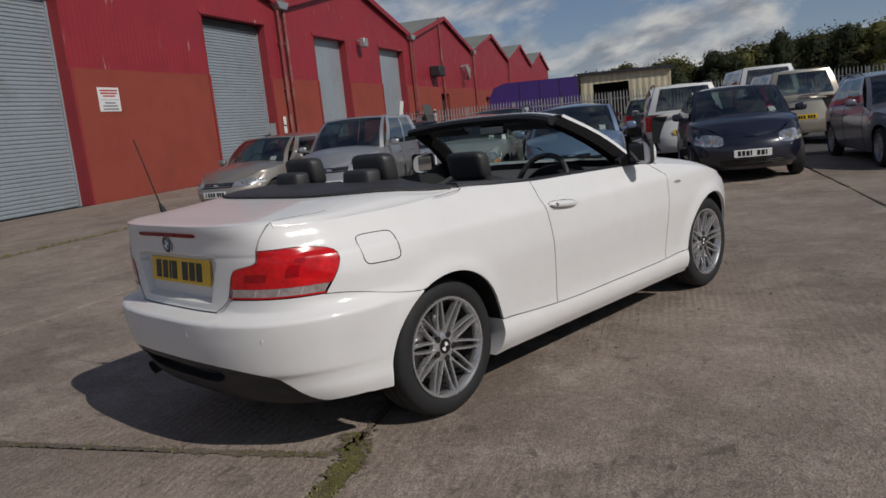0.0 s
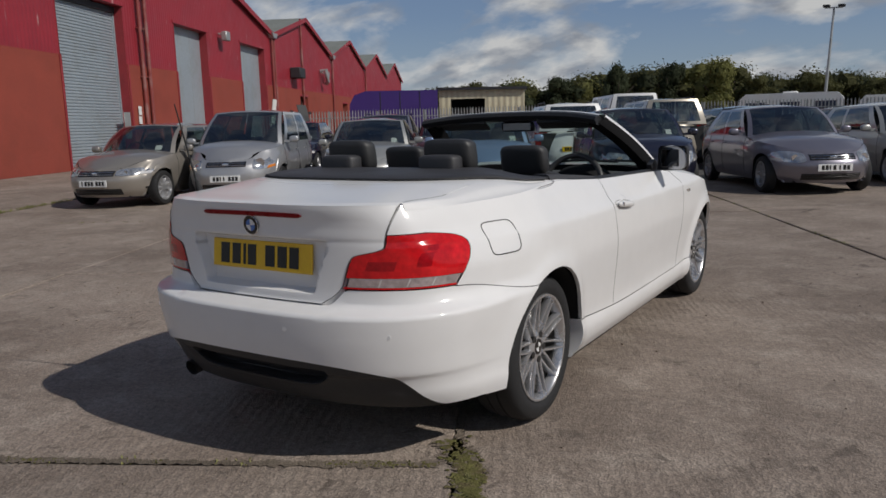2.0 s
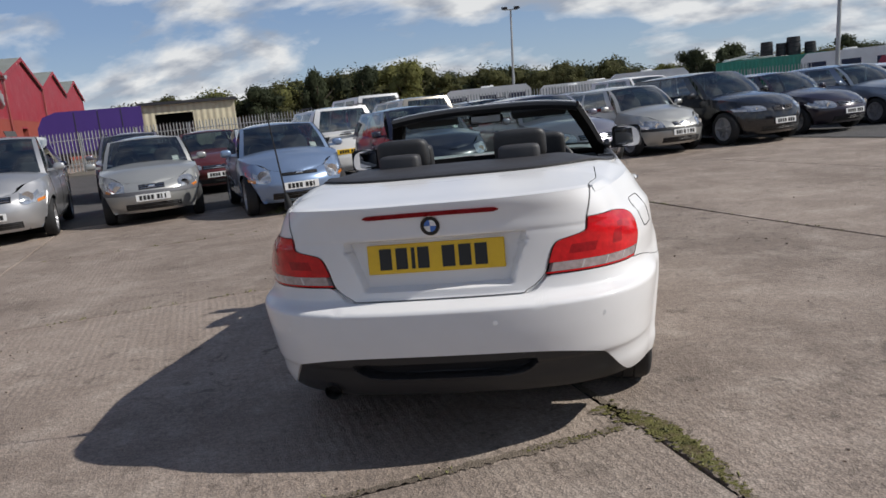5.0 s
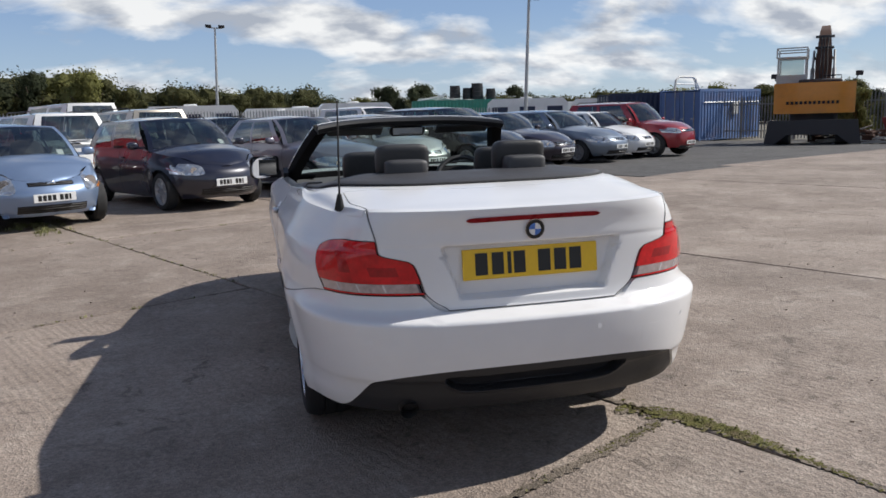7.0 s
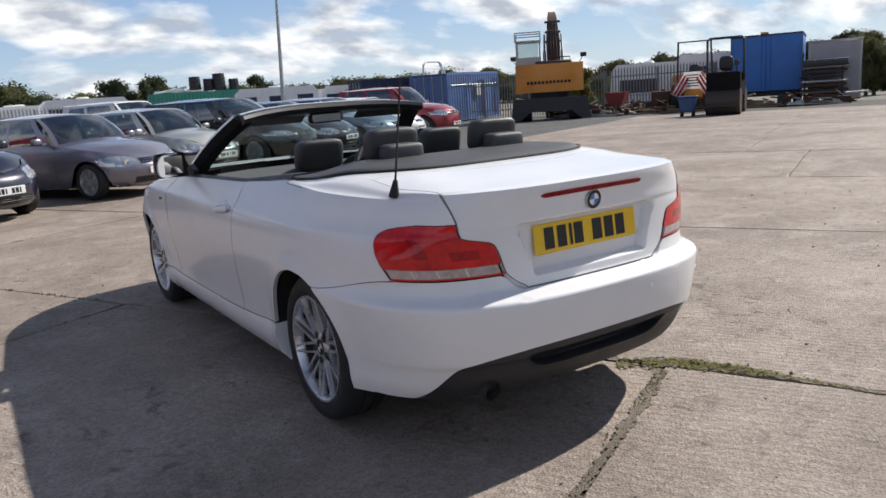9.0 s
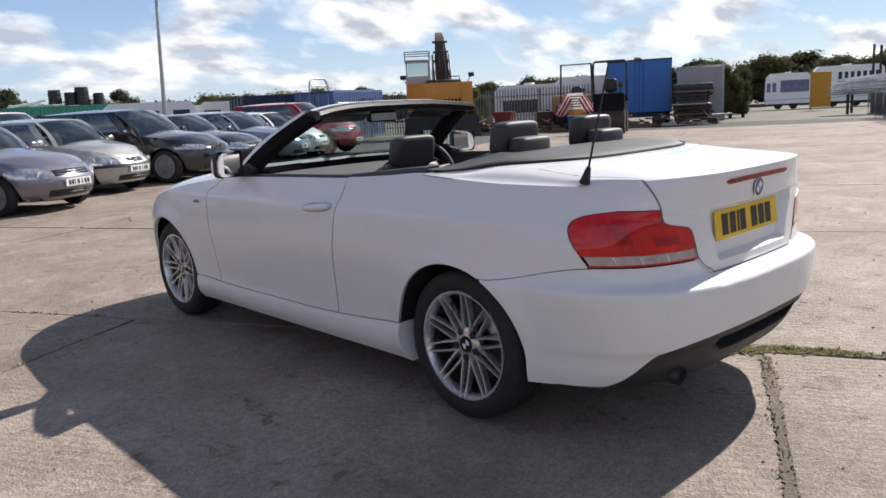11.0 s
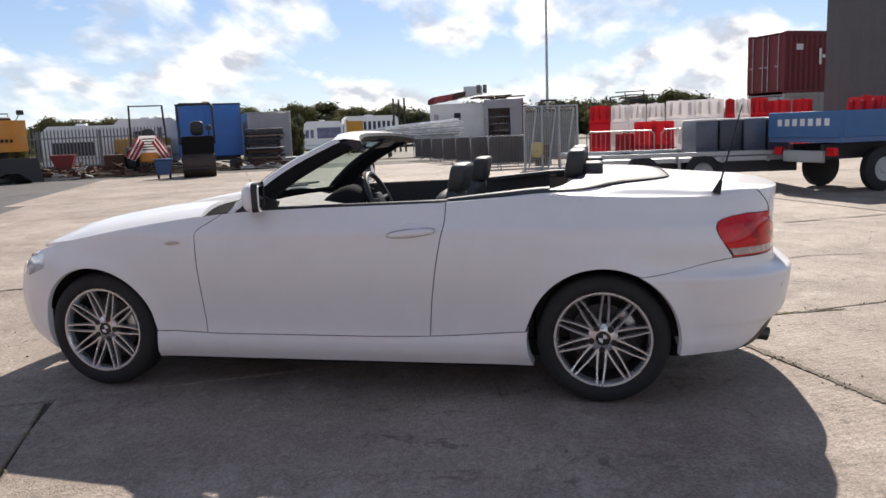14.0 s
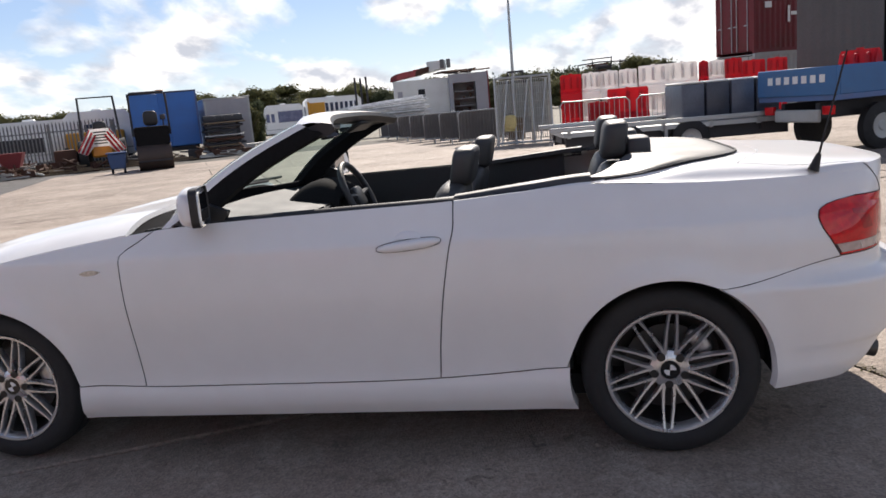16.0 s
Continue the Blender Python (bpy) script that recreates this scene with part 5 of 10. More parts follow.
# apron along the warehouse, a low step higher than the yard
bm, c = slab_mesh(-13.9, -7.76, -20, 60, 0.01, 77)
s = part("apron", bm, M_SLAB, pavement, "concrete apron along the warehouse", smooth=False)
s.matrix_basis = pose(c.x, c.y, 0.012)
# tar under the far parked cars
bm, c = slab_mesh(0.4, 34, 12.45, 34, 0.01, 78)
part("tar_strip", bm, M_TAR, pavement, "old asphalt under the parked cars", smooth=False).matrix_basis = pose(c.x, c.y, -0.004)
bm, c = slab_mesh(10.95, 34, 6.4, 12.4, 0.02, 79)
part("tar_strip", bm, M_TAR, pavement, "old asphalt beside the concrete", smooth=False).matrix_basis = pose(c.x, c.y, -0.006)
bm, c = slab_mesh(-8, 0.3, 10.65, 34, 0.01, 80)
part("tar_strip", bm, M_TAR, pavement, "old asphalt under the second row of cars", smooth=False).matrix_basis = pose(c.x, c.y, -0.004)


def along(n0, d0, n1, d1):
    return [AX_N * lerp(n0, n1, k / 12) + AX_D * lerp(d0, d1, k / 12) for k in range(13)]


# cracks: thin ragged grooves of dirt lying on the slabs
def crack(pts, w, name="crack", mat=None):
    bm = bmesh.new()
    prev = None
    r = random.Random(len(pts) * 7 + int(abs(pts[0][0]) * 100))
    fine = []
    for a, b in zip(pts, pts[1:]):
        for k in range(8):
            p = Vector((*a, 0)).lerp(Vector((*b, 0)), k / 8)
            fine.append(p + Vector((r.uniform(-1, 1), r.uniform(-1, 1), 0)) * 0.018)
    for i, p in enumerate(fine):
        d = (fine[min(i + 1, len(fine) - 1)] - fine[max(i - 1, 0)]).normalized()
        q = Vector((-d.y, d.x, 0)) * w * r.uniform(0.4, 1.4)
        ring = [bm.verts.new((p.x + q.x, p.y + q.y, 0.0045)), bm.verts.new((p.x - q.x, p.y - q.y, 0.0045))]
        if prev:
            bm.faces.new((prev[0], prev[1], ring[1], ring[0]))
        prev = ring
    tagged(part(name, bm, mat or M_EARTH, pavement), "dark ragged crack in the concrete")


crack([(0.45, 7.87), (0.75, 8.0), (1.04, 8.3), (0.85, 7.75)], 0.010)
crack([(2.6, -1.0), (3.3, -1.9), (3.5, -3.0)], 0.008)
crack([(5.7, -2.2), (6.5, -3.8), (7.3, -5.3)], 0.02)


# weeds: blades of grass and moss in the joints
def blades(bm, x, y, count, spread, tall, r):
    for _ in range(count):
        px, py = x + r.gauss(0, spread), y + r.gauss(0, spread)
        t = r.uniform(0, 2 * math.pi)
        h = tall * r.uniform(0.3, 1.1)
        w = r.uniform(0.0025, 0.006)
        lx, ly = math.cos(t), math.sin(t)
        bend = r.uniform(0.2, 0.9) * h
        a = [bm.verts.new((px - ly * w, py + lx * w, 0.0)), bm.verts.new((px + ly * w, py - lx * w, 0.0)),
             bm.verts.new((px + lx * bend * 0.4 + ly * w * 0.7, py + ly * bend * 0.4 - lx * w * 0.7, h * 0.65)), bm.verts.new((px + lx * bend * 0.4 - ly * w * 0.7, py + ly * bend * 0.4 + lx * w * 0.7, h * 0.65))]
        tip = bm.verts.new((px + lx * bend, py + ly * bend, h))
        bm.faces.new(a); bm.faces.new((a[3], a[2], tip))


r = random.Random(12)
spine = [(0.56, -0.40), (0.74, -0.55), (0.86, -0.76), (0.95, -0.98), (1.04, -1.26), (1.16, -1.62)]


def on_spine(t):
    k = min(len(spine) - 2, int(t * (len(spine) - 1)))
    q = t * (len(spine) - 1) - k
    return lerp(spine[k][0], spine[k + 1][0], q), lerp(spine[k][1], spine[k + 1][1], q)


weeds, moss, silt = bmesh.new(), bmesh.new(), bmesh.new()


def tuft(cx, cy, rad, tall):
    """A low cushion of moss with a ragged rim."""
    ring = [moss.verts.new((cx + rad * r.uniform(0.45, 1.3) * math.cos(a), cy + rad * r.uniform(0.45, 1.3) * math.sin(a), 0.0035)) for a in [2 * math.pi * q / 7 for q in range(7)]]
    mid = moss.verts.new((cx + r.uniform(-0.3, 0.3) * rad, cy + r.uniform(-0.3, 0.3) * rad, tall))
    for q in range(7):
        moss.faces.new((ring[q], ring[(q + 1) % 7], mid))


for k in range(1250):
    t = r.gauss(0.36, 0.12) if r.random() < 0.8 else r.random()
    if not 0 <= t < 1:
        continue
    cx, cy = on_spine(t)
    wide = lerp(0.046, 0.008, t ** 0.6)
    cx, cy = cx + r.gauss(0, wide), cy + r.gauss(0, wide * 0.8)
    rad = r.uniform(0.003, 0.014) * lerp(1.1, 0.7, t)
    tuft(cx, cy, rad, r.uniform(0.005, 0.0085))
    if r.random() < 0.04:
        blades(weeds, cx, cy, 5, rad, r.uniform(0.006, 0.020), r)


def mud(line, wide, count):
    """A ragged strip of dirt along a line; wide gives its half width from 0 to 1."""
    left, right = [], []
    for k in range(count + 1):
        t = k / count
        x, y = line(min(t, 0.999))
        x2, y2 = line(min(t + 0.02, 1.0) - 0.0005)
        d = Vector((x2 - x, y2 - y, 0)).normalized()
        q = Vector((-d.y, d.x, 0))
        wl_, wr_ = wide(t) * r.uniform(0.35, 1.25), wide(t) * r.uniform(0.35, 1.25)
        left.append(silt.verts.new((x + q.x * wl_, y + q.y * wl_, 0.0035)))
        right.append(silt.verts.new((x - q.x * wr_, y - q.y * wr_, 0.0035)))
    for k in range(count):
        silt.faces.new((left[k], left[k + 1], right[k + 1], right[k]))


def on_joint(t):
    p = AX_N * lerp(0.30, -3.4, t) + AX_D * (-0.840 - 0.004 * math.sin(t * 9))
    return p.x, p.y


mud(on_spine, lambda t: lerp(0.085, 0.012, t ** 0.7), 110)
def on_lane(t):
    p = AX_N * 0.362 + AX_D * lerp(0.9, -0.80, t)
    return p.x, p.y


mud(on_lane, lambda t: 0.026 + 0.008 * math.sin(t * 21), 120)
mud(on_joint, lambda t: 0.028 + 0.006 * math.sin(t * 17), 300)
for k in range(520):
    t = r.random() ** 1.3
    x, y = on_joint(t)
    if math.sin(t * 31) + math.sin(t * 13 + 1) > 0.2:
        tuft(x + r.gauss(0, 0.013), y + r.gauss(0, 0.010), r.uniform(0.003, 0.009), r.uniform(0.005, 0.008))
tagged(part("silt_patch", silt, M_SILT), "brown silt washed into the broken joint", "silt", kind="stuff")
tagged(part("weed_patch", weeds, M_GRASS, smooth=False), "patch of green weeds in a joint of the concrete", "weeds", kind="stuff")
tagged(part("moss_patch", moss, M_MOSS), "mossy dirt round the broken slab corner", "moss", kind="stuff")
bm = bmesh.new()
for line, dens, tall in (((-7.74, -8, -7.74, 12), 520, 0.055), ((3.84, 1.5, 3.84, 9), 40, 0.014), ((0.36, 3.2, 0.36, 9), 45, 0.016), ((-3.4, -0.84, 0.2, -0.84), 28, 0.014), ((-6, 6.78, 2.0, 6.78), 30, 0.018), ((0.37, -6, 0.37, -1.2), 30, 0.016),
                         ((-3.3, 3.0, 0.2, 3.0), 12, 0.02)):
    n0, d0, n1, d1 = line
    for _ in range(dens):
        t = r.random()
        p = AX_N * lerp(n0, n1, t) + AX_D * lerp(d0, d1, t)
        blades(bm, p.x, p.y, 7, 0.018, tall, r)
for cx, cy, k in ((-4.0, 8.0, 26), (-3.6, 7.2, 22)):
    for _ in range(k):
        blades(bm, cx + r.gauss(0, 0.12), cy + r.gauss(0, 0.2), 14, 0.03, 0.06, r)
tagged(part("joint_weeds", bm, M_GRASS, smooth=False), "thin weeds growing along the slab joints", "weeds", kind="stuff")
# loose grit
bm = bmesh.new()
for _ in range(700):
    x, y = r.uniform(-6, 7), r.uniform(-4, 9)
    s = r.uniform(0.002, 0.0065)
    box(bm, x - s, x + s, y - s * r.uniform(0.6, 1), y + s, -0.002, s * r.uniform(0.5, 1.2))
tagged(part("loose_grit", bm, M_SLAB, smooth=False), "small loose stones scattered on the concrete", "grit", kind="stuff")


# ---- parked cars: local x to the right, y ahead, origin under the middle ----
WHEEL_SHARE = {}
M_HUB = material("wheel_trim", (0.38, 0.38, 0.39), 0.4, 0.6, var=0.1)
M_SEAT = material("grey_seat_cloth", (0.05, 0.05, 0.055), 0.9, var=0.2)


def simple_wheel(parent, m, style):
    """Tyre and trim, shared between all cars of one style."""
    if style not in WHEEL_SHARE:
        bm = bmesh.new()
        n = 7 if style == "alloy" else 9
        half = 0.30 if style == "alloy" else 0.42

        def face(a, b):
            r, t = lerp(0.001, 0.213, b), 2 * math.pi * a
            q = abs((a * n) % 1.0 - 0.5) * 2
            spoke = step(half + 0.12, half - 0.12, q) if 0.055 < r < 0.180 else 1.0
            h = lerp(0.018, 0.056, spoke) + (0.022 if r > 0.190 else 0.0)
            return Vector((h, r * math.cos(t), r * math.sin(t)))
        grid(bm, face, n * 10, 12)
        bmesh.ops.remove_doubles(bm, verts=bm.verts, dist=1e-5)
        rim = part("wheel", bm, M_HUB, None)
        bm = bmesh.new()
        lathe(bm, [(0.205, 0.06), (0.212, 0.082), (0.24, 0.090), (0.275, 0.084), (0.293, 0.060), (0.297, 0.02), (0.297, -0.06), (0.27, -0.09), (0.21, -0.08)], 36)
        tyre = part("tyre", bm, M_RUBBER, None)
        WHEEL_SHARE[style] = (rim.data, tyre.data)
        bpy.data.objects.remove(rim); bpy.data.objects.remove(tyre)
    rim, tyre = WHEEL_SHARE[style]
    w = new("wheel", rim)
    w.parent = parent
    w.matrix_basis = m
    t = new("tyre", tyre)
    t.parent = w


def panes_in(fn, cuts, na, nb):
    """Splits a face fn(a, b) into a surround and panes. cuts: (a0, a1, b0, b1) of each pane. Returns one bmesh for the surround and one a pane."""
    As = sorted({0.0, 1.0} | {c[0] for c in cuts} | {c[1] for c in cuts})
    Bs = sorted({0.0, 1.0} | {c[2] for c in cuts} | {c[3] for c in cuts})
    sur, panes = bmesh.new(), [bmesh.new() for _ in cuts]
    for a0, a1 in zip(As, As[1:]):
        for b0, b1 in zip(Bs, Bs[1:]):
            home = sur
            for c, p in zip(cuts, panes):
                if c[0] - 1e-6 <= a0 and a1 <= c[1] + 1e-6 and c[2] - 1e-6 <= b0 and b1 <= c[3] + 1e-6:
                    home = p
            grid(home, fn, max(1, round(na * (a1 - a0))), max(1, round(nb * (b1 - b0))), a0, a1, b0, b1)
    return sur, panes


def parked_car(name, label, paint_mat, at, turn, L, W, H, wb, fo, belt=0.90, nose_z=0.66, cowl=0.30, roof_f=0.12, roof_r=0.40, glass_r=0.46, boot=False,
               doors=4, lamp="wide", grille="wide", trim_strip=None, wheel="trim", rails=False, plate_front=True, seed=1, wheel_r=0.297, ground_clear=0.19):
    """cowl, roof_f: fractions of the length ahead of the middle; roof_r, glass_r: behind it. at: the middle of its front bumper; turn: its heading."""
    m = pose(at[0], at[1], 0, 0, 0, turn) @ pose(0, -L / 2, 0)
    m.translation.z = lie(*m.translation.xy)
    car = thing(name, m, label, "car", "parked cars")
    yF, yR, hw = L / 2, -L / 2, W / 2
    yfa = yF - fo
    yra = yfa - wb
    c_y, rf_y, rr_y, gr_y = cowl * L, roof_f * L, -roof_r * L, -glass_r * L
    bz = belt
    wid = curve([(0.15, 0.86), (0.30, 0.955), (0.50, 0.99), (0.66, 1.0), (0.78, 0.985), (bz, 0.945), (bz + 0.1, 0.93)])
    tail_in = 0.10 if boot else 0.08
    f_end = curve([(0.15, yF - 0.16), (0.30, yF - 0.03), (0.46, yF), (nose_z - 0.10, yF - 0.04), (nose_z, yF - 0.16), (nose_z + 0.1, yF - 0.30)])
    r_end = curve([(0.15, yR + 0.16), (0.30, yR + 0.02), (0.50, yR), (0.62, yR + 0.02), (bz, yR + tail_in)])
    y0r, y0f = yR + 0.26 * L, yF - 0.32 * L
    edge = curve([(yR, bz - 0.015), (c_y - 0.45, bz), (c_y - 0.1, bz - 0.015), (lerp(c_y, yF, 0.5), lerp(bz, nose_z, 0.45)), (yF - 0.20, nose_z), (yF, nose_z - 0.05)])
    R = wheel_r + 0.045

    def sx(y, z):
        w = hw * wid(z) * (1 - 0.012 * (2 * y / L) ** 2)
        if y < y0r:
            return w * max(0.0, 1 - min(1, (y0r - y) / (y0r - r_end(z))) ** 3.4) ** (1 / 2.6)
        if y > y0f:
            return w * max(0.0, 1 - min(1, (y - y0f) / (f_end(z) - y0f)) ** 3.6) ** (1 / 2.3)
        return w

    def fy(x, z):
        f = max(0.0, 1 - min(1.0, abs(x) / (hw * wid(z))) ** 2.3) ** (1 / 3.6)
        return y0f + f * (f_end(z) - y0f)

    def ry(x, z):
        f = max(0.0, 1 - min(1.0, abs(x) / (hw * wid(z))) ** 2.6) ** (1 / 3.4)
        return y0r - f * (y0r - r_end(z))

    def low(y):
        for yh in (yfa, yra):
            if abs(y - yh) < R:
                return max(ground_clear, wheel_r + math.sqrt(R * R - (y - yh) ** 2))
        return ground_clear

    def skirt(s):
        def fn(a, b):
            if a < 0.22:
                t = (1 - a / 0.22) * math.pi / 2
                z = lerp(0.3, bz, b)
                for _ in range(3):
                    y = y0r - (y0r - r_end(z)) * math.sin(t) ** (2 / 3.4)
                    z = lerp(low(y), edge(y), b)
                x = hw * wid(z) * max(0.0, math.cos(t)) ** (2 / 2.6)
            elif a > 0.76:
                t = (a - 0.76) / 0.24 * math.pi / 2
                z = lerp(0.3, nose_z, b)
                for _ in range(3):
                    y = y0f + (f_end(z) - y0f) * math.sin(t) ** (2 / 3.6)
                    z = lerp(low(y), edge(y), b)
                x = hw * wid(z) * max(0.0, math.cos(t)) ** (2 / 2.3)
            else:
                y = lerp(y0r, y0f, (a - 0.22) / 0.54)
                z = lerp(low(y), edge(y), b)
                x = hw * wid(z)
            return Vector((s * x * (1 - 0.012 * (2 * y / L) ** 2), y, z))
        return fn

    bm = bmesh.new()
    for s in (-1, 1):
        grid(bm, skirt(s), 84, 14)

    # bonnet and, on saloons, the boot
    def bonnet(a, b):
        y = lerp(c_y - 0.12, yF - 0.03, b)
        e = edge(y)
        xe = sx(min(y, f_end(e) - 0.002), e)
        x = lerp(-1, 1, a) * xe
        rise = 0.075 * step(yF, lerp(c_y, yF, 0.55), y) + 0.015
        y2 = y + 0.14 * (1 - (x / hw) ** 2) * step(c_y + 0.3, c_y - 0.12, y)
        return Vector((x, min(y2, f_end(e)), e + rise * (1 - min(1, abs(x) / max(xe, 0.05)) ** 2.5)))
    grid(bm, bonnet, 18, 16)

    def rear_top(a, b):
        y = lerp(gr_y + 0.16, yR + tail_in + 0.002, b)
        e = edge(y)
        xe = sx(y, e)
        x = lerp(-1, 1, a) * xe
        return Vector((x, max(y, ry(x, e)), e + 0.05 * (1 - min(1, abs(x) / max(xe, 0.05)) ** 3)))
    grid(bm, rear_top, 16, 6)
    body = part("body", bm, paint_mat, car)

    # glasshouse
    xb, xr = hw * 0.925, hw * 0.735
    zt = H - 0.05

    def wscreen(a, b):
        t = lerp(-1, 1, a)
        lo = Vector((xb * 0.97 * t, c_y + 0.06 - 0.24 * abs(t) ** 2.2, edge(c_y) + 0.045 - 0.03 * t * t))
        hi = Vector((xr * t, rf_y - 0.10 * abs(t) ** 2.2, zt + 0.02 - 0.03 * t * t))
        p = lo.lerp(hi, b)
        return p + Vector((0, 0.05, 0.03)) * math.sin(math.pi * b)

    def side(s):
        def fn(a, b):
            lo = Vector((xb, lerp(c_y - 0.18, gr_y + 0.06, a), edge(lerp(c_y - 0.18, gr_y + 0.06, a)) - 0.005))
            hi = Vector((lerp(xr, xr * 0.94, a), lerp(rf_y - 0.10, rr_y + 0.05, a), zt - 0.01))
            p = lo.lerp(hi, b)
            p.x += 0.035 * math.sin(math.pi * b * 0.9)
            p.x *= 1 - 0.05 * a * a
            p.x *= s
            return p
        return fn

    def rscreen(a, b):
        t = lerp(-1, 1, a)
        lo = Vector((xb * 0.95 * t, gr_y - 0.06 + 0.12 * abs(t) ** 2.4, bz + 0.02))
        hi = Vector((xr * 0.94 * 0.95 * t, rr_y - 0.03 + 0.08 * abs(t) ** 2.4, zt + 0.01))
        p = lo.lerp(hi, b)
        return p + Vector((0, -0.03, 0.02)) * math.sin(math.pi * b)

    def put(fn, cuts, na, nb, names, mat=None):
        sur, panes = panes_in(fn, cuts, na, nb)
        part("window_surround", sur, mat or paint_mat, car)
        for p, nm in zip(panes, names):
            g = part(nm, p, M_TINT, car)
            g.visible_shadow = False

    put(wscreen, [(0.045, 0.955, 0.03, 0.95)], 18, 10, ["windscreen"])
    for s in (-1, 1):
        cuts = [(0.09, 0.47, 0.07, 0.92), (0.51, 0.86, 0.07, 0.92)] if doors == 4 else [(0.09, 0.53, 0.07, 0.92), (0.58, 0.88, 0.10, 0.90)]
        put(side(s), cuts, 20, 8, ["door_window", "rear_door_window" if doors == 4 else "quarter_window"])
    put(rscreen, [(0.09, 0.91, 0.10, 0.90)], 14, 8, ["rear_window"])
    bm = bmesh.new()

    def roof(a, b):
        t = lerp(-1, 1, a)
        y = lerp(rr_y - 0.03 + 0.08 * abs(t) ** 2.4, rf_y - 0.10 * abs(t) ** 2.2, b)
        x = t * lerp(xr * 0.893, xr, b)
        return Vector((x, y, zt + 0.008 + 0.012 * b - (0.018 + 0.012 * b) * t * t + 0.04 * (1 - t * t) * math.sin(math.pi * b)))
    grid(bm, roof, 14, 14)
    part("roof", bm, paint_mat, car)

    # inside
    bm = bmesh.new()
    box(bm, -hw * 0.84, hw * 0.84, gr_y + 0.1, c_y - 0.1, 0.25, 0.42)
    box(bm, -hw * 0.84, hw * 0.84, c_y - 0.55, c_y - 0.05, 0.42, bz - 0.01, 0.05)
    box(bm, -hw * 0.80, hw * 0.80, gr_y + 0.05, gr_y + 0.50, 0.42, bz - 0.03)
    part("dashboard", bm, M_DASH, car)
    for s in (-1, 1):
        bm = bmesh.new()
        sy = c_y - 1.20
        pad(bm, s * hw * 0.43, sy, 0.80, 0.24, 0.09, 0.36, 0.55, 0.2)
        pad(bm, s * hw * 0.43, sy - 0.09, 1.17, 0.13, 0.05, 0.08, 0.55, 0.1)
        part("seat", bm, M_SEAT, car)
    bm = bmesh.new()
    pad(bm, 0, sy - 0.75, 0.78, hw * 0.78, 0.09, 0.28, 0.45, 0.2)
    part("rear_seat", bm, M_SEAT, car)
    bm = bmesh.new()
    tube(bm, [(hw * 0.43 + 0.18 * math.cos(t), c_y - 0.66 - 0.06 * math.sin(t), 0.90 + 0.17 * math.sin(t)) for t in [2 * math.pi * k / 20 for k in range(20)]], 0.014, 6, True)
    part("steering_wheel", bm, M_RUBBER, car)
    bm = bmesh.new()
    box(bm, -hw * 0.88, hw * 0.88, yra + R, yfa - R, ground_clear, ground_clear + 0.06)
    box(bm, -hw * 0.60, hw * 0.60, yR + 0.25, yF - 0.25, ground_clear, ground_clear + 0.10)
    for yh in (yfa, yra):
        for s in (-1, 1):
            box(bm, s * hw * 0.62 - 0.02, s * hw * 0.62 + 0.02, yh - R, yh + R, ground_clear, 0.66)
    part("underbody", bm, M_CARPET, car)

    # lamps
    def front_patch(bm, x0, x1, z0, z1, proud=0.005, na=10, nb=5, slope=0.0, taper=0.0, rounded=False):
        def fn(a, b):
            x = lerp(x0, x1, a)
            z = lerp(z0 + taper * a, z1, b) + slope * a
            if rounded:
                zm = (z0 + z1 + taper * a) / 2 + slope * a
                z = zm + (z - zm) * max(0.05, 1 - abs(2 * a - 0.9) ** 3.5) ** 0.5
            if abs(x) < hw * 0.80:
                y = fy(x, z)
            else:
                y = fy(math.copysign(hw * 0.80, x), z) - (abs(x) - hw * 0.80) * 2.4
                x = math.copysign(min(abs(x) + 0.02, sx(y, z)), x)
                x = math.copysign(sx(y, z), x)
            d = Vector((x * 0.6, 1.0, 0)).normalized()
            return Vector((x, y, z)) + d * proud
        sheet(bm, fn, na, nb, 0.02, lambda p: Vector((-p.x * 0.5, -1, 0)).normalized())

    spec = {"wide": (0.46, 0.90, nose_z - 0.15, nose_z - 0.01, 0.02), "round": (0.50, 0.86, nose_z - 0.17, nose_z + 0.01, 0.03), "tall": (0.52, 0.88, nose_z - 0.17, nose_z + 0.05, 0.03),
            "slim": (0.42, 0.90, nose_z - 0.11, nose_z - 0.02, 0.01)}[lamp]
    for s in (-1, 1):
        bm = bmesh.new()
        front_patch(bm, s * hw * spec[0], s * hw * spec[1], spec[2] - 0.01, spec[3] + 0.015, na=16, nb=6, slope=spec[4] + 0.015, taper=-0.01, rounded=True)
        hl = part("headlamp", bm, M_HEADLAMP, car, "clear glass headlamp")
        bm = bmesh.new()
        zc = (spec[2] + spec[3]) / 2
        xc = s * hw * lerp(spec[0], spec[1], 0.36)
        cyl(bm, (xc, fy(xc, zc) - 0.01, zc), (xc, fy(xc, zc) + 0.007, zc), (spec[3] - spec[2]) * 0.36, n=16)
        part("reflector", bm, M_CHROME, hl)
        bm = bmesh.new()
        front_patch(bm, s * hw * lerp(spec[0], spec[1], 0.72), s * hw * lerp(spec[0], spec[1], 0.98), spec[2] + 0.012, spec[2] + 0.055, 0.008, 5, 3, spec[4])
        part("indicator", bm, M_AMBER if lamp in ("round", "tall") else M_CLEAR_LENS, hl)
        # tail lamps
        bm = bmesh.new()
        def tail(a, b):
            x = s * hw * lerp(0.66, 0.93, a)
            z = lerp(0.66, bz - 0.01, b)
            p = Vector((x, ry(x, z), z))
            return p + Vector((s * 0.3, -1, 0)).normalized() * 0.006
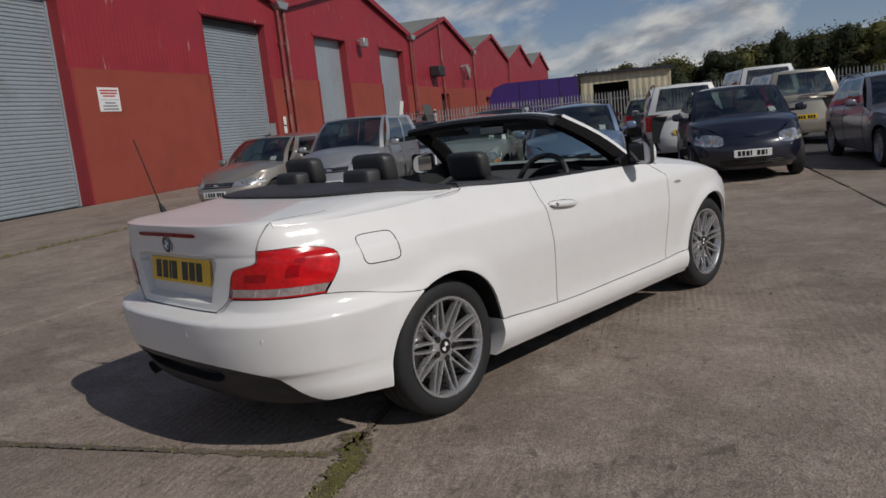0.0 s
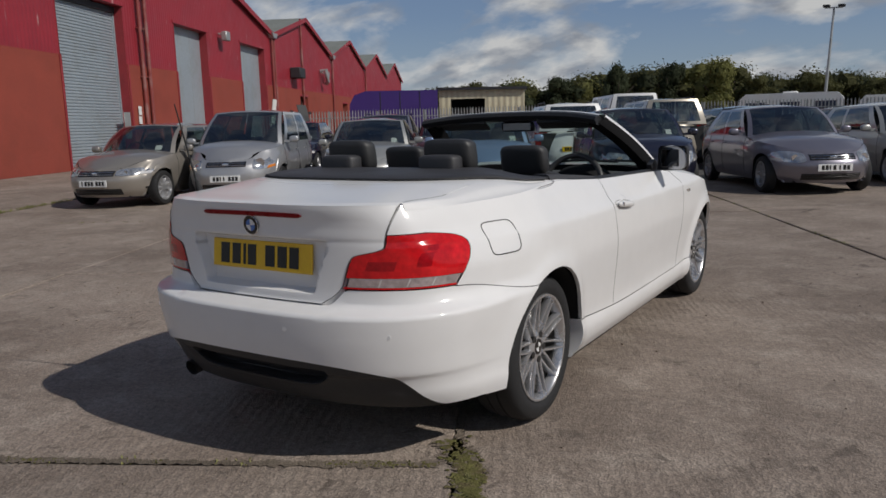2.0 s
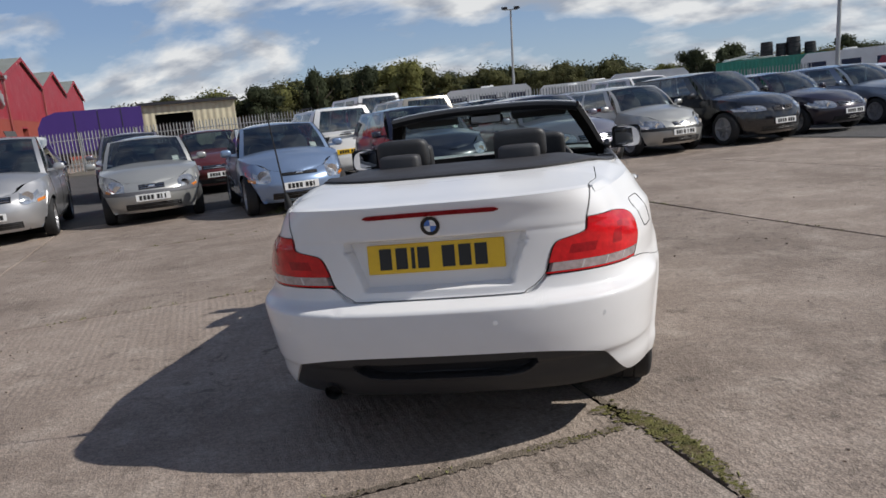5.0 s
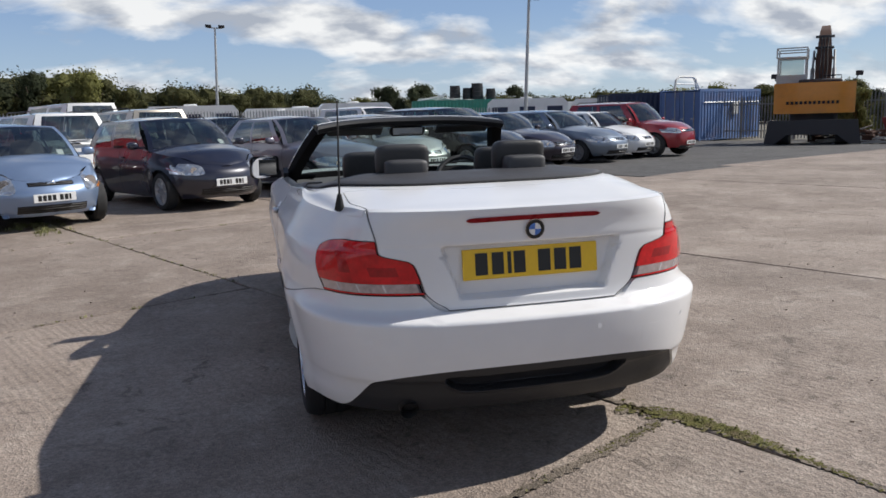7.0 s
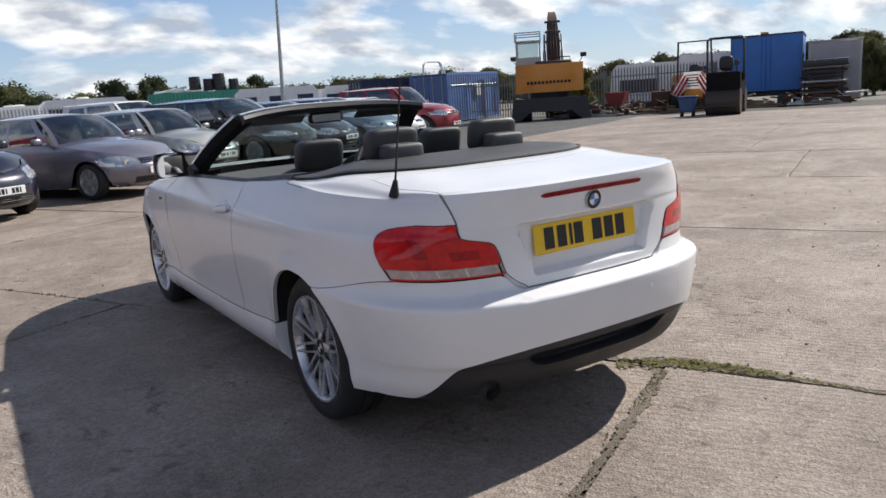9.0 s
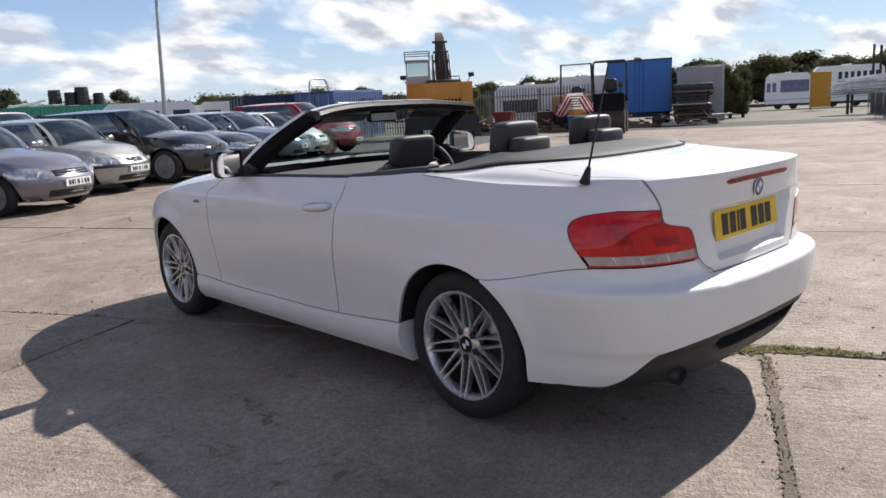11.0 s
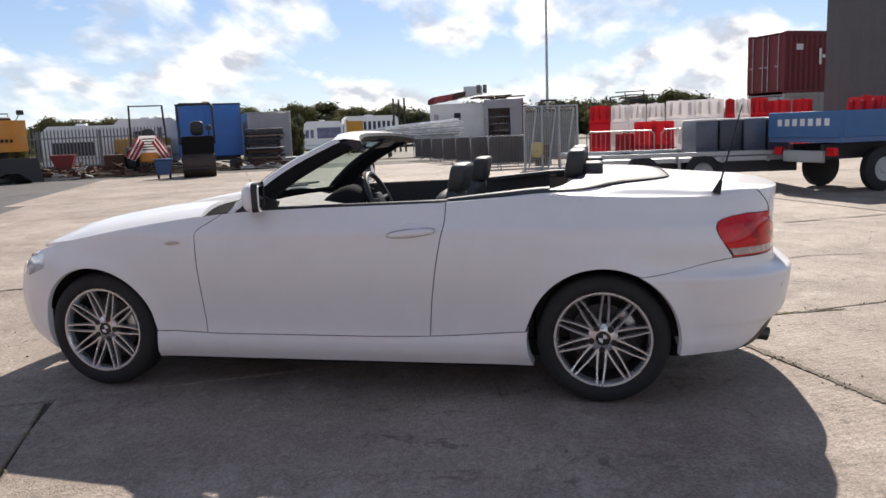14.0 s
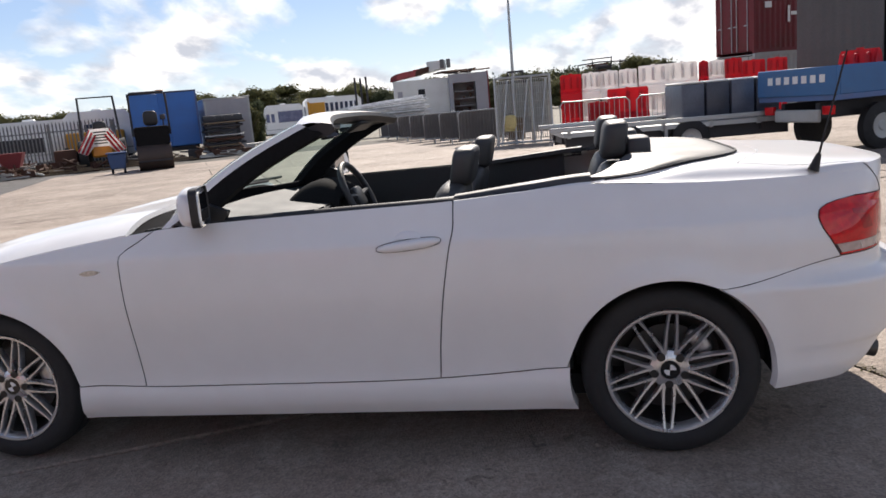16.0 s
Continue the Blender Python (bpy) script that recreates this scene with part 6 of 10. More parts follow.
        sheet(bm, tail, 8, 6, 0.02, lambda p: Vector((0, 1, 0)))
        part("tail_lamp", bm, M_RED_LENS, car, "red tail lamp")

    def dark(nm, x0, x1, z0, z1, mat, proud=0.004):
        bm = bmesh.new()
        front_patch(bm, x0, x1, z0, z1, proud, 14, 4)
        return part(nm, bm, mat, car)

    gw = {"wide": 0.40, "small": 0.24, "slot": 0.34, "kidney": 0.20, "none": 0.0}[grille]
    if grille == "kidney":
        for s in (-1, 1):
            g = dark("grille", s * 0.03, s * hw * gw * 1.25, nose_z - 0.16, nose_z - 0.02, M_GLOSS_BLACK)
            for k in range(6):
                bm = bmesh.new()
                x = s * lerp(0.04, hw * gw * 1.2, k / 5)
                box(bm, x - 0.004, x + 0.004, fy(x, nose_z - 0.1) - 0.01, fy(x, nose_z - 0.1) + 0.012, nose_z - 0.155, nose_z - 0.03)
                part("grille_bar", bm, M_CHROME, g)
    elif gw:
        gh = {"wide": 0.085, "small": 0.075, "slot": 0.045}[grille]
        g = dark("grille", -hw * gw, hw * gw, nose_z - 0.03 - gh, nose_z - 0.03, M_GLOSS_BLACK)
        for k in range(2):
            bm = bmesh.new()
            z = nose_z - 0.03 - gh * (0.3 + 0.4 * k)
            tube(bm, [(x, fy(x, z) + 0.006, z) for x in [lerp(-hw * gw * 0.95, hw * gw * 0.95, j / 8) for j in range(9)]], 0.006, 6)
            part("grille_bar", bm, M_CHROME if grille != "slot" else M_BLACK_TRIM, g)
        bm = bmesh.new()
        r = bmesh.ops.create_uvsphere(bm, u_segments=16, v_segments=8, radius=1)
        zz = nose_z - 0.03 - gh / 2
        for v in bm.verts:
            v.co = Vector((v.co.x * 0.055, fy(0, zz) + 0.008 + v.co.y * 0.012, zz + v.co.z * 0.032))
        part("badge", bm, M_CHROME, g)
    intake = dark("air_intake", -hw * 0.52, hw * 0.52, 0.235, 0.335, M_GLOSS_BLACK)
    for k in range(3):
        bm = bmesh.new()
        z = 0.255 + 0.03 * k
        tube(bm, [(x, fy(x, z) + 0.006, z) for x in [lerp(-hw * 0.5, hw * 0.5, j / 8) for j in range(9)]], 0.005, 5)
        part("intake_bar", bm, M_BLACK_TRIM, intake)
    if trim_strip:
        bm = bmesh.new()
        front_patch(bm, -hw * 0.97, hw * 0.97, 0.475, 0.535, 0.010, 30, 2)
        part("bumper_strip", bm, trim_strip, car)
    # number plates with plain bars
    for front in (True, False):
        y = fy(0, 0.44) + 0.012 if front else ry(0, 0.62) - 0.012
        bm = bmesh.new()
        box(bm, -0.26, 0.26, -0.006, 0.006, -0.055, 0.055, 0.003)
        p = part("number_plate", bm, M_PLATE_W if front else M_PLATE_Y, car, "white front number plate" if front else "yellow rear number plate")
        p.matrix_basis = pose(0, y, 0.43 if front else 0.62, 0, 0, 180 if front else 0)
        for bx0, bx1 in plate_bars(0.52, 4, seed):
            bm = bmesh.new()
            box(bm, bx0, bx1, -0.0075, -0.0055, -0.036, 0.036)
            part("plate_bar", bm, M_INK, p)
    # mirrors, handles, door gaps, wheels
    for s in (-1, 1):
        bm = bmesh.new()
        pad(bm, s * (hw + 0.10), c_y - 0.32, bz + 0.075, 0.085, 0.05, 0.06, 0.7)
        box(bm, s * (hw - 0.02) - 0.05, s * (hw - 0.02) + 0.05, c_y - 0.33, c_y - 0.28, bz + 0.02, bz + 0.06)
        mi = part("door_mirror", bm, paint_mat, car)
        bm = bmesh.new()
        box(bm, s * (hw + 0.10) - 0.07, s * (hw + 0.10) + 0.07, c_y - 0.375, c_y - 0.370, bz + 0.03, bz + 0.12, 0.001)
        part("mirror_face", bm, M_MIRROR, mi)
        gaps = [c_y - 0.12, c_y - 1.20] + ([max(c_y - 2.10, yra + 0.15)] if doors == 4 else [])
        for y in gaps:
            bm = bmesh.new()
            tube(bm, [(s * sx(y, z), y, z) for z in [lerp(max(low(y), 0.26), edge(y) - 0.01, k / 8) for k in range(9)]], 0.004, 4)
            part("door_gap", bm, M_INK, car)
        for y in gaps[1:]:
            bm = bmesh.new()
            tube(bm, [(s * (sx(y + d, bz - 0.12) + o), y + d, bz - 0.12) for d, o in ((0.06, 0.002), (0.09, 0.022), (0.19, 0.022), (0.22, 0.002))], 0.013, 6)
            part("door_handle", bm, paint_mat, car)
        k = wheel_r / 0.297
        for y in (yfa, yra):
            simple_wheel(car, pose(s * (hw - 0.115), y, wheel_r) @ pose(0, 0, 0, 0, 0, 0 if s > 0 else 180) @ Matrix.Diagonal((1, k, k, 1)), wheel)
        if rails:
            bm = bmesh.new()
            tube(bm, [(s * xr * 0.92, y, zt + d) for y, d in ((rf_y - 0.3, 0.0), (rf_y - 0.4, 0.06), (rr_y + 0.35, 0.06), (rr_y + 0.25, 0.0))], 0.014, 6)
            part("roof_rail", bm, M_BLACK_TRIM, car)
    if not boot:
        bm = bmesh.new()
        tube(bm, [(-0.3, gr_y - 0.02, bz + 0.03), (0.05, gr_y - 0.075, bz + 0.06), (0.3, gr_y - 0.06, bz + 0.07)], 0.008, 5)
        part("rear_wiper", bm, M_BLACK_TRIM, car)
    for k in (-0.2, 0.28):
        bm = bmesh.new()
        tube(bm, [wscreen(0.5 + k, 0.02) + Vector((0, 0.02, 0.02)), wscreen(0.5 + k * 0.4 - 0.12, 0.075) + Vector((0, 0.02, 0.02))], 0.009, 5)
        part("wiper", bm, M_BLACK_TRIM, car)
    # sale sticker behind the windscreen
    if seed % 2:
        bm = bmesh.new()
        grid(bm, lambda a, b: wscreen(0.14 + 0.07 * a, 0.08 + 0.13 * b) + Vector((0, -0.02, 0)), 2, 2)
        part("paper_sticker", bm, M_PLATE_W, car)
    return car


P_GOLD = paint("gold_metallic_paint", (0.33, 0.30, 0.265), 0.55, 0.38)
P_SILVER = paint("silver_metallic_paint", (0.46, 0.46, 0.47), 0.65, 0.36)
P_SILVER2 = paint("warm_silver_paint", (0.44, 0.44, 0.42), 0.6, 0.38)
P_BLUE = paint("pale_blue_metallic_paint", (0.22, 0.30, 0.45), 0.55, 0.34)
P_NAVY = paint("navy_paint", (0.012, 0.013, 0.028), 0.2, 0.30)
P_MAUVE = paint("mauve_grey_metallic_paint", (0.22, 0.21, 0.25), 0.6, 0.34)
P_BLACK = paint("black_paint", (0.010, 0.010, 0.012), 0.1, 0.25)
P_AUBERGINE = paint("aubergine_paint", (0.022, 0.015, 0.028), 0.3, 0.3)
P_STEELBLUE = paint("steel_blue_paint", (0.20, 0.24, 0.30), 0.6, 0.34)
P_RED = paint("dark_red_paint", (0.28, 0.012, 0.020), 0.3, 0.3)
P_BROWNRED = paint("maroon_paint", (0.10, 0.018, 0.018), 0.3, 0.35)
P_BEIGE = paint("beige_metallic_paint", (0.42, 0.38, 0.32), 0.5, 0.36)
P_VAN = paint("van_white_paint", (0.72, 0.72, 0.72), 0.0, 0.4)
HEAD = -149.5

parked_car("saloon_car", "gold metallic hatchback car parked by the red warehouse", P_GOLD, (-9.45, 4.75), -161, 4.05, 1.69, 1.41, 2.52, 0.80, 0.88, 0.66, 0.23, 0.08, 0.33, 0.43, trim_strip=None, grille="wide", lamp="slim", seed=1)
parked_car("people_carrier", "silver people carrier with a tall roof", P_SILVER, (-7.83, 6.12), HEAD, 4.04, 1.70, 1.62, 2.63, 0.80, 0.98, 0.74, 0.285, 0.09, 0.43, 0.475, grille="wide", lamp="tall", seed=2)
parked_car("hatchback_car", "silver small hatchback with grey bumper strip", P_SILVER2, (-6.07, 7.63), HEAD, 3.83, 1.63, 1.40, 2.45, 0.74, 0.89, 0.665, 0.22, 0.07, 0.39, 0.47, doors=4, grille="small", lamp="round", trim_strip=material("grey_strip", (0.10, 0.10, 0.11), 0.6), seed=3)
parked_car("small_car", "pale blue small rounded hatchback", P_BLUE, (-3.50, 7.42), HEAD, 3.62, 1.64, 1.40, 2.45, 0.62, 0.90, 0.66, 0.24, 0.08, 0.38, 0.47, doors=2, grille="slot", lamp="tall", seed=5)
parked_car("hatchback_car", "dark navy small hatchback car", P_NAVY, (-1.31, 8.83), HEAD, 3.92, 1.68, 1.45, 2.49, 0.76, 0.93, 0.70, 0.245, 0.08, 0.40, 0.47, doors=2, grille="none", lamp="wide", seed=7)
parked_car("saloon_car", "mauve grey metallic four-door saloon", P_MAUVE, (1.04, 10.17), HEAD, 4.40, 1.72, 1.42, 2.67, 0.78, 0.90, 0.66, 0.19, 0.05, 0.29, 0.39, boot=True, grille="wide", lamp="wide", wheel="alloy", seed=8)
parked_car("hatchback_car", "silver small hatchback with dark bumper strip", P_SILVER2, (2.74, 12.04), HEAD, 3.77, 1.64, 1.42, 2.47, 0.74, 0.90, 0.66, 0.235, 0.08, 0.39, 0.47, doors=2, grille="small", lamp="wide", trim_strip=M_BLACK_TRIM, seed=9)
parked_car("estate_car", "black estate car with a twin grille", P_BLACK, (4.78, 12.74), HEAD, 4.45, 1.80, 1.55, 2.76, 0.80, 0.98, 0.76, 0.22, 0.06, 0.42, 0.47, grille="kidney", lamp="slim", wheel="alloy", wheel_r=0.335, seed=10)
parked_car("saloon_car", "dark aubergine four-door saloon", P_AUBERGINE, (6.53, 14.10), HEAD, 4.39, 1.70, 1.40, 2.62, 0.80, 0.90, 0.67, 0.19, 0.05, 0.30, 0.40, boot=True, grille="wide", lamp="wide", wheel="alloy", seed=11)
parked_car("estate_car", "steel blue estate car", P_STEELBLUE, (8.75, 15.60), HEAD, 4.60, 1.80, 1.46, 2.75, 0.85, 0.93, 0.70, 0.20, 0.05, 0.40, 0.47, grille="small", lamp="wide", wheel="alloy", seed=12)
parked_car("hatchback_car", "white hatchback car in the front row", P_VAN, (10.35, 17.00), HEAD, 4.0, 1.70, 1.42, 2.5, 0.80, 0.91, 0.68, 0.23, 0.08, 0.39, 0.47, grille="small", lamp="wide", seed=13)
parked_car("off_roader", "dark red tall off-road car", P_RED, (12.05, 17.55), HEAD, 4.35, 1.78, 1.70, 2.65, 0.80, 1.05, 0.86, 0.22, 0.08, 0.43, 0.48, grille="wide", lamp="wide", wheel="alloy", wheel_r=0.36, ground_clear=0.28, rails=True, seed=14)
# second row
parked_car("estate_car", "dark grey estate car with roof rails", P_MAUVE, (-9.35, 12.55), HEAD, 4.5, 1.74, 1.56, 2.7, 0.8, 0.96, 0.72, 0.22, 0.06, 0.42, 0.47, grille="wide", lamp="wide", rails=True, seed=15)
parked_car("saloon_car", "maroon car behind the front row", P_BROWNRED, (-7.10, 12.20), HEAD, 4.1, 1.68, 1.42, 2.5, 0.8, 0.9, 0.67, 0.2, 0.06, 0.32, 0.42, boot=True, grille="wide", lamp="slim", seed=16)
parked_car("saloon_car", "dark blue saloon beside the palisade fence", P_NAVY, (-11.6, 11.4), HEAD, 4.3, 1.7, 1.42, 2.6, 0.8, 0.9, 0.68, 0.2, 0.06, 0.32, 0.42, boot=True, grille="wide", lamp="slim", seed=17)
AWAY = HEAD + 180


def tail_at(x, y, length):
    """The middle of the front bumper of a car that shows its tail at x, y."""
    return (x - length * math.sin(radians(AWAY)), y + length * math.cos(radians(AWAY)))


parked_car("people_carrier", "white people carrier seen from behind", P_VAN, tail_at(-4.35, 13.0, 4.1), AWAY, 4.1, 1.74, 1.64, 2.65, 0.8, 1.0, 0.76, 0.28, 0.09, 0.45, 0.485, grille="small", lamp="tall", rails=True, seed=18)
parked_car("off_roader", "beige off-road estate seen from behind", P_BEIGE, tail_at(-2.95, 16.0, 4.5), AWAY, 4.5, 1.8, 1.72, 2.7, 0.8, 1.05, 0.8, 0.22, 0.08, 0.45, 0.485, grille="wide", lamp="wide", rails=True, wheel_r=0.34, ground_clear=0.25, seed=20)
parked_car("saloon_car", "black saloon seen from behind", P_BLACK, tail_at(-9.3, 20.6, 4.3), AWAY, 4.3, 1.72, 1.45, 2.6, 0.8, 0.92, 0.68, 0.2, 0.06, 0.32, 0.42, boot=True, grille="wide", lamp="slim", seed=22)
parked_car("hatchback_car", "dark hatchback behind the front row", P_BLACK, (-0.6, 15.8), HEAD, 4.0, 1.7, 1.48, 2.5, 0.8, 0.93, 0.7, 0.24, 0.08, 0.4, 0.47, grille="small", lamp="wide", rails=True, seed=24)
parked_car("panel_van", "white panel van behind the parked cars", P_VAN, tail_at(-5.15, 19.8, 4.7), AWAY, 4.7, 1.9, 2.02, 2.9, 0.85, 1.15, 0.95, 0.33, 0.22, 0.47, 0.49, doors=2, grille="small", lamp="tall", wheel_r=0.33, seed=26)
parked_car("hatchback_car", "maroon hatchback behind the front row", P_BROWNRED, (2.0, 17.6), HEAD, 4.0, 1.7, 1.42, 2.5, 0.8, 0.9, 0.68, 0.23, 0.08, 0.39, 0.47, grille="small", lamp="wide", seed=28)
parked_car("hatchback_car", "white van-like car behind the front row", P_VAN, (3.9, 19.8), HEAD, 4.2, 1.75, 1.75, 2.6, 0.8, 1.0, 0.75, 0.26, 0.1, 0.45, 0.48, doors=2, grille="small", lamp="tall", seed=30)


# ---- red warehouse along one side of the yard: local x along its front, y inwards ----
def ribbed(name, base, tint, pitch=0.15, direction="X", rough=0.55, metal=0.0, amount=0.5, wear=(0.5, 0.45, 0.42), wear_amount=0.25, relief=0.6):
    """Profiled sheet metal with rust or worn streaks."""
    m = material(name, base, rough, metal, var=0.14, scale=0.8, fine=14, tint=tint, tint_amount=amount, tint_scale=0.7)
    n, l = m.node_tree.nodes, m.node_tree.links
    b = n["Principled BSDF"]
    tc = n.new("ShaderNodeTexCoord")
    w = n.new("ShaderNodeTexWave"); w.bands_direction = direction; w.inputs["Scale"].default_value = 0.314 / pitch
    l.new(tc.outputs["Object"], w.inputs["Vector"])
    bp = n.new("ShaderNodeBump"); bp.inputs["Strength"].default_value, bp.inputs["Distance"].default_value = relief, 0.03
    l.new(w.outputs["Fac"], bp.inputs["Height"]); l.new(bp.outputs[0], b.inputs["Normal"])
    # pale chips, drawn out downwards
    mp = n.new("ShaderNodeMapping"); mp.inputs["Scale"].default_value = (5.0, 5.0, 0.9); l.new(tc.outputs["Object"], mp.inputs[0])
    t = n.new("ShaderNodeTexNoise"); t.inputs["Scale"].default_value, t.inputs["Detail"].default_value = 1.0, 8.0; l.new(mp.outputs[0], t.inputs["Vector"])
    r = n.new("ShaderNodeMapRange"); r.inputs["From Min"].default_value, r.inputs["From Max"].default_value, r.inputs["To Max"].default_value = 0.645, 0.72, wear_amount
    l.new(t.outputs["Fac"], r.inputs["Value"])
    old = b.inputs["Base Color"].links[0].from_socket
    mx = n.new("ShaderNodeMix"); mx.data_type = "RGBA"; mx.inputs["B"].default_value = (*wear, 1)
    l.new(r.outputs[0], mx.inputs["Factor"]); l.new(old, mx.inputs["A"]); l.new(mx.outputs["Result"], b.inputs["Base Color"])
    return m


M_CRIMSON = ribbed("crimson_sheet", (0.30, 0.022, 0.035), (0.20, 0.015, 0.025), 0.20, wear=(0.58, 0.44, 0.42), wear_amount=0.75, relief=0.28)
M_BRICKRED = material("brick_red_painted_wall", (0.275, 0.052, 0.034), 0.8, var=0.14, scale=1.1, fine=25, tint=(0.20, 0.04, 0.025), tint_amount=0.6, tint_scale=0.5, bump=0.25, bump_scale=30)
M_SHUTTER = material("grey_blue_shutter", (0.36, 0.41, 0.45), 0.45, 0.3, var=0.10, scale=0.6, fine=10, tint=(0.25, 0.25, 0.24), tint_amount=0.4)
M_ROOFSHEET = ribbed("weathered_roof_sheet", (0.20, 0.215, 0.20), (0.13, 0.13, 0.11), 0.25, "X", 0.8)
# near-black colour stands in for the unlit depth of doorways and openings
M_DARKHOLE = material("dark_interior", (0.02, 0.02, 0.022), 0.9)
M_PIPE = material("red_painted_pipe", (0.24, 0.05, 0.045), 0.5, var=0.2, tint=(0.4, 0.33, 0.3), tint_amount=0.4)
M_GALV = material("galvanised_steel", (0.42, 0.43, 0.43), 0.5, 0.6, var=0.15, scale=3)
M_DARKSTEEL = material("dark_painted_steel", (0.035, 0.035, 0.04), 0.6, 0.2, var=0.2)
M_RUST = material("rusty_iron", (0.085, 0.042, 0.028), 0.85, 0.2, var=0.35, scale=5, tint=(0.06, 0.03, 0.02), tint_amount=0.6)
M_CREAM = ribbed("cream_sheet", (0.62, 0.56, 0.40), (0.5, 0.43, 0.3), 0.45, relief=1.0, wear_amount=0.1)
M_PURPLE = material("purple_tarpaulin", (0.045, 0.018, 0.16), 0.55, var=0.15, scale=1.2, bump=0.2, bump_scale=3)
M_OFFWHITE = material("off_white_panel", (0.68, 0.67, 0.64), 0.5, var=0.06, scale=1.0, tint=(0.5, 0.48, 0.42), tint_amount=0.3)

wh = thing("warehouse", pose(-19.226, 6.611, 0, 0, 0, 117), "long red industrial warehouse with a row of gables and roller shutters", "building")
VALLEYS = [-5.0, 12.37, 29.73, 46.06, 61.2, 75.3, 89.0]
Z_VALLEY, Z_APEX, BAND = 6.95, 8.9, 3.85
OPENINGS = [(-5.0 + 0.6, -0.35, 6.0), (6.5, 10.97, 6.0), (15.55, 19.27, 5.95), (24.03, 28.24, 5.95), (35.9, 38.0, 3.4), (50.0, 52.0, 3.2)]


def gable_z(s):
    for a, b in zip(VALLEYS, VALLEYS[1:]):
        if a <= s <= b:
            return lerp(Z_APEX, Z_VALLEY, abs(s - (a + b) / 2) / ((b - a) / 2))
    return Z_VALLEY


edges = sorted({v for v in VALLEYS} | {(a + b) / 2 for a, b in zip(VALLEYS, VALLEYS[1:])} | {o[0] for o in OPENINGS} | {o[1] for o in OPENINGS})
up = bmesh.new()
for a, b in zip(edges, edges[1:]):
    top = next((o[2] for o in OPENINGS if o[0] - 0.01 <= a and b <= o[1] + 0.01), 0.0)
    if top < BAND:
        down = bmesh.new()
        prism(down, [(a, top), (b, top), (b, BAND), (a, BAND)], -0.03, 0.55)
        part("lower_wall", down, M_BRICKRED, wh, "brick red painted lower wall", smooth=False)
    z0 = max(top, BAND)
    prism(up, [(a, z0), (b, z0), (b, gable_z(b)), (a, gable_z(a))], 0.0, 0.55)
part("upper_wall", up, M_CRIMSON, wh, "crimson profiled sheet upper wall with worn paint", smooth=False)
M_JAMB = material("crimson_painted_jamb", (0.27, 0.024, 0.032), 0.7, var=0.2, scale=1.5, fine=20, tint=(0.16, 0.02, 0.022), tint_amount=0.6, tint_scale=0.9, bump=0.2, bump_scale=40)
for o in OPENINGS[:4]:
    for s0, s1 in ((o[0] - 0.10, o[0] - 0.002), (o[1] + 0.002, o[1] + 0.10)):
        bm = bmesh.new()
        box(bm, s0, s1, -0.075, -0.034, 0.0, BAND - 0.004, 0.008)
        part("door_jamb", bm, M_JAMB, wh, "crimson painted door jamb")
    for s0, s1 in ((o[0] + 0.002, o[0] + 0.016), (o[1] - 0.016, o[1] - 0.002)):
        bm = bmesh.new()
        box(bm, s0, s1, -0.02, 0.36, 0.0, o[2] - 0.004)
        part("door_reveal", bm, M_JAMB, wh, "crimson painted door reveal")
bm = bmesh.new()
box(bm, -5.2, 89, 0.56, 0.6, 0, 6.9)
part("inner_wall", bm, M_DARKHOLE, wh)
for a, b in zip(VALLEYS, VALLEYS[1:]):
    for s0, s1, z0, z1 in ((a, (a + b) / 2, Z_VALLEY, Z_APEX), ((a + b) / 2, b, Z_APEX, Z_VALLEY)):
        bm = bmesh.new()
        prism(bm, [(s0, z0 + 0.03), (s1, z1 + 0.03), (s1, z1 + 0.12), (s0, z0 + 0.12)], -0.18, 30)
        part("roof_slope", bm, M_ROOFSHEET, wh, smooth=False)
    bm = bmesh.new()
    for s0, s1, z0, z1 in ((a, (a + b) / 2, Z_VALLEY, Z_APEX), ((a + b) / 2, b, Z_APEX, Z_VALLEY)):
        prism(bm, [(s0, z0 - 0.16), (s1, z1 - 0.16), (s1, z1 + 0.14), (s0, z0 + 0.14)], -0.24, -0.19)
    part("verge_board", bm, M_CRIMSON, wh, smooth=False)
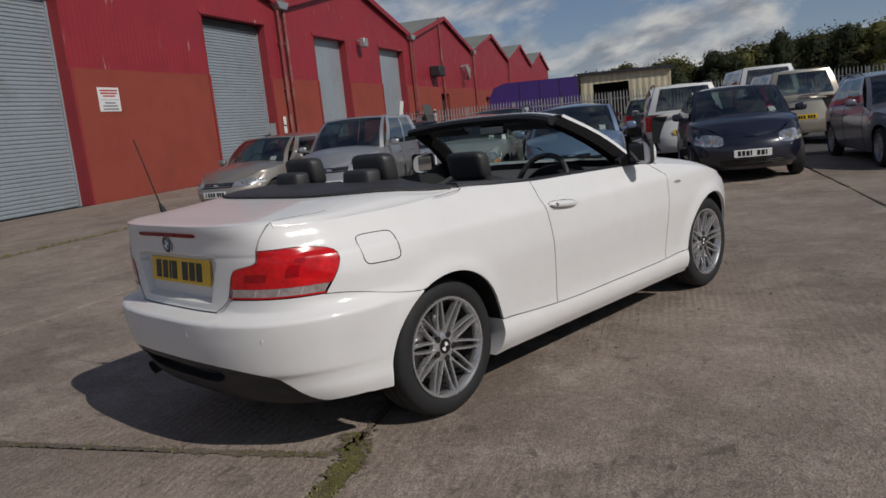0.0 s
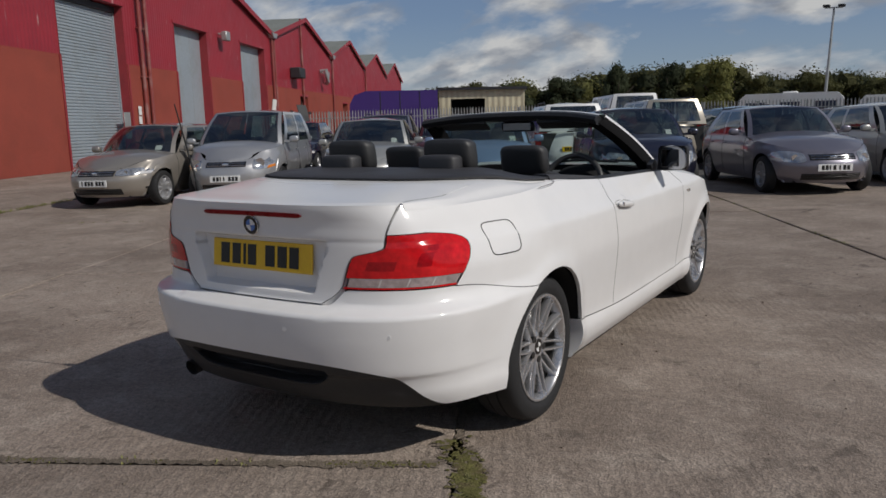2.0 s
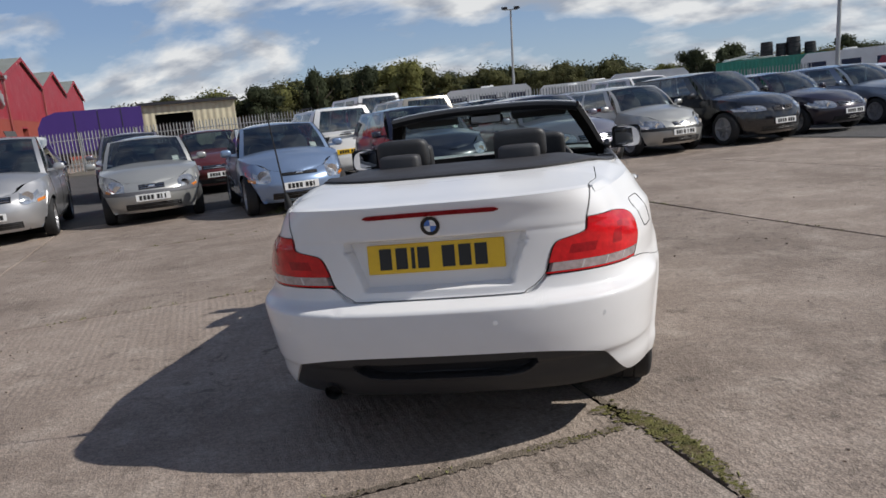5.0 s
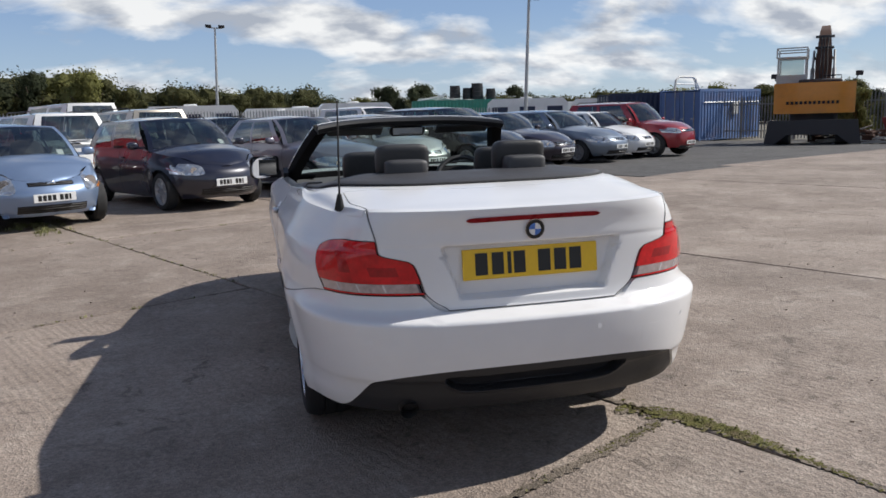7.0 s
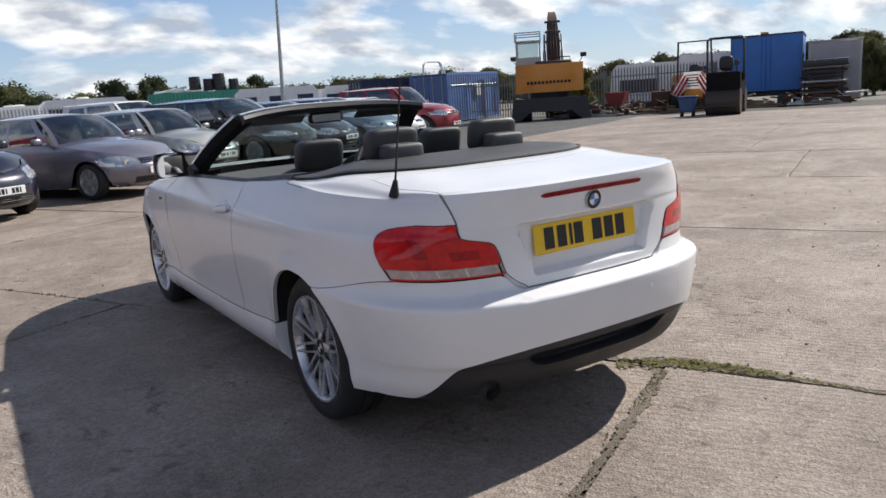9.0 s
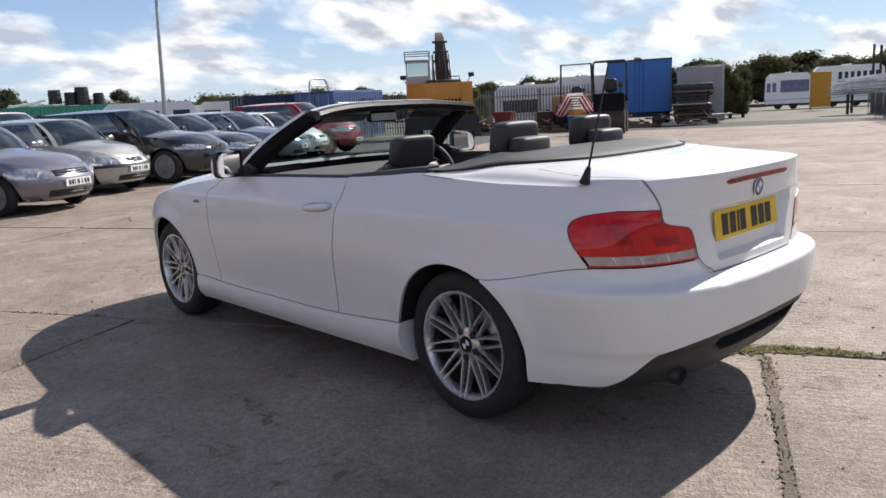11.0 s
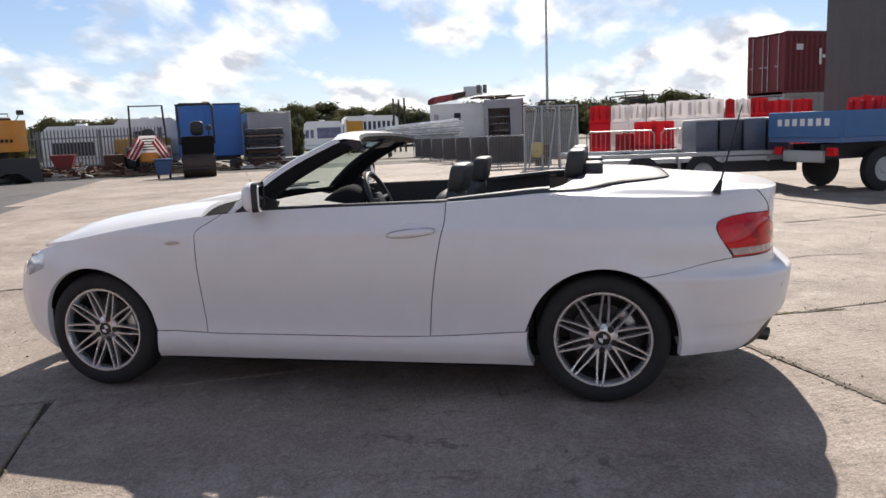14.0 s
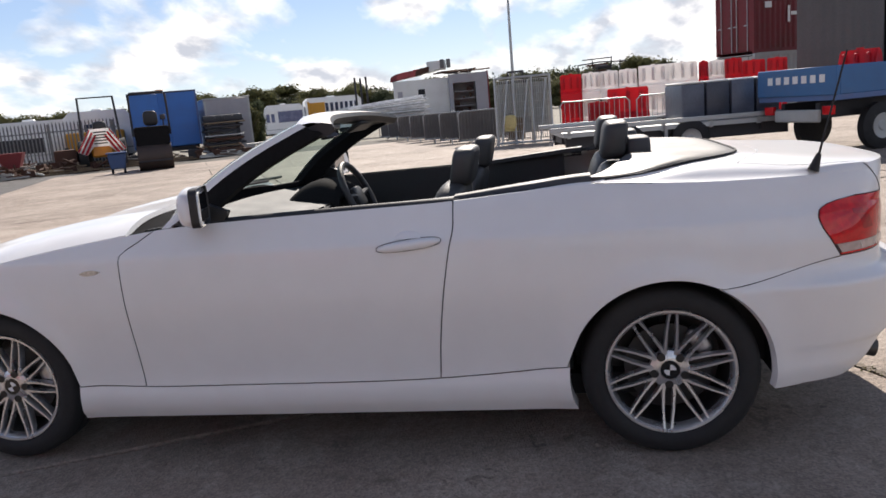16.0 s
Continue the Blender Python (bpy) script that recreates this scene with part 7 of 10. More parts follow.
for k, (a, b, top) in enumerate(OPENINGS):
    bm = bmesh.new()
    if k in (2, 3):
        box(bm, a, b, 0.36, 0.42, 0.02, top)
        dr = part("sliding_door", bm, M_SHUTTER, wh, "smooth pale grey-blue sliding door")
        for q in (0.33, 0.66):
            bm = bmesh.new()
            box(bm, lerp(a, b, q) - 0.01, lerp(a, b, q) + 0.01, 0.352, 0.360, 0.05, top - 0.05)
            part("door_seam", bm, M_GALV, dr)
        bm = bmesh.new()
    elif k < 4:
        n = round(top / 0.11)
        prof = []
        for i in range(n):
            z = top * i / n
            prof += [(0.0, z), (-0.030, z + 0.02), (-0.030, z + 0.075), (0.0, z + 0.095)]
        prof.append((0.0, top))
        lo = [bm.verts.new((a, 0.40 + y, z)) for y, z in prof]
        hi = [bm.verts.new((b, 0.40 + y, z)) for y, z in prof]
        for i in range(len(prof) - 1):
            bm.faces.new((lo[i], hi[i], hi[i + 1], lo[i + 1]))
        sh = part("roller_shutter", bm, M_SHUTTER, wh, "closed grey-blue roller shutter", smooth=False)
        # dark strip that stands in for the shade under the opening's head
        bm = bmesh.new()
        box(bm, a + 0.02, b - 0.02, 0.26, 0.38, top - 0.26, top - 0.02, 0.02)
        part("shutter_box", bm, M_DARKSTEEL, sh)
        for s in (a + 0.03, b - 0.03):
            bm = bmesh.new()
            box(bm, s - 0.05, s + 0.05, 0.32, 0.42, 0, top)
            part("shutter_guide", bm, M_SHUTTER, sh)
    if k > 3:
        # the first is a near-black panel painted as the doorway's shade
        box(bm, a, b, 0.40, 0.46, 0, top)
        part("side_door", bm, M_DARKHOLE if k == 4 else M_SHUTTER, wh, "dark doorway" if k == 4 else "grey door")
    bm = bmesh.new()
    box(bm, a - 0.12, b + 0.12, -0.045, 0.02, top, top + 0.14, 0.01)
    part("lintel", bm, M_CRIMSON, wh)
for s in (12.05, 12.6, 29.55, 29.95, 33.9 + 2.6, 46.1, 61.2):
    bm = bmesh.new()
    top = 6.9 if s < 30 or s > 40 else 8.8
    cyl(bm, (s, -0.14, 0.1), (s, -0.14, top), 0.075, n=10)
    for z in (1.5, 3.4, 5.3):
        box(bm, s - 0.11, s + 0.11, -0.16, -0.02, z, z + 0.06)
    part("drain_pipe", bm, M_PIPE, wh)
for s in (12.3, 29.7, 46.1):
    bm = bmesh.new()
    prism(bm, [(s - 0.55, 7.05), (s + 0.55, 7.05), (s + 0.3, 6.75), (s - 0.3, 6.75)], -0.34, -0.02)
    part("rainwater_hopper", bm, M_GALV, wh, smooth=False)
bm = bmesh.new()
box(bm, 0.60, 1.50, -0.05, -0.032, 2.62, 3.32, 0.004)
sign = part("wall_sign", bm, M_PLATE_W, wh, "white notice board with bars of red and grey writing")
M_SIGNRED, M_SIGNGREY = material("sign_red", (0.45, 0.05, 0.05), 0.5), material("sign_grey", (0.25, 0.25, 0.27), 0.5)
for i, (z, h, w, red) in enumerate(((3.23, 0.045, 0.74, 1), (3.15, 0.045, 0.70, 1), (3.07, 0.04, 0.52, 1), (2.96, 0.015, 0.8, 0), (2.87, 0.045, 0.45, 0), (2.78, 0.045, 0.62, 0), (2.69, 0.045, 0.66, 0))):
    bm = bmesh.new()
    box(bm, 1.05 - w / 2, 1.05 + w / 2, -0.054, -0.0505, z - h / 2, z + h / 2)
    part("writing_bar", bm, M_SIGNRED if red else M_SIGNGREY, sign)
for s, z in ((20.9, 5.95), (42.9, 5.3)):
    bm = bmesh.new()
    box(bm, s - 0.28, s + 0.28, -0.55, -0.25, z - 0.25, z + 0.22, 0.04)
    cyl(bm, (s, -0.3, z), (s, 0.0, z + 0.15), 0.04, n=8)
    part("wall_light", bm, M_GALV, wh, "grey floodlight on the wall")
bm = bmesh.new()
box(bm, 33.6, 35.0, -0.75, -0.03, 4.55, 5.25, 0.05)
part("ventilation_box", bm, M_DARKSTEEL, wh)
bm = bmesh.new()
tube(bm, [(42.0, -0.1, 5.5), (42.0, -0.55, 5.6), (42.2, -0.6, 4.7), (42.6, -0.4, 4.6)], 0.16, 10)
part("extractor_pipe", bm, M_GALV, wh)
for s, wide, z0, z1, mt in ((10.25, 0.50, 1.0, 2.0, M_GALV), (11.45, 0.26, 1.55, 1.85, M_PLATE_W), (11.47, 0.26, 1.90, 2.25, M_PLATE_W), (33.4, 0.5, 1.5, 2.3, M_PLATE_W)):
    bm = bmesh.new()
    box(bm, s, s + wide, -0.085, -0.078, z0, z1, 0.003)
    part("small_notice", bm, mt, wh)


# ---- cream shed and purple curtain trailer beyond the fence ----
def frame_at(x, y, turn):
    return pose(x, y, lie(x, y), 0, 0, turn)


shed = thing("steel_shed", frame_at(-29.8, 48.1, 27.8), "cream profiled steel shed with a dark open doorway", "shed")
bm = bmesh.new()
prism(bm, [(0, 0), (0.9, 0), (0.9, 3.05), (3.55, 3.05), (3.55, 0), (6.6, 0), (6.6, 3.65), (0, 3.75)], 0, 0.12)
part("front_wall", bm, M_CREAM, shed, smooth=False)
bm = bmesh.new()
box(bm, 6.48, 6.6, 0.12, 9, 0, 3.65)
box(bm, 0, 0.12, 0.12, 9, 0, 3.7)
box(bm, 0, 6.6, 8.9, 9, 0, 3.6)
part("side_wall", bm, M_CREAM, shed, smooth=False)
bm = bmesh.new()
prism(bm, [(-0.2, 3.75), (6.8, 3.65), (6.8, 3.85), (-0.2, 3.95)], -0.3, 9.2)
part("roof", bm, M_DARKSTEEL, shed, smooth=False)
bm = bmesh.new()
box(bm, 0.15, 6.4, 0.2, 8.8, 0.0, 0.05)
box(bm, 0.15, 6.4, 4.0, 4.1, 0.0, 3.5)
part("dark_inside", bm, M_DARKHOLE, shed)

tr = thing("curtain_trailer", frame_at(-32.4, 40.2, 33), "purple curtain-sided lorry trailer behind the fence", "trailer")
bm = bmesh.new()
outline = [(0.0, 1.0), (6.3, 1.0), (6.3, 3.58), (1.2, 3.62), (0.4, 3.35), (0.05, 2.7)]
prism(bm, outline, 0, 2.5)
part("curtain", bm, M_PURPLE, tr, smooth=False)
bm = bmesh.new()
box(bm, 0.1, 6.3, 0.05, 2.45, 0.75, 1.0)
part("chassis", bm, M_DARKSTEEL, tr)
for x in (1.0, 4.6, 5.7):
    for y in (0.2, 2.3):
        bm = bmesh.new()
        cyl(bm, (x, y - 0.15, 0.5), (x, y + 0.15, 0.5), 0.5, n=24)
        part("wheel", bm, M_RUBBER, tr)
for x in (2.2, 3.6, 5.0):
    bm = bmesh.new()
    box(bm, x, x + 0.05, -0.02, 0.0, 1.0, 3.5)
    part("curtain_strap", bm, M_DARKSTEEL, tr)


# ---- palisade fences ----
def palisade(name, pts, tall, label, mat, pitch=0.155):
    fence = thing(name, pose(0, 0, 0), label, "fence")
    pales, rails = bmesh.new(), bmesh.new()
    first, made = None, 0
    for (x0, y0), (x1, y1) in zip(pts, pts[1:]):
        d = Vector((x1 - x0, y1 - y0, 0))
        length = d.length
        d.normalize()
        nrm = Vector((-d.y, d.x, 0))
        n = int(length / pitch)
        for i in range(n + 1):
            p = Vector((x0, y0, 0)) + d * (i * pitch)
            z = lie(p.x, p.y)
            w = 0.032
            if made < 290:
                made += 1
                if first is None:
                    bm = bmesh.new()
                    sec = [(-w, 0), (-w * 0.3, 0.02), (w * 0.3, 0.02), (w, 0)]
                    lo = [bm.verts.new((u, v, 0.05)) for u, v in sec]
                    hi = [bm.verts.new((u, v, tall - 0.12)) for u, v in sec]
                    tip = bm.verts.new((0, 0, tall))
                    for j in range(3):
                        bm.faces.new((lo[j], lo[j + 1], hi[j + 1], hi[j]))
                        bm.faces.new((hi[j], hi[j + 1], tip))
                    pale = first = part("pale", bm, mat, fence, smooth=False)
                else:
                    pale = same_mesh("pale", first, fence)
                pale.matrix_basis = pose(p.x, p.y, z, 0, 0, math.degrees(math.atan2(d.y, d.x)))
                continue
            a = [p - d * w, p - d * w * 0.3 + nrm * 0.02, p + d * w * 0.3 + nrm * 0.02, p + d * w]
            lo = [pales.verts.new((q.x, q.y, z + 0.05)) for q in a]
            hi = [pales.verts.new((q.x, q.y, z + tall - 0.12)) for q in a]
            tip = pales.verts.new((p.x, p.y, z + tall))
            for j in range(3):
                pales.faces.new((lo[j], lo[j + 1], hi[j + 1], hi[j]))
                pales.faces.new((hi[j], hi[j + 1], tip))
        for i in range(int(length / 2.75) + 1):
            p = Vector((x0, y0, 0)) + d * (i * 2.75) + nrm * 0.09
            z = lie(p.x, p.y)
            bm = bmesh.new()
            box(bm, p.x - 0.05, p.x + 0.05, p.y - 0.05, p.y + 0.05, z, z + tall - 0.1)
            part("post", bm, mat, fence)
        for h in (0.45, tall - 0.45):
            k = max(1, int(length / 6))
            for i in range(k):
                p, q = Vector((x0, y0, 0)) + d * (length * i / k) + nrm * 0.045, Vector((x0, y0, 0)) + d * (length * (i + 1) / k) + nrm * 0.045
                cyl(rails, (p.x, p.y, lie(p.x, p.y) + h), (q.x, q.y, lie(q.x, q.y) + h), 0.028, n=4)
    if len(pales.verts):
        tagged(part("pale_rest", pales, mat, fence, smooth=False), kind="stuff")
    else:
        pales.free()
    part("rail", rails, mat, fence, smooth=False)
    return fence


palisade("palisade_fence", [(-36, 26), (-27, 31.6), (-16, 38.3), (-3, 41.5), (14, 42.5)], 2.15, "pale galvanised palisade fence behind the parked cars", M_GALV, 0.17)
palisade("palisade_fence", [(22.6, 34.5), (27.4, 26.2), (30.15, 21.2)], 2.25, "dark weathered palisade fence along the plant yard", material("dull_steel_fence", (0.25, 0.25, 0.25), 0.6, 0.5, var=0.2))


# ---- trees and bushes on the horizon ----
M_LEAF = material("mid_green_leaves", (0.118, 0.118, 0.050), 0.75, spec=0.15, var=0.4, scale=0.7, fine=5, per_object=0.25)
M_LEAF2 = material("yellow_green_leaves", (0.165, 0.165, 0.058), 0.75, spec=0.15, var=0.35, scale=0.7, fine=5, per_object=0.2)
M_LEAF3 = material("dark_green_leaves", (0.062, 0.074, 0.040), 0.75, spec=0.15, var=0.4, scale=0.7, fine=5, per_object=0.25)
for m_ in (M_LEAF, M_LEAF2, M_LEAF3):
    n_, l_ = m_.node_tree.nodes, m_.node_tree.links
    b_ = n_["Principled BSDF"]
    tl_ = n_.new("ShaderNodeBsdfTranslucent"); sh_ = n_.new("ShaderNodeMixShader"); sh_.inputs[0].default_value = 0.42
    l_.new(b_.inputs["Base Color"].links[0].from_socket, tl_.inputs["Color"])
    l_.new(b_.outputs[0], sh_.inputs[1]); l_.new(tl_.outputs[0], sh_.inputs[2])
    l_.new(sh_.outputs[0], n_["Material Output"].inputs["Surface"])
M_BARK = material("bark", (0.09, 0.07, 0.05), 0.9, var=0.3, scale=4)


def core(verts, faces, c, rw, rh, r):
    """The dense inside of a clump: a lumpy closed shape under its leaves."""
    k, n, m = len(verts), 9, 5
    for j in range(m + 1):
        for i in range(n):
            u, v = 2 * math.pi * i / n, math.pi * j / m
            q = r.uniform(0.55, 0.86) if 0 < j < m else 0.7
            verts.append(c + Vector((rw * q * math.sin(v) * math.cos(u), rw * q * math.sin(v) * math.sin(u), rh * q * math.cos(v))))
    for j in range(m):
        for i in range(n):
            faces.append((k + j * n + i, k + j * n + (i + 1) % n, k + (j + 1) * n + (i + 1) % n, k + (j + 1) * n + i))


def crown_mesh(seed, leaves, lobes):
    """A crown of unit size: small leaf clumps gathered on several uneven lobes."""
    r = random.Random(seed)
    verts, faces = [], []
    balls = []
    for _ in range(lobes):
        t, z = r.uniform(0, 2 * math.pi), r.uniform(0.16, 0.86)
        d = r.uniform(0.05, 0.42) * (1.05 - 0.55 * z)
        balls.append((Vector((d * math.cos(t), d * math.sin(t), z)), r.uniform(0.10, 0.20) * (1.15 - 0.45 * z)))
    for c, rad in balls:
        core(verts, faces, c, rad, rad, r)
    for _ in range(leaves):
        c, rad = r.choice(balls)
        n = Vector((r.gauss(0, 1), r.gauss(0, 1), r.gauss(0.2, 1))).normalized()
        p = c + n * rad * (r.uniform(0.70, 1.12) if r.random() < 0.8 else r.uniform(1.0, 1.4))
        if p.z < 0.03:
            continue
        t = n.orthogonal().normalized()
        t = (Matrix.Rotation(r.uniform(0, 6.3), 3, n) @ t + n * r.uniform(-0.5, 0.5)).normalized()
        b = n.cross(t).normalized()
        s = r.uniform(0.012, 0.030)
        k = len(verts)
        verts += [p - t * s, p + b * s * 0.6 + n * 0.006, p + t * s, p - b * s * 0.6 - n * 0.004]
        faces.append((k, k + 1, k + 2, k + 3))
    me = bpy.data.meshes.new("crown")
    me.from_pydata(verts, [], faces)
    return me


def trunk_mesh(seed):
    r = random.Random(seed)
    bm = bmesh.new()
    cyl(bm, (0, 0, -0.03), (0.01, 0.0, 0.45), 0.035, 0.02, n=7)
    for k in range(5):
        t = r.uniform(0, 6.3)
        z = r.uniform(0.2, 0.45)
        cyl(bm, (0.005, 0, z), (0.25 * math.cos(t), 0.25 * math.sin(t), z + r.uniform(0.15, 0.35)), 0.014, 0.005, n=5)
    me = bpy.data.meshes.new("trunk")
    bm.to_mesh(me); bm.free()
    me.materials.append(M_BARK)
    return me


CROWNS = []
for k in range(5):
    me = crown_mesh(40 + k, 5200, 24 + 3 * k)
    CROWNS.append(me)
crown_sets = []
for mat in (M_LEAF, M_LEAF2, M_LEAF3):
    row = []
    for me in CROWNS:
        c = me.copy()
        c.materials.append(mat)
        row.append(c)
    crown_sets.append(row)
TRUNKS = [trunk_mesh(k) for k in range(2)]


def tree(x, y, h, wide, kind, seed, name="tree", lab=""):
    r = random.Random(seed)
    lab = lab or ("leafy mid-green tree on the skyline", "yellow-green bushy tree on the skyline", "dark green dense tree on the skyline")[kind]
    t = thing(name, pose(x, y, lie(x, y), 0, 0, r.uniform(0, 360)), lab, name, "trees on the skyline" if name == "tree" else "yard bushes")
    c = new("crown", crown_sets[kind][seed % 5])
    c.parent = t
    c.matrix_basis = Matrix.Diagonal((wide, wide, h, 1))
    k = new("trunk", TRUNKS[seed % 2])
    k.parent = t
    k.matrix_basis = Matrix.Diagonal((h, h, h, 1))


rt = random.Random(9)
k = 0
# the long belt behind the parked cars: heights by distance along it
belt_h = curve([(-60, 6.5), (-48, 7.2), (-43, 8.6), (-38, 9.0), (-32, 9.6), (-27, 8.7), (-21, 8.8), (-18, 7.2), (-9, 6.8), (0, 6.6), (6, 5.9), (14, 4.6), (30, 4.2), (60, 4.5)])
x = -62.0
while x < 64:
    y = 117 - 0.0042 * (x - 4) ** 2 + rt.uniform(-4, 4)
    h = belt_h(x) * rt.uniform(0.86, 1.06)
    kind = 2 if -45 < x < -30 and rt.random() < 0.6 else (1 if -27 < x < -18 else (0 if rt.random() < 0.65 else rt.choice((1, 2))))
    tree(x, y, h + 0.7, rt.uniform(5.5, 9.0), kind, k)
    k += 1
    x += rt.uniform(5.0, 8.0)
for x, y, h, w, kind in ((13, 76, 5.6, 5.5, 2), (16.5, 75, 5.5, 5.5, 2), (26, 72, 5.2, 4.5, 2), (1, 77, 5.0, 5, 0), (7, 77, 4.0, 5, 0), (10, 76, 4.4, 4, 1)):
    tree(x, y, h, w, kind, k)
    k += 1
for j in range(26):
    t = j / 25
    x, y = lerp(66, 108, t) + rt.uniform(-2, 2), lerp(104, -8, t) + rt.uniform(-2, 2)
    h = (4.6 if t < 0.42 else 5.4) * rt.uniform(0.75, 1.12)
    tree(x, y, h + 0.6, rt.uniform(5.5, 8.5), 0 if rt.random() < 0.7 else 2, k)
    k += 1
for x, y, h, w in ((99, 37, 6.6, 11), (98, 42, 6.2, 9), (92, 31, 5.6, 9), (93, 27, 5.6, 8), (87, 44, 5.9, 7), (36, 31, 2.6, 2.6), (34.5, 33.5, 2.3, 2.4), (36, 32, 2.2, 2.0)):
    tree(x, y, h, w, 0 if w > 3 else 1, k)
    k += 1

for x, y, h, w, kind in ((25.4, 25.6, 2.5, 1.5, 1), (26.3, 27.4, 2.3, 1.5, 1), (40.2, 19.0, 3.1, 1.9, 0), (41.6, 18.9, 2.9, 1.7, 2), (41.1, 19.9, 3.2, 1.9, 0)):
    tree(x, y, h, w, kind, k, "bush", "unclipped green bush growing by the yard fence")
    k += 1


def wood(name, label, spots, mat, seed, leaf=0.27, per=1300):
    """A far wood: many rounded crowns run together, their outlines made of small leaf clumps."""
    r = random.Random(seed)
    verts, faces = [], []
    for x, y, h, w in spots:
        z0 = lie(x, y)
        lobes = [(Vector((r.uniform(-0.5, 0.5) * w, r.uniform(-0.4, 0.4) * w, h * r.uniform(0.25, 0.76))), w * r.uniform(0.26, 0.42), h * r.uniform(0.17, 0.24)) for _ in range(7)]
        for c, rw, rh in lobes:
            core(verts, faces, c + Vector((x, y, z0)), rw, rh, r)
        for _ in range(per):
            c, rw, rh = r.choice(lobes)
            n = Vector((r.gauss(0, 1), r.gauss(0, 1), r.gauss(0.25, 1))).normalized()
            p = c + Vector((n.x * rw, n.y * rw, n.z * rh)) * (r.uniform(0.75, 1.1) if r.random() < 0.8 else r.uniform(1.0, 1.4))
            if p.z < 0:
                continue
            p += Vector((x, y, z0))
            t = (Matrix.Rotation(r.uniform(0, 6.3), 3, n) @ n.orthogonal().normalized() + n * r.uniform(-0.6, 0.6)).normalized()
            b = n.cross(t).normalized()
            q = leaf * r.uniform(0.5, 1.2)
            k = len(verts)
            verts += [p - t * q, p + b * q * 0.6, p + t * q, p - b * q * 0.6]
            faces.append((k, k + 1, k + 2, k + 3))
    me = bpy.data.meshes.new(name)
    me.from_pydata(verts, [], faces)
    me.materials.append(mat)
    tagged(new(name, me), label, "trees", kind="stuff")


spots = [[], [], []]
x = -66.0
while x < 70:
    h = belt_h(x) * rt.uniform(0.92, 1.06) + 1.7
    spots[2 if rt.random() < 0.38 else (1 if rt.random() < 0.25 else 0)].append((x, 121 - 0.0042 * (x - 4) ** 2 + rt.uniform(-2, 5), h, rt.uniform(5.5, 8.0)))
    x += rt.uniform(1.5, 2.6)
for j in range(62):
    t = j / 61
    spots[2 if rt.random() < 0.4 else 0].append((lerp(72, 116, t) + rt.uniform(-2, 2), lerp(106, -14, t) + rt.uniform(-1, 1), (5.2 if t < 0.42 else 5.8) * rt.uniform(0.75, 1.05), rt.uniform(4.5, 7.5)))
wood("far_wood", "far belt of mid-green trees along the skyline", spots[0], M_LEAF, 51)
wood("far_wood", "far yellow-green trees in the skyline belt", spots[1], M_LEAF2, 52)
wood("far_wood", "far dark green trees in the skyline belt", spots[2], M_LEAF3, 53)


# ---- floodlight poles ----
def pole(x, y, h, lean_x=0.0):
    p = thing("floodlight_pole", pose(x, y, lie(x, y), 0, lean_x, 0), "tall thin grey floodlight pole", "pole", "floodlight poles")
    bm = bmesh.new()
    cyl(bm, (0, 0, 0), (0, 0, h), 0.11, 0.06, n=10)
    part("mast", bm, M_GALV, p)
    bm = bmesh.new()
    cyl(bm, (-0.5, 0, h), (0.5, 0, h), 0.04, n=8)
    part("cross_arm", bm, M_GALV, p)
    for s in (-1, 1):
        bm = bmesh.new()
        box(bm, s * 0.42 - 0.2, s * 0.42 + 0.2, -0.22, 0.12, h + 0.02, h + 0.18, 0.03)
        part("floodlight", bm, M_DARKSTEEL, p)


pole(-3.2, 51.0, 7.8, 2.5)
pole(11.45, 30.7, 6.7, 2.5)
pole(45.6, 3.4, 10.5, 1.0)


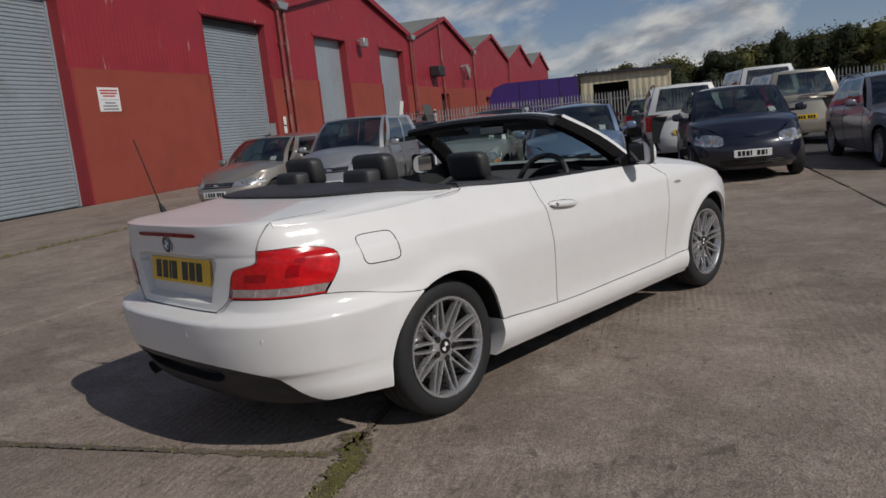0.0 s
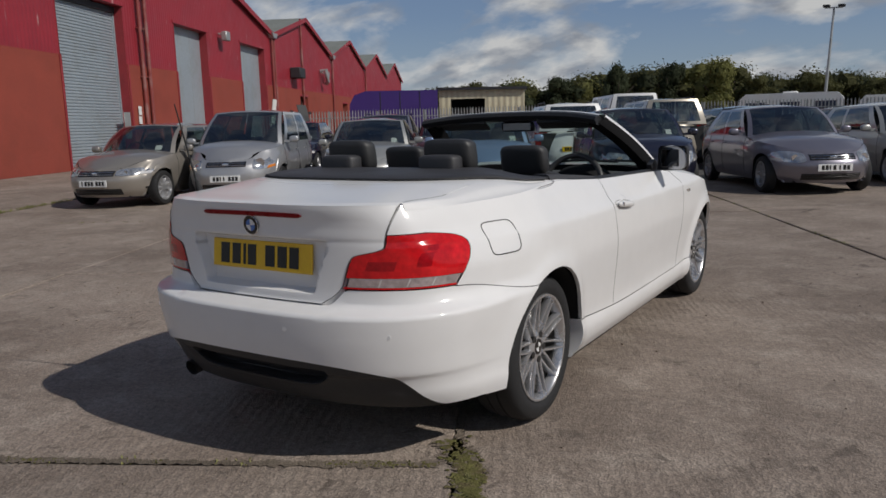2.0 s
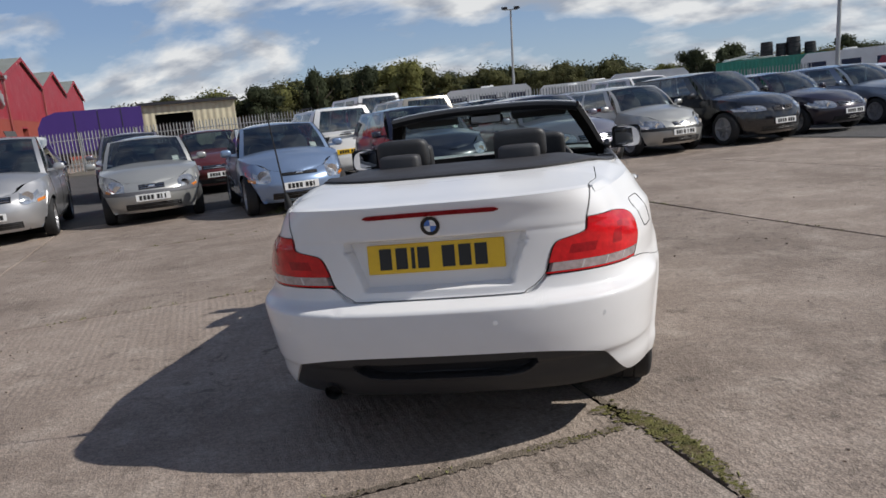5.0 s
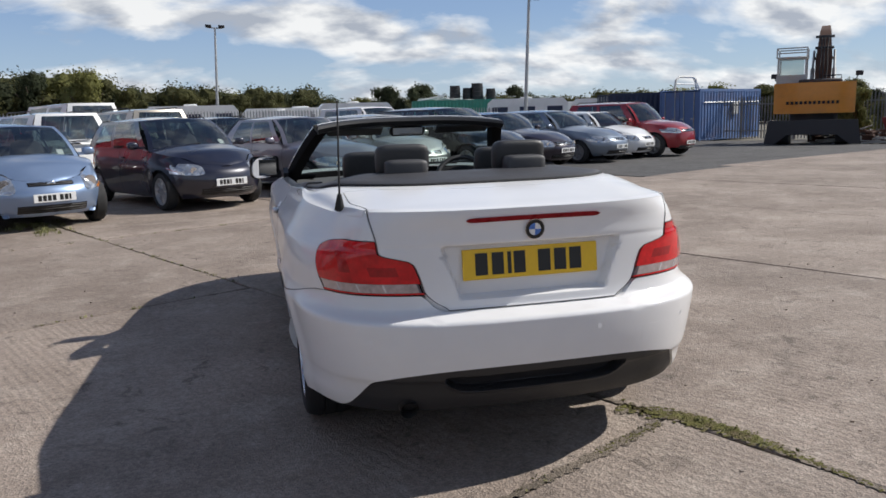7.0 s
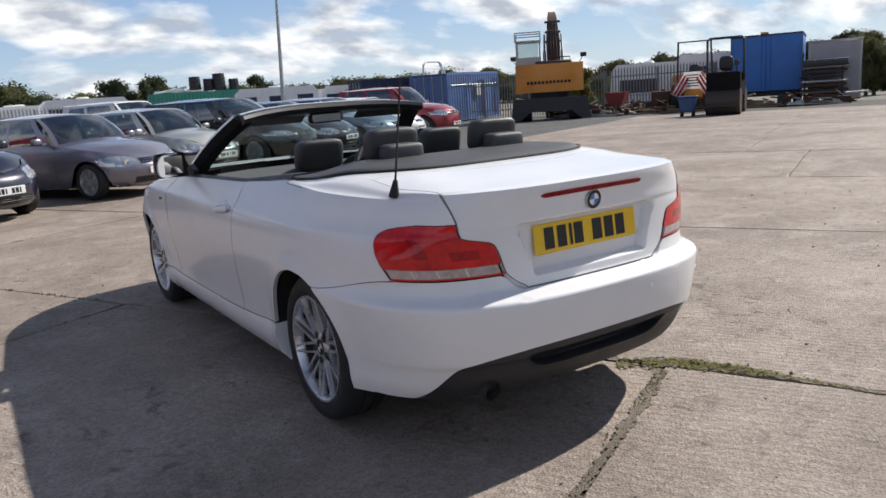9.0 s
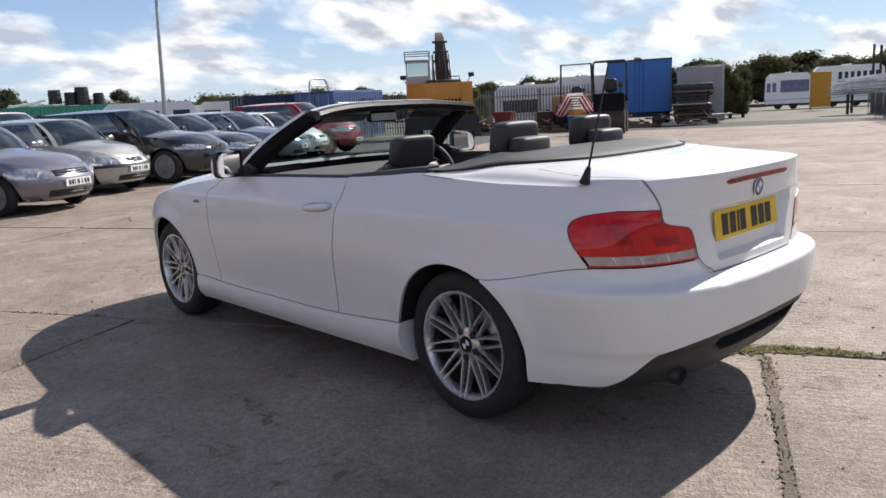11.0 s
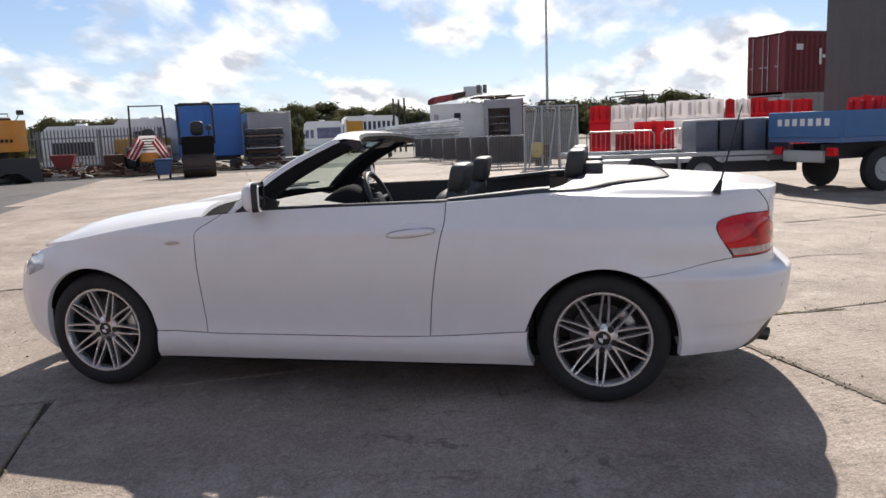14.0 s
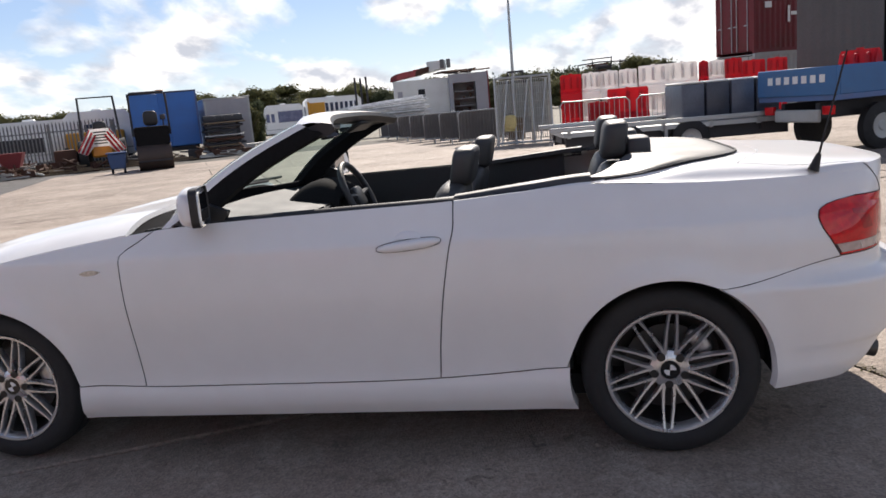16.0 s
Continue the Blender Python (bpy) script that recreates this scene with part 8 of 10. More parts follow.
# ---- containers ----
def container(name, m, L, W, H, mat, label, ribs=True):
    """Local x along its length from one end, y across, with corrugated sides, corner posts and door bars."""
    c = thing(name, m, label, "container")
    def wall(axis, at, length, out):
        bm = bmesh.new()
        n = int(length / 0.07)
        pts = []
        for i in range(n + 1):
            s = 0.08 + (length - 0.16) * i / n
            pts.append((s, at + (out * 0.035 if (i // 2) % 2 else 0.0)))
        lo = [bm.verts.new((p, q, 0.14) if axis == "X" else (q, p, 0.14)) for p, q in pts]
        hi = [bm.verts.new((p, q, H - 0.10) if axis == "X" else (q, p, H - 0.10)) for p, q in pts]
        for i in range(n):
            bm.faces.new((lo[i], lo[i + 1], hi[i + 1], hi[i]))
        return bm
    for y, o in ((0.03, -1), (W - 0.03, 1)):
        part("side_wall", wall("X", y, L, o), mat, c, smooth=False)
    part("end_wall", wall("Y", L - 0.04, W, 1), mat, c, smooth=False)
    bm = bmesh.new()
    box(bm, 0.02, 0.07, 0.08, W / 2 - 0.01, 0.14, H - 0.1, 0.005)
    box(bm, 0.02, 0.07, W / 2 + 0.01, W - 0.08, 0.14, H - 0.1, 0.005)
    d = part("door", bm, mat, c)
    for y in (0.35, 0.95, W - 0.95, W - 0.35):
        bm = bmesh.new()
        cyl(bm, (-0.01, y, 0.1), (-0.01, y, H - 0.1), 0.022, n=8)
        box(bm, -0.03, 0.02, y - 0.02, y + 0.18, 1.1, 1.15)
        part("lock_bar", bm, M_GALV, d)
    for x in (0.0, L - 0.1):
        for y in (0.0, W - 0.1):
            bm = bmesh.new()
            box(bm, x, x + 0.1, y, y + 0.1, 0, H, 0.006)
            part("corner_post", bm, mat, c)
    for z in (0.0, H - 0.12):
        for y in (0.0, W - 0.08):
            bm = bmesh.new()
            box(bm, 0.1, L - 0.1, y, y + 0.08, z, z + 0.14)
            part("side_beam", bm, mat, c)
    bm = bmesh.new()
    box(bm, 0.05, L - 0.05, 0.05, W - 0.05, H - 0.06, H - 0.02)
    box(bm, 0.08, L - 0.05, 0.08, W - 0.08, 0.08, 0.14)
    part("roof", bm, mat, c)
    return c


M_CBLUE = material("faded_blue_steel", (0.085, 0.155, 0.33), 0.55, 0.1, var=0.14, scale=1.5, tint=(0.14, 0.08, 0.06), tint_amount=0.4, tint_scale=1.2)
M_CGREEN = material("green_steel", (0.045, 0.27, 0.20), 0.55, 0.1, var=0.12, tint=(0.12, 0.2, 0.15), tint_amount=0.3)
M_CMAROON = material("maroon_steel", (0.17, 0.022, 0.028), 0.6, 0.1, var=0.15, tint=(0.10, 0.03, 0.02), tint_amount=0.5)
M_CGREY = material("grey_white_steel", (0.42, 0.43, 0.42), 0.6, 0.1, var=0.1, tint=(0.25, 0.2, 0.16), tint_amount=0.3)
M_CNAVY = material("dark_navy_steel", (0.025, 0.035, 0.075), 0.55, 0.1, var=0.12)
M_BBLUE = material("bright_blue_panel", (0.040, 0.17, 0.50), 0.5, var=0.10, scale=1.0, tint=(0.05, 0.12, 0.33), tint_amount=0.3)
M_MGREY = material("mauve_grey_panel", (0.36, 0.35, 0.37), 0.6, var=0.08, scale=0.9, tint=(0.25, 0.22, 0.2), tint_amount=0.3)
M_ORANGE = material("construction_orange", (0.62, 0.235, 0.018), 0.4, var=0.08, coat=0.3, tint=(0.3, 0.13, 0.03), tint_amount=0.3)
M_PRED = material("red_plastic", (0.66, 0.030, 0.045), 0.45, var=0.12, scale=2)
M_PWHITE = material("white_plastic", (0.86, 0.84, 0.83), 0.5, var=0.08, scale=2)
M_YELLOW = material("yellow_painted_steel", (0.50, 0.235, 0.016), 0.5, var=0.15)
M_TIPBLUE = material("mid_blue_truck_paint", (0.035, 0.13, 0.30), 0.45, var=0.12, tint=(0.12, 0.13, 0.14), tint_amount=0.3)
M_WOOD = material("weathered_timber", (0.22, 0.16, 0.10), 0.85, var=0.3, scale=4)

cb = container("shipping_container", frame_at(21.5, 32.0, 25.5), 6.06, 2.44, 2.62, M_CBLUE, "faded blue corrugated shipping container")
bm = bmesh.new()
box(bm, 3.0, 3.5, -0.16, 0.0, 1.3, 1.9, 0.03)
tagged(part("junction_box", bm, M_CGREY, cb), "grey junction box")
bm = bmesh.new()
tube(bm, [(0.3, -0.03, 1.95), (5.8, -0.03, 1.95)], 0.03, 6)
part("pipe", bm, M_GALV, cb)
rb = thing("roll_bar", frame_at(21.2, 33.0, 25.5), "white tubular truck roll bar lying on the container", "roll bar")
rb.location.z += 2.58
bm = bmesh.new()
tube(bm, [(-0.9, 0, 0), (-0.8, 0, 0.55), (-0.5, 0, 0.72), (0.7, 0, 0.72), (1.0, 0, 0.6), (1.1, 0, 0)], 0.06, 8)
tube(bm, [(0.9, 0, 0.6), (1.6, 0.2, 0.2), (1.9, 0.3, 0.02)], 0.07, 8)
tube(bm, [(-0.75, 0, 0.35), (0.95, 0, 0.35)], 0.035, 6)
part("hoop", bm, M_OFFWHITE, rb)
container("shipping_container", frame_at(18.6, 36.5, -10), 6.06, 2.44, 2.6, M_CNAVY, "dark navy shipping container behind the cars")
cg = container("shipping_container", frame_at(11.6, 57.2, -14), 7.4, 2.44, 3.0, M_CGREEN, "green open-topped container piled with junk")
for k, (dx, w, h) in enumerate(((2.9, 0.9, 1.2), (3.9, 0.8, 1.0), (4.7, 1.0, 1.35), (5.8, 0.8, 0.9))):
    j = thing("water_tank", cg.matrix_basis @ pose(dx + 0.6, 1.2, 2.97), "black plastic tank on the green container", "tank", "black tanks")
    bm = bmesh.new()
    cyl(bm, (0, 0, 0), (0, 0, h), w / 2, w / 2 * 0.9, n=18)
    for z in (0.25, 0.5, 0.75):
        tube(bm, [(w / 2 * math.cos(t), w / 2 * math.sin(t), h * z) for t in [2 * math.pi * q / 18 for q in range(18)]], 0.03, 5, True)
    part("shell", bm, M_BLACK_TRIM, j)
bm = bmesh.new()
rj = random.Random(5)
for _ in range(16):
    a = Vector((rj.uniform(0.4, 4.5), rj.uniform(0.4, 2.0), 3.0 + rj.uniform(0, 0.2)))
    cyl(bm, a, a + Vector((rj.uniform(0.8, 2.2), rj.uniform(-0.4, 0.4), rj.uniform(-0.1, 0.35))), 0.05, n=5)
jp = thing("scrap_pile", cg.matrix_basis.copy(), "pile of scrap poles on the green container", "scrap", kind="stuff")
part("poles", bm, M_OFFWHITE, jp)

M_DULL_DARK = material("dark_grey_tank_steel", (0.05, 0.05, 0.055), 0.6, var=0.25)
# ---- excavator seen from behind ----
ex = thing("excavator", frame_at(21.9, 24.2, -41), "orange tracked excavator seen from behind", "excavator")
bm = bmesh.new()
def weight(a, b):
    t = lerp(-1, 1, a)
    x = 1.5 * t
    y = -1.35 + 0.45 * abs(t) ** 3
    return Vector((x, y, lerp(1.25, 2.48, b) ))
sheet(bm, weight, 24, 6, 1.2, lambda p: Vector((0, 1, 0)))
box(bm, -1.45, 1.45, -0.3, 1.2, 1.25, 2.42, 0.08)
part("counterweight", bm, M_ORANGE, ex)
# plain dark bars put in place of the maker's lettering
for x in range(12):
    bm = bmesh.new()
    box(bm, -1.0 + x * 0.165, -0.90 + x * 0.165, -1.375, -1.34, 1.62, 1.74)
    part("vent_slot", bm, M_DARKHOLE, ex)
bm = bmesh.new()
box(bm, -1.5, -0.35, 0.0, 1.5, 2.42, 2.55)
box(bm, -1.5, -0.34, 0.02, 0.1, 2.5, 2.85)
cabin = part("cab", bm, M_CGREY, ex, "grey steel cab with a guard rail on its roof")
for x in (-1.48, -0.42):
    for y in (0.05, 1.4):
        bm = bmesh.new()
        box(bm, x, x + 0.07, y, y + 0.07, 2.5, 3.55)
        part("cab_post", bm, M_CGREY, cabin)
bm = bmesh.new()
box(bm, -1.5, -0.34, 0.02, 1.5, 3.52, 3.6, 0.02)
part("cab_roof", bm, M_CGREY, cabin)
bm = bmesh.new()
for p in ((-1.5, 0.0), (-0.35, 0.0), (-1.5, 1.5), (-0.35, 1.5)):
    cyl(bm, (p[0], p[1], 3.55), (p[0], p[1], 3.95), 0.03, n=6)
tube(bm, [(-1.5, 0, 3.95), (-0.35, 0, 3.95), (-0.35, 1.5, 3.95), (-1.5, 1.5, 3.95)], 0.03, 6, True)
tube(bm, [(-1.5, 0, 3.75), (-0.35, 0, 3.75)], 0.025, 6)
part("guard_rail", bm, M_GALV, cabin)
bm = bmesh.new()
grid(bm, lambda a, b: Vector((lerp(-1.4, -0.45, a), 0.06, lerp(2.85, 3.5, b))), 1, 1)
g = part("cab_window", bm, M_TINT, cabin)
bm = bmesh.new()
prev = None
for y, z, w in ((0.6, 2.3, 0.30), (1.4, 3.3, 0.32), (1.9, 3.9, 0.26), (2.5, 4.45, 0.22), (3.4, 4.75, 0.17), (4.6, 4.3, 0.15)):
    ring = [bm.verts.new((0.25 + sx_ * w, y, z + sz_ * 0.32)) for sx_, sz_ in ((-1, -1), (1, -1), (1, 1), (-1, 1))]
    if prev:
        for j in range(4):
            bm.faces.new((prev[j], prev[(j + 1) % 4], ring[(j + 1) % 4], ring[j]))
    else:
        bm.faces.new(ring)
    prev = ring
bm.faces.new(prev)
boom = part("boom", bm, M_RUST, ex, "dark worn steel boom")
for s in (-1, 1):
    bm = bmesh.new()
    cyl(bm, (0.25 + s * 0.42, 0.9, 2.3), (0.25 + s * 0.42, 1.45, 3.1), 0.085, n=10)
    cyl(bm, (0.25 + s * 0.42, 1.45, 3.1), (0.25 + s * 0.40, 2.0, 3.9), 0.05, n=10)
    part("ram", bm, M_GALV, boom)
for y, z in ((1.5, 3.55), (1.75, 4.0), (2.2, 4.5)):
    bm = bmesh.new()
    box(bm, -0.12, 0.62, y - 0.06, y + 0.06, z - 0.05, z + 0.06, 0.015)
    part("clamp", bm, M_DARKSTEEL, boom)
for dx in (-0.1, 0.0, 0.12):
    bm = bmesh.new()
    tube(bm, [(0.25 + dx, 0.35, 2.5), (0.25 + dx * 1.3, 0.75, 3.2), (0.25 + dx, 1.25, 3.75), (0.25 + dx * 1.2, 1.8, 4.45)], 0.025, 6)
    part("hose", bm, M_RUBBER, boom)
bm = bmesh.new()
box(bm, -0.6, 1.0, -0.9, 0.4, 2.45, 2.62, 0.05)
tube(bm, [(0.3, -0.6, 2.6), (0.3, -0.6, 2.75), (0.95, -0.6, 2.75), (0.95, -0.6, 2.6)], 0.025, 6)
part("engine_cover", bm, M_DARKSTEEL, ex)
for x in (-1.65, 1.6):
    bm = bmesh.new()
    box(bm, x - 0.12, x + 0.16, 0.9, 0.96, 2.75, 2.95, 0.02)
    cyl(bm, (x * 0.85, 0.9, 2.4), (x, 0.93, 2.8), 0.02, n=5)
    part("mirror", bm, M_DARKSTEEL, ex)
for s in (-1, 1):
    bm = bmesh.new()
    pts = [(-1.75, 0.45), (-1.55, 0.12), (-1.2, 0.0), (1.3, 0.0), (1.7, 0.15), (1.85, 0.45), (1.7, 0.78), (1.3, 0.9), (-1.2, 0.9), (-1.6, 0.75)]
    prism(bm, pts, s * 1.15 - 0.3, s * 1.15 + 0.3, "X")
    part("track", bm, M_DARKSTEEL, ex, smooth=False)
bm = bmesh.new()
prism(bm, [(-1.75, 0.05), (-1.35, 0.05), (-0.9, 0.42), (0.9, 0.42), (1.35, 0.05), (1.75, 0.05), (1.6, 1.0), (-1.6, 1.0)], -2.0, -1.85)
part("dozer_blade", bm, M_DARKSTEEL, ex, "dark steel dozer blade", smooth=False)
bm = bmesh.new()
cyl(bm, (0, 0, 0.7), (0, 0, 1.3), 0.9, n=20)
part("slew_ring", bm, M_DARKSTEEL, ex)

# ---- tractor with chevron board, roller with hoop, small blue bin ----
EDGE = -60
tc_ = thing("tractor", frame_at(26.14, 19.56, EDGE), "tractor with a red and white chevron board on its back", "tractor")
bm = bmesh.new()
box(bm, -0.45, 0.45, 0.2, 2.2, 0.5, 1.2, 0.08)
part("body", bm, M_ORANGE, tc_)
for s in (-1, 1):
    for y, r in ((0.5, 0.62), (2.0, 0.42)):
        bm = bmesh.new()
        cyl(bm, (s * 0.75 - 0.17, y, r), (s * 0.75 + 0.17, y, r), r, n=24)
        part("wheel", bm, M_RUBBER, tc_)
bm = bmesh.new()
tube(bm, [(-0.75, 0.5, 0.9), (-0.70, 0.5, 3.0), (0.68, 0.5, 3.0), (0.78, 0.5, 0.9)], 0.05, 8)
part("roll_hoop", bm, M_DARKSTEEL, tc_)
bm = bmesh.new()
pad(bm, 0.0, 0.6, 1.75, 0.26, 0.12, 0.26, 0.6)
part("seat", bm, M_BLACK_TRIM, tc_)
bm = bmesh.new()
prism(bm, [(-0.95, 0.79), (-0.60, 0.62), (-0.30, 0.96), (0.30, 0.96), (0.60, 0.62), (0.95, 0.79), (0.40, 1.70), (-0.40, 1.70)], -0.12, -0.06)
board = part("chevron_board", bm, M_PWHITE, tc_, "white board with red chevrons", smooth=False)
for s in (-1, 1):
    for q0, q1 in ((0.0, 0.26), (0.44, 0.66), (0.84, 1.0)):
        bm = bmesh.new()
        prism(bm, [(s * lerp(xa, xb, q), lerp(za, zb, q)) for xa, xb, za, zb, q in ((0.15, 0.40, 1.39, 1.69, q0), (0.15, 0.40, 1.39, 1.69, q1), (0.60, 0.94, 0.64, 0.80, q1), (0.60, 0.94, 0.64, 0.80, q0))], -0.125, -0.121)
        part("red_chevron", bm, M_PRED, board, smooth=False)
for k in range(5):
    bm = bmesh.new()
    box(bm, -0.26, 0.26, -0.132, -0.128, 1.07 + 0.115 * k, 1.12 + 0.115 * k)
    part("dark_slot", bm, M_DARKHOLE, board)
M_BINBLUE = material("dull_blue_plastic", (0.030, 0.075, 0.19), 0.5, var=0.2, scale=3, tint=(0.08, 0.07, 0.06), tint_amount=0.4)
bn = thing("plastic_bin", frame_at(21.2, 15.85, EDGE), "small blue wheeled bin on the ground", "bin")
bm = bmesh.new()
prism(bm, [(-0.24, 0.16), (0.24, 0.16), (0.31, 0.68), (-0.31, 0.68)], -0.24, 0.24)
bmesh.ops.bevel(bm, geom=list(bm.edges), offset=0.03, segments=2, affect="EDGES")
part("tub", bm, M_BINBLUE, bn)
bm = bmesh.new()
box(bm, -0.34, 0.34, -0.27, 0.27, 0.68, 0.74, 0.02)
part("lid", bm, M_BINBLUE, bn)
for p in (-0.2, 0.2):
    for q in (-0.16, 0.16):
        bm = bmesh.new()
        cyl(bm, (p - 0.035, q, 0.08), (p + 0.035, q, 0.08), 0.08, n=12)
        cyl(bm, (p, q, 0.08), (p, q, 0.18), 0.02, n=6)
        part("wheel", bm, M_RUBBER, bn)

M_DRUM = material("worn_brown_drum", (0.055, 0.038, 0.031), 0.6, 0.2, var=0.35, scale=4, tint=(0.03, 0.025, 0.022), tint_amount=0.5)
rl = thing("road_roller", frame_at(21.65, 14.65, EDGE), "dark tandem road roller with a roll hoop and seat", "roller")
bm = bmesh.new()
prism(bm, [(-0.15, 0.62), (2.05, 0.62), (2.05, 1.38), (1.2, 1.45), (1.05, 1.12), (0.35, 1.12), (0.25, 1.52), (-0.22, 1.50)], -0.57, 0.57, "X")
bmesh.ops.bevel(bm, geom=list(bm.edges), offset=0.035, segments=2, affect="EDGES")
part("body", bm, M_MATT, rl)
for y in (0.05, 1.85):
    bm = bmesh.new()
    cyl(bm, (-0.58, y, 0.46), (0.58, y, 0.46), 0.46, n=36)
    drum = part("drum", bm, M_DRUM, rl, "worn brown steel drum")
    bm = bmesh.new()
    box(bm, -0.56, 0.56, y - 0.50, y - 0.46, 0.30, 0.36, 0.01)
    part("scraper_bar", bm, M_DARKSTEEL, drum)
bm = bmesh.new()
tube(bm, [(-0.62, 0.55, 1.2), (-0.62, 0.55, 2.62), (-0.55, 0.55, 2.70), (0.55, 0.55, 2.70), (0.62, 0.55, 2.62), (0.62, 0.55, 1.2)], 0.045, 8)
part("roll_hoop", bm, M_DARKSTEEL, rl)
bm = bmesh.new()
pad(bm, 0.02, 0.62, 1.80, 0.25, 0.12, 0.27, 0.6)
box(bm, -0.18, 0.22, 0.42, 0.80, 1.10, 1.52, 0.05)
part("seat", bm, M_BLACK_TRIM, rl)
bm = bmesh.new()
cyl(bm, (0.42, 0.15, 1.45), (0.44, 0.05, 1.78), 0.025, n=6)
box(bm, 0.34, 0.52, 0.0, 0.06, 1.72, 1.90, 0.02)
part("console", bm, M_DARKSTEEL, rl)

# ---- blue box body, grey box, machine stack ----
bb = thing("box_body", frame_at(29.6, 20.15, EDGE), "bright blue box trailer body on dark wheels", "trailer")
bm = bmesh.new()
box(bm, 0, 3.02, 0, 5.0, 0.62, 3.12, 0.03)
part("body", bm, M_BBLUE, bb)
for x0, x1, z1 in ((0.06, 1.50, 3.10), (1.52, 2.96, 3.16)):
    bm = bmesh.new()
    box(bm, x0, x1, -0.05, 0.0, 0.64, z1, 0.012)
    leaf_ = part("door", bm, M_BBLUE, bb)
    bm = bmesh.new()
    xm = x1 - 0.18 if x0 < 1 else x0 + 0.18
    cyl(bm, (xm, -0.075, 0.66), (xm, -0.075, z1 - 0.03), 0.018, n=6)
    part("lock_rod", bm, M_BBLUE, leaf_)
for x in (-0.02, 2.96):
    bm = bmesh.new()
    box(bm, x, x + 0.08, -0.06, 0.05, 0.6, 3.18)
    part("corner_post", bm, M_CBLUE, bb)
bm = bmesh.new()
box(bm, -0.03, 3.05, -0.07, 5.0, 3.12, 3.19)
part("roof_edge", bm, M_CNAVY, bb)
bm = bmesh.new()
box(bm, 1.25, 1.60, 0.1, 0.4, 3.19, 3.30, 0.03)
part("roof_lamp", bm, M_ORANGE, bb)
for y in (1.0, 4.0):
    for x in (0.2, 2.8):
        bm = bmesh.new()
        cyl(bm, (x - 0.14, y, 0.42), (x + 0.14, y, 0.42), 0.42, n=20)
        part("wheel", bm, M_RUBBER, bb)
bm = bmesh.new()
box(bm, 0.2, 2.8, 0.1, 4.9, 0.4, 0.62)
part("chassis", bm, M_DARKSTEEL, bb)
gb = thing("grey_cabin", frame_at(30.62, 16.95, EDGE), "mauve grey site cabin", "cabin")
bm = bmesh.new()
box(bm, 0, 2.10, 0, 4.5, 0.12, 2.62, 0.03)
part("body", bm, M_MGREY, gb)
bm = bmesh.new()
box(bm, -0.03, 2.13, -0.03, 4.55, 2.62, 2.68, 0.01)
part("roof", bm, M_CGREY, gb)
for x in (0.06, 2.04):
    bm = bmesh.new()
    box(bm, x - 0.04, x + 0.04, -0.02, 0.0, 0.14, 2.60)
    part("corner_trim", bm, M_CGREY, gb)
for x in (0.3, 1.75):
    bm = bmesh.new()
    box(bm, x - 0.1, x + 0.1, 0.1, 4.4, 0.0, 0.12)
    part("skid", bm, M_DARKSTEEL, gb)
st = thing("machine_stack", frame_at(29.58, 16.57, EDGE), "stack of dark rusty steel frames, trays and planks", "scrap")
rs = random.Random(3)
for x in (0.10, 1.55):
    for y in (0.05, 0.85):
        bm = bmesh.new()
        box(bm, x - 0.04, x + 0.04, y - 0.04, y + 0.04, 0, 1.62)
        part("upright", bm, M_DARKSTEEL, st)
for k in range(13):
    bm = bmesh.new()
    z = 0.10 + 0.115 * k + (0.12 if k > 7 else 0.0)
    w = rs.uniform(1.25, 1.75)
    x = rs.uniform(-0.10, 0.18)
    if k % 4 == 3:
        box(bm, x - 0.15, x + w + 0.1, -0.12, 0.9, z, z + 0.06, 0.01)
        part("plank", bm, M_WOOD if k != 7 else M_GALV, st)
    elif k % 4 == 1:
        box(bm, x, x + w, -0.05, 0.85, z, z + rs.uniform(0.10, 0.16), 0.02, pose(0, 0, 0, 0, rs.uniform(-1.5, 1.5), 0))
        part("steel_tray", bm, M_RUST if k < 7 else M_DARKSTEEL, st)
    else:
        tube(bm, [(x, 0, z), (x + w, 0, z), (x + w, 0.9, z), (x, 0.9, z)], 0.05, 6, True)
        for q in (0.2, 0.4, 0.6, 0.8):
            cyl(bm, (x + w * q, 0, z), (x + w * q, 0.9, z), 0.04, n=5)
        part("steel_frame", bm, M_RUST if k % 2 else M_DARKSTEEL, st)
bm = bmesh.new()
box(bm, 0.0, 1.75, -0.02, 0.9, 1.62, 1.86, 0.04, segments=2)
for q in (0.35, 0.75, 1.15):
    box(bm, q, q + 0.2, -0.05, 0.0, 1.66, 1.82, 0.02)
part("machine_head", bm, M_DULL_DARK, st, "dark grey steel machine head")

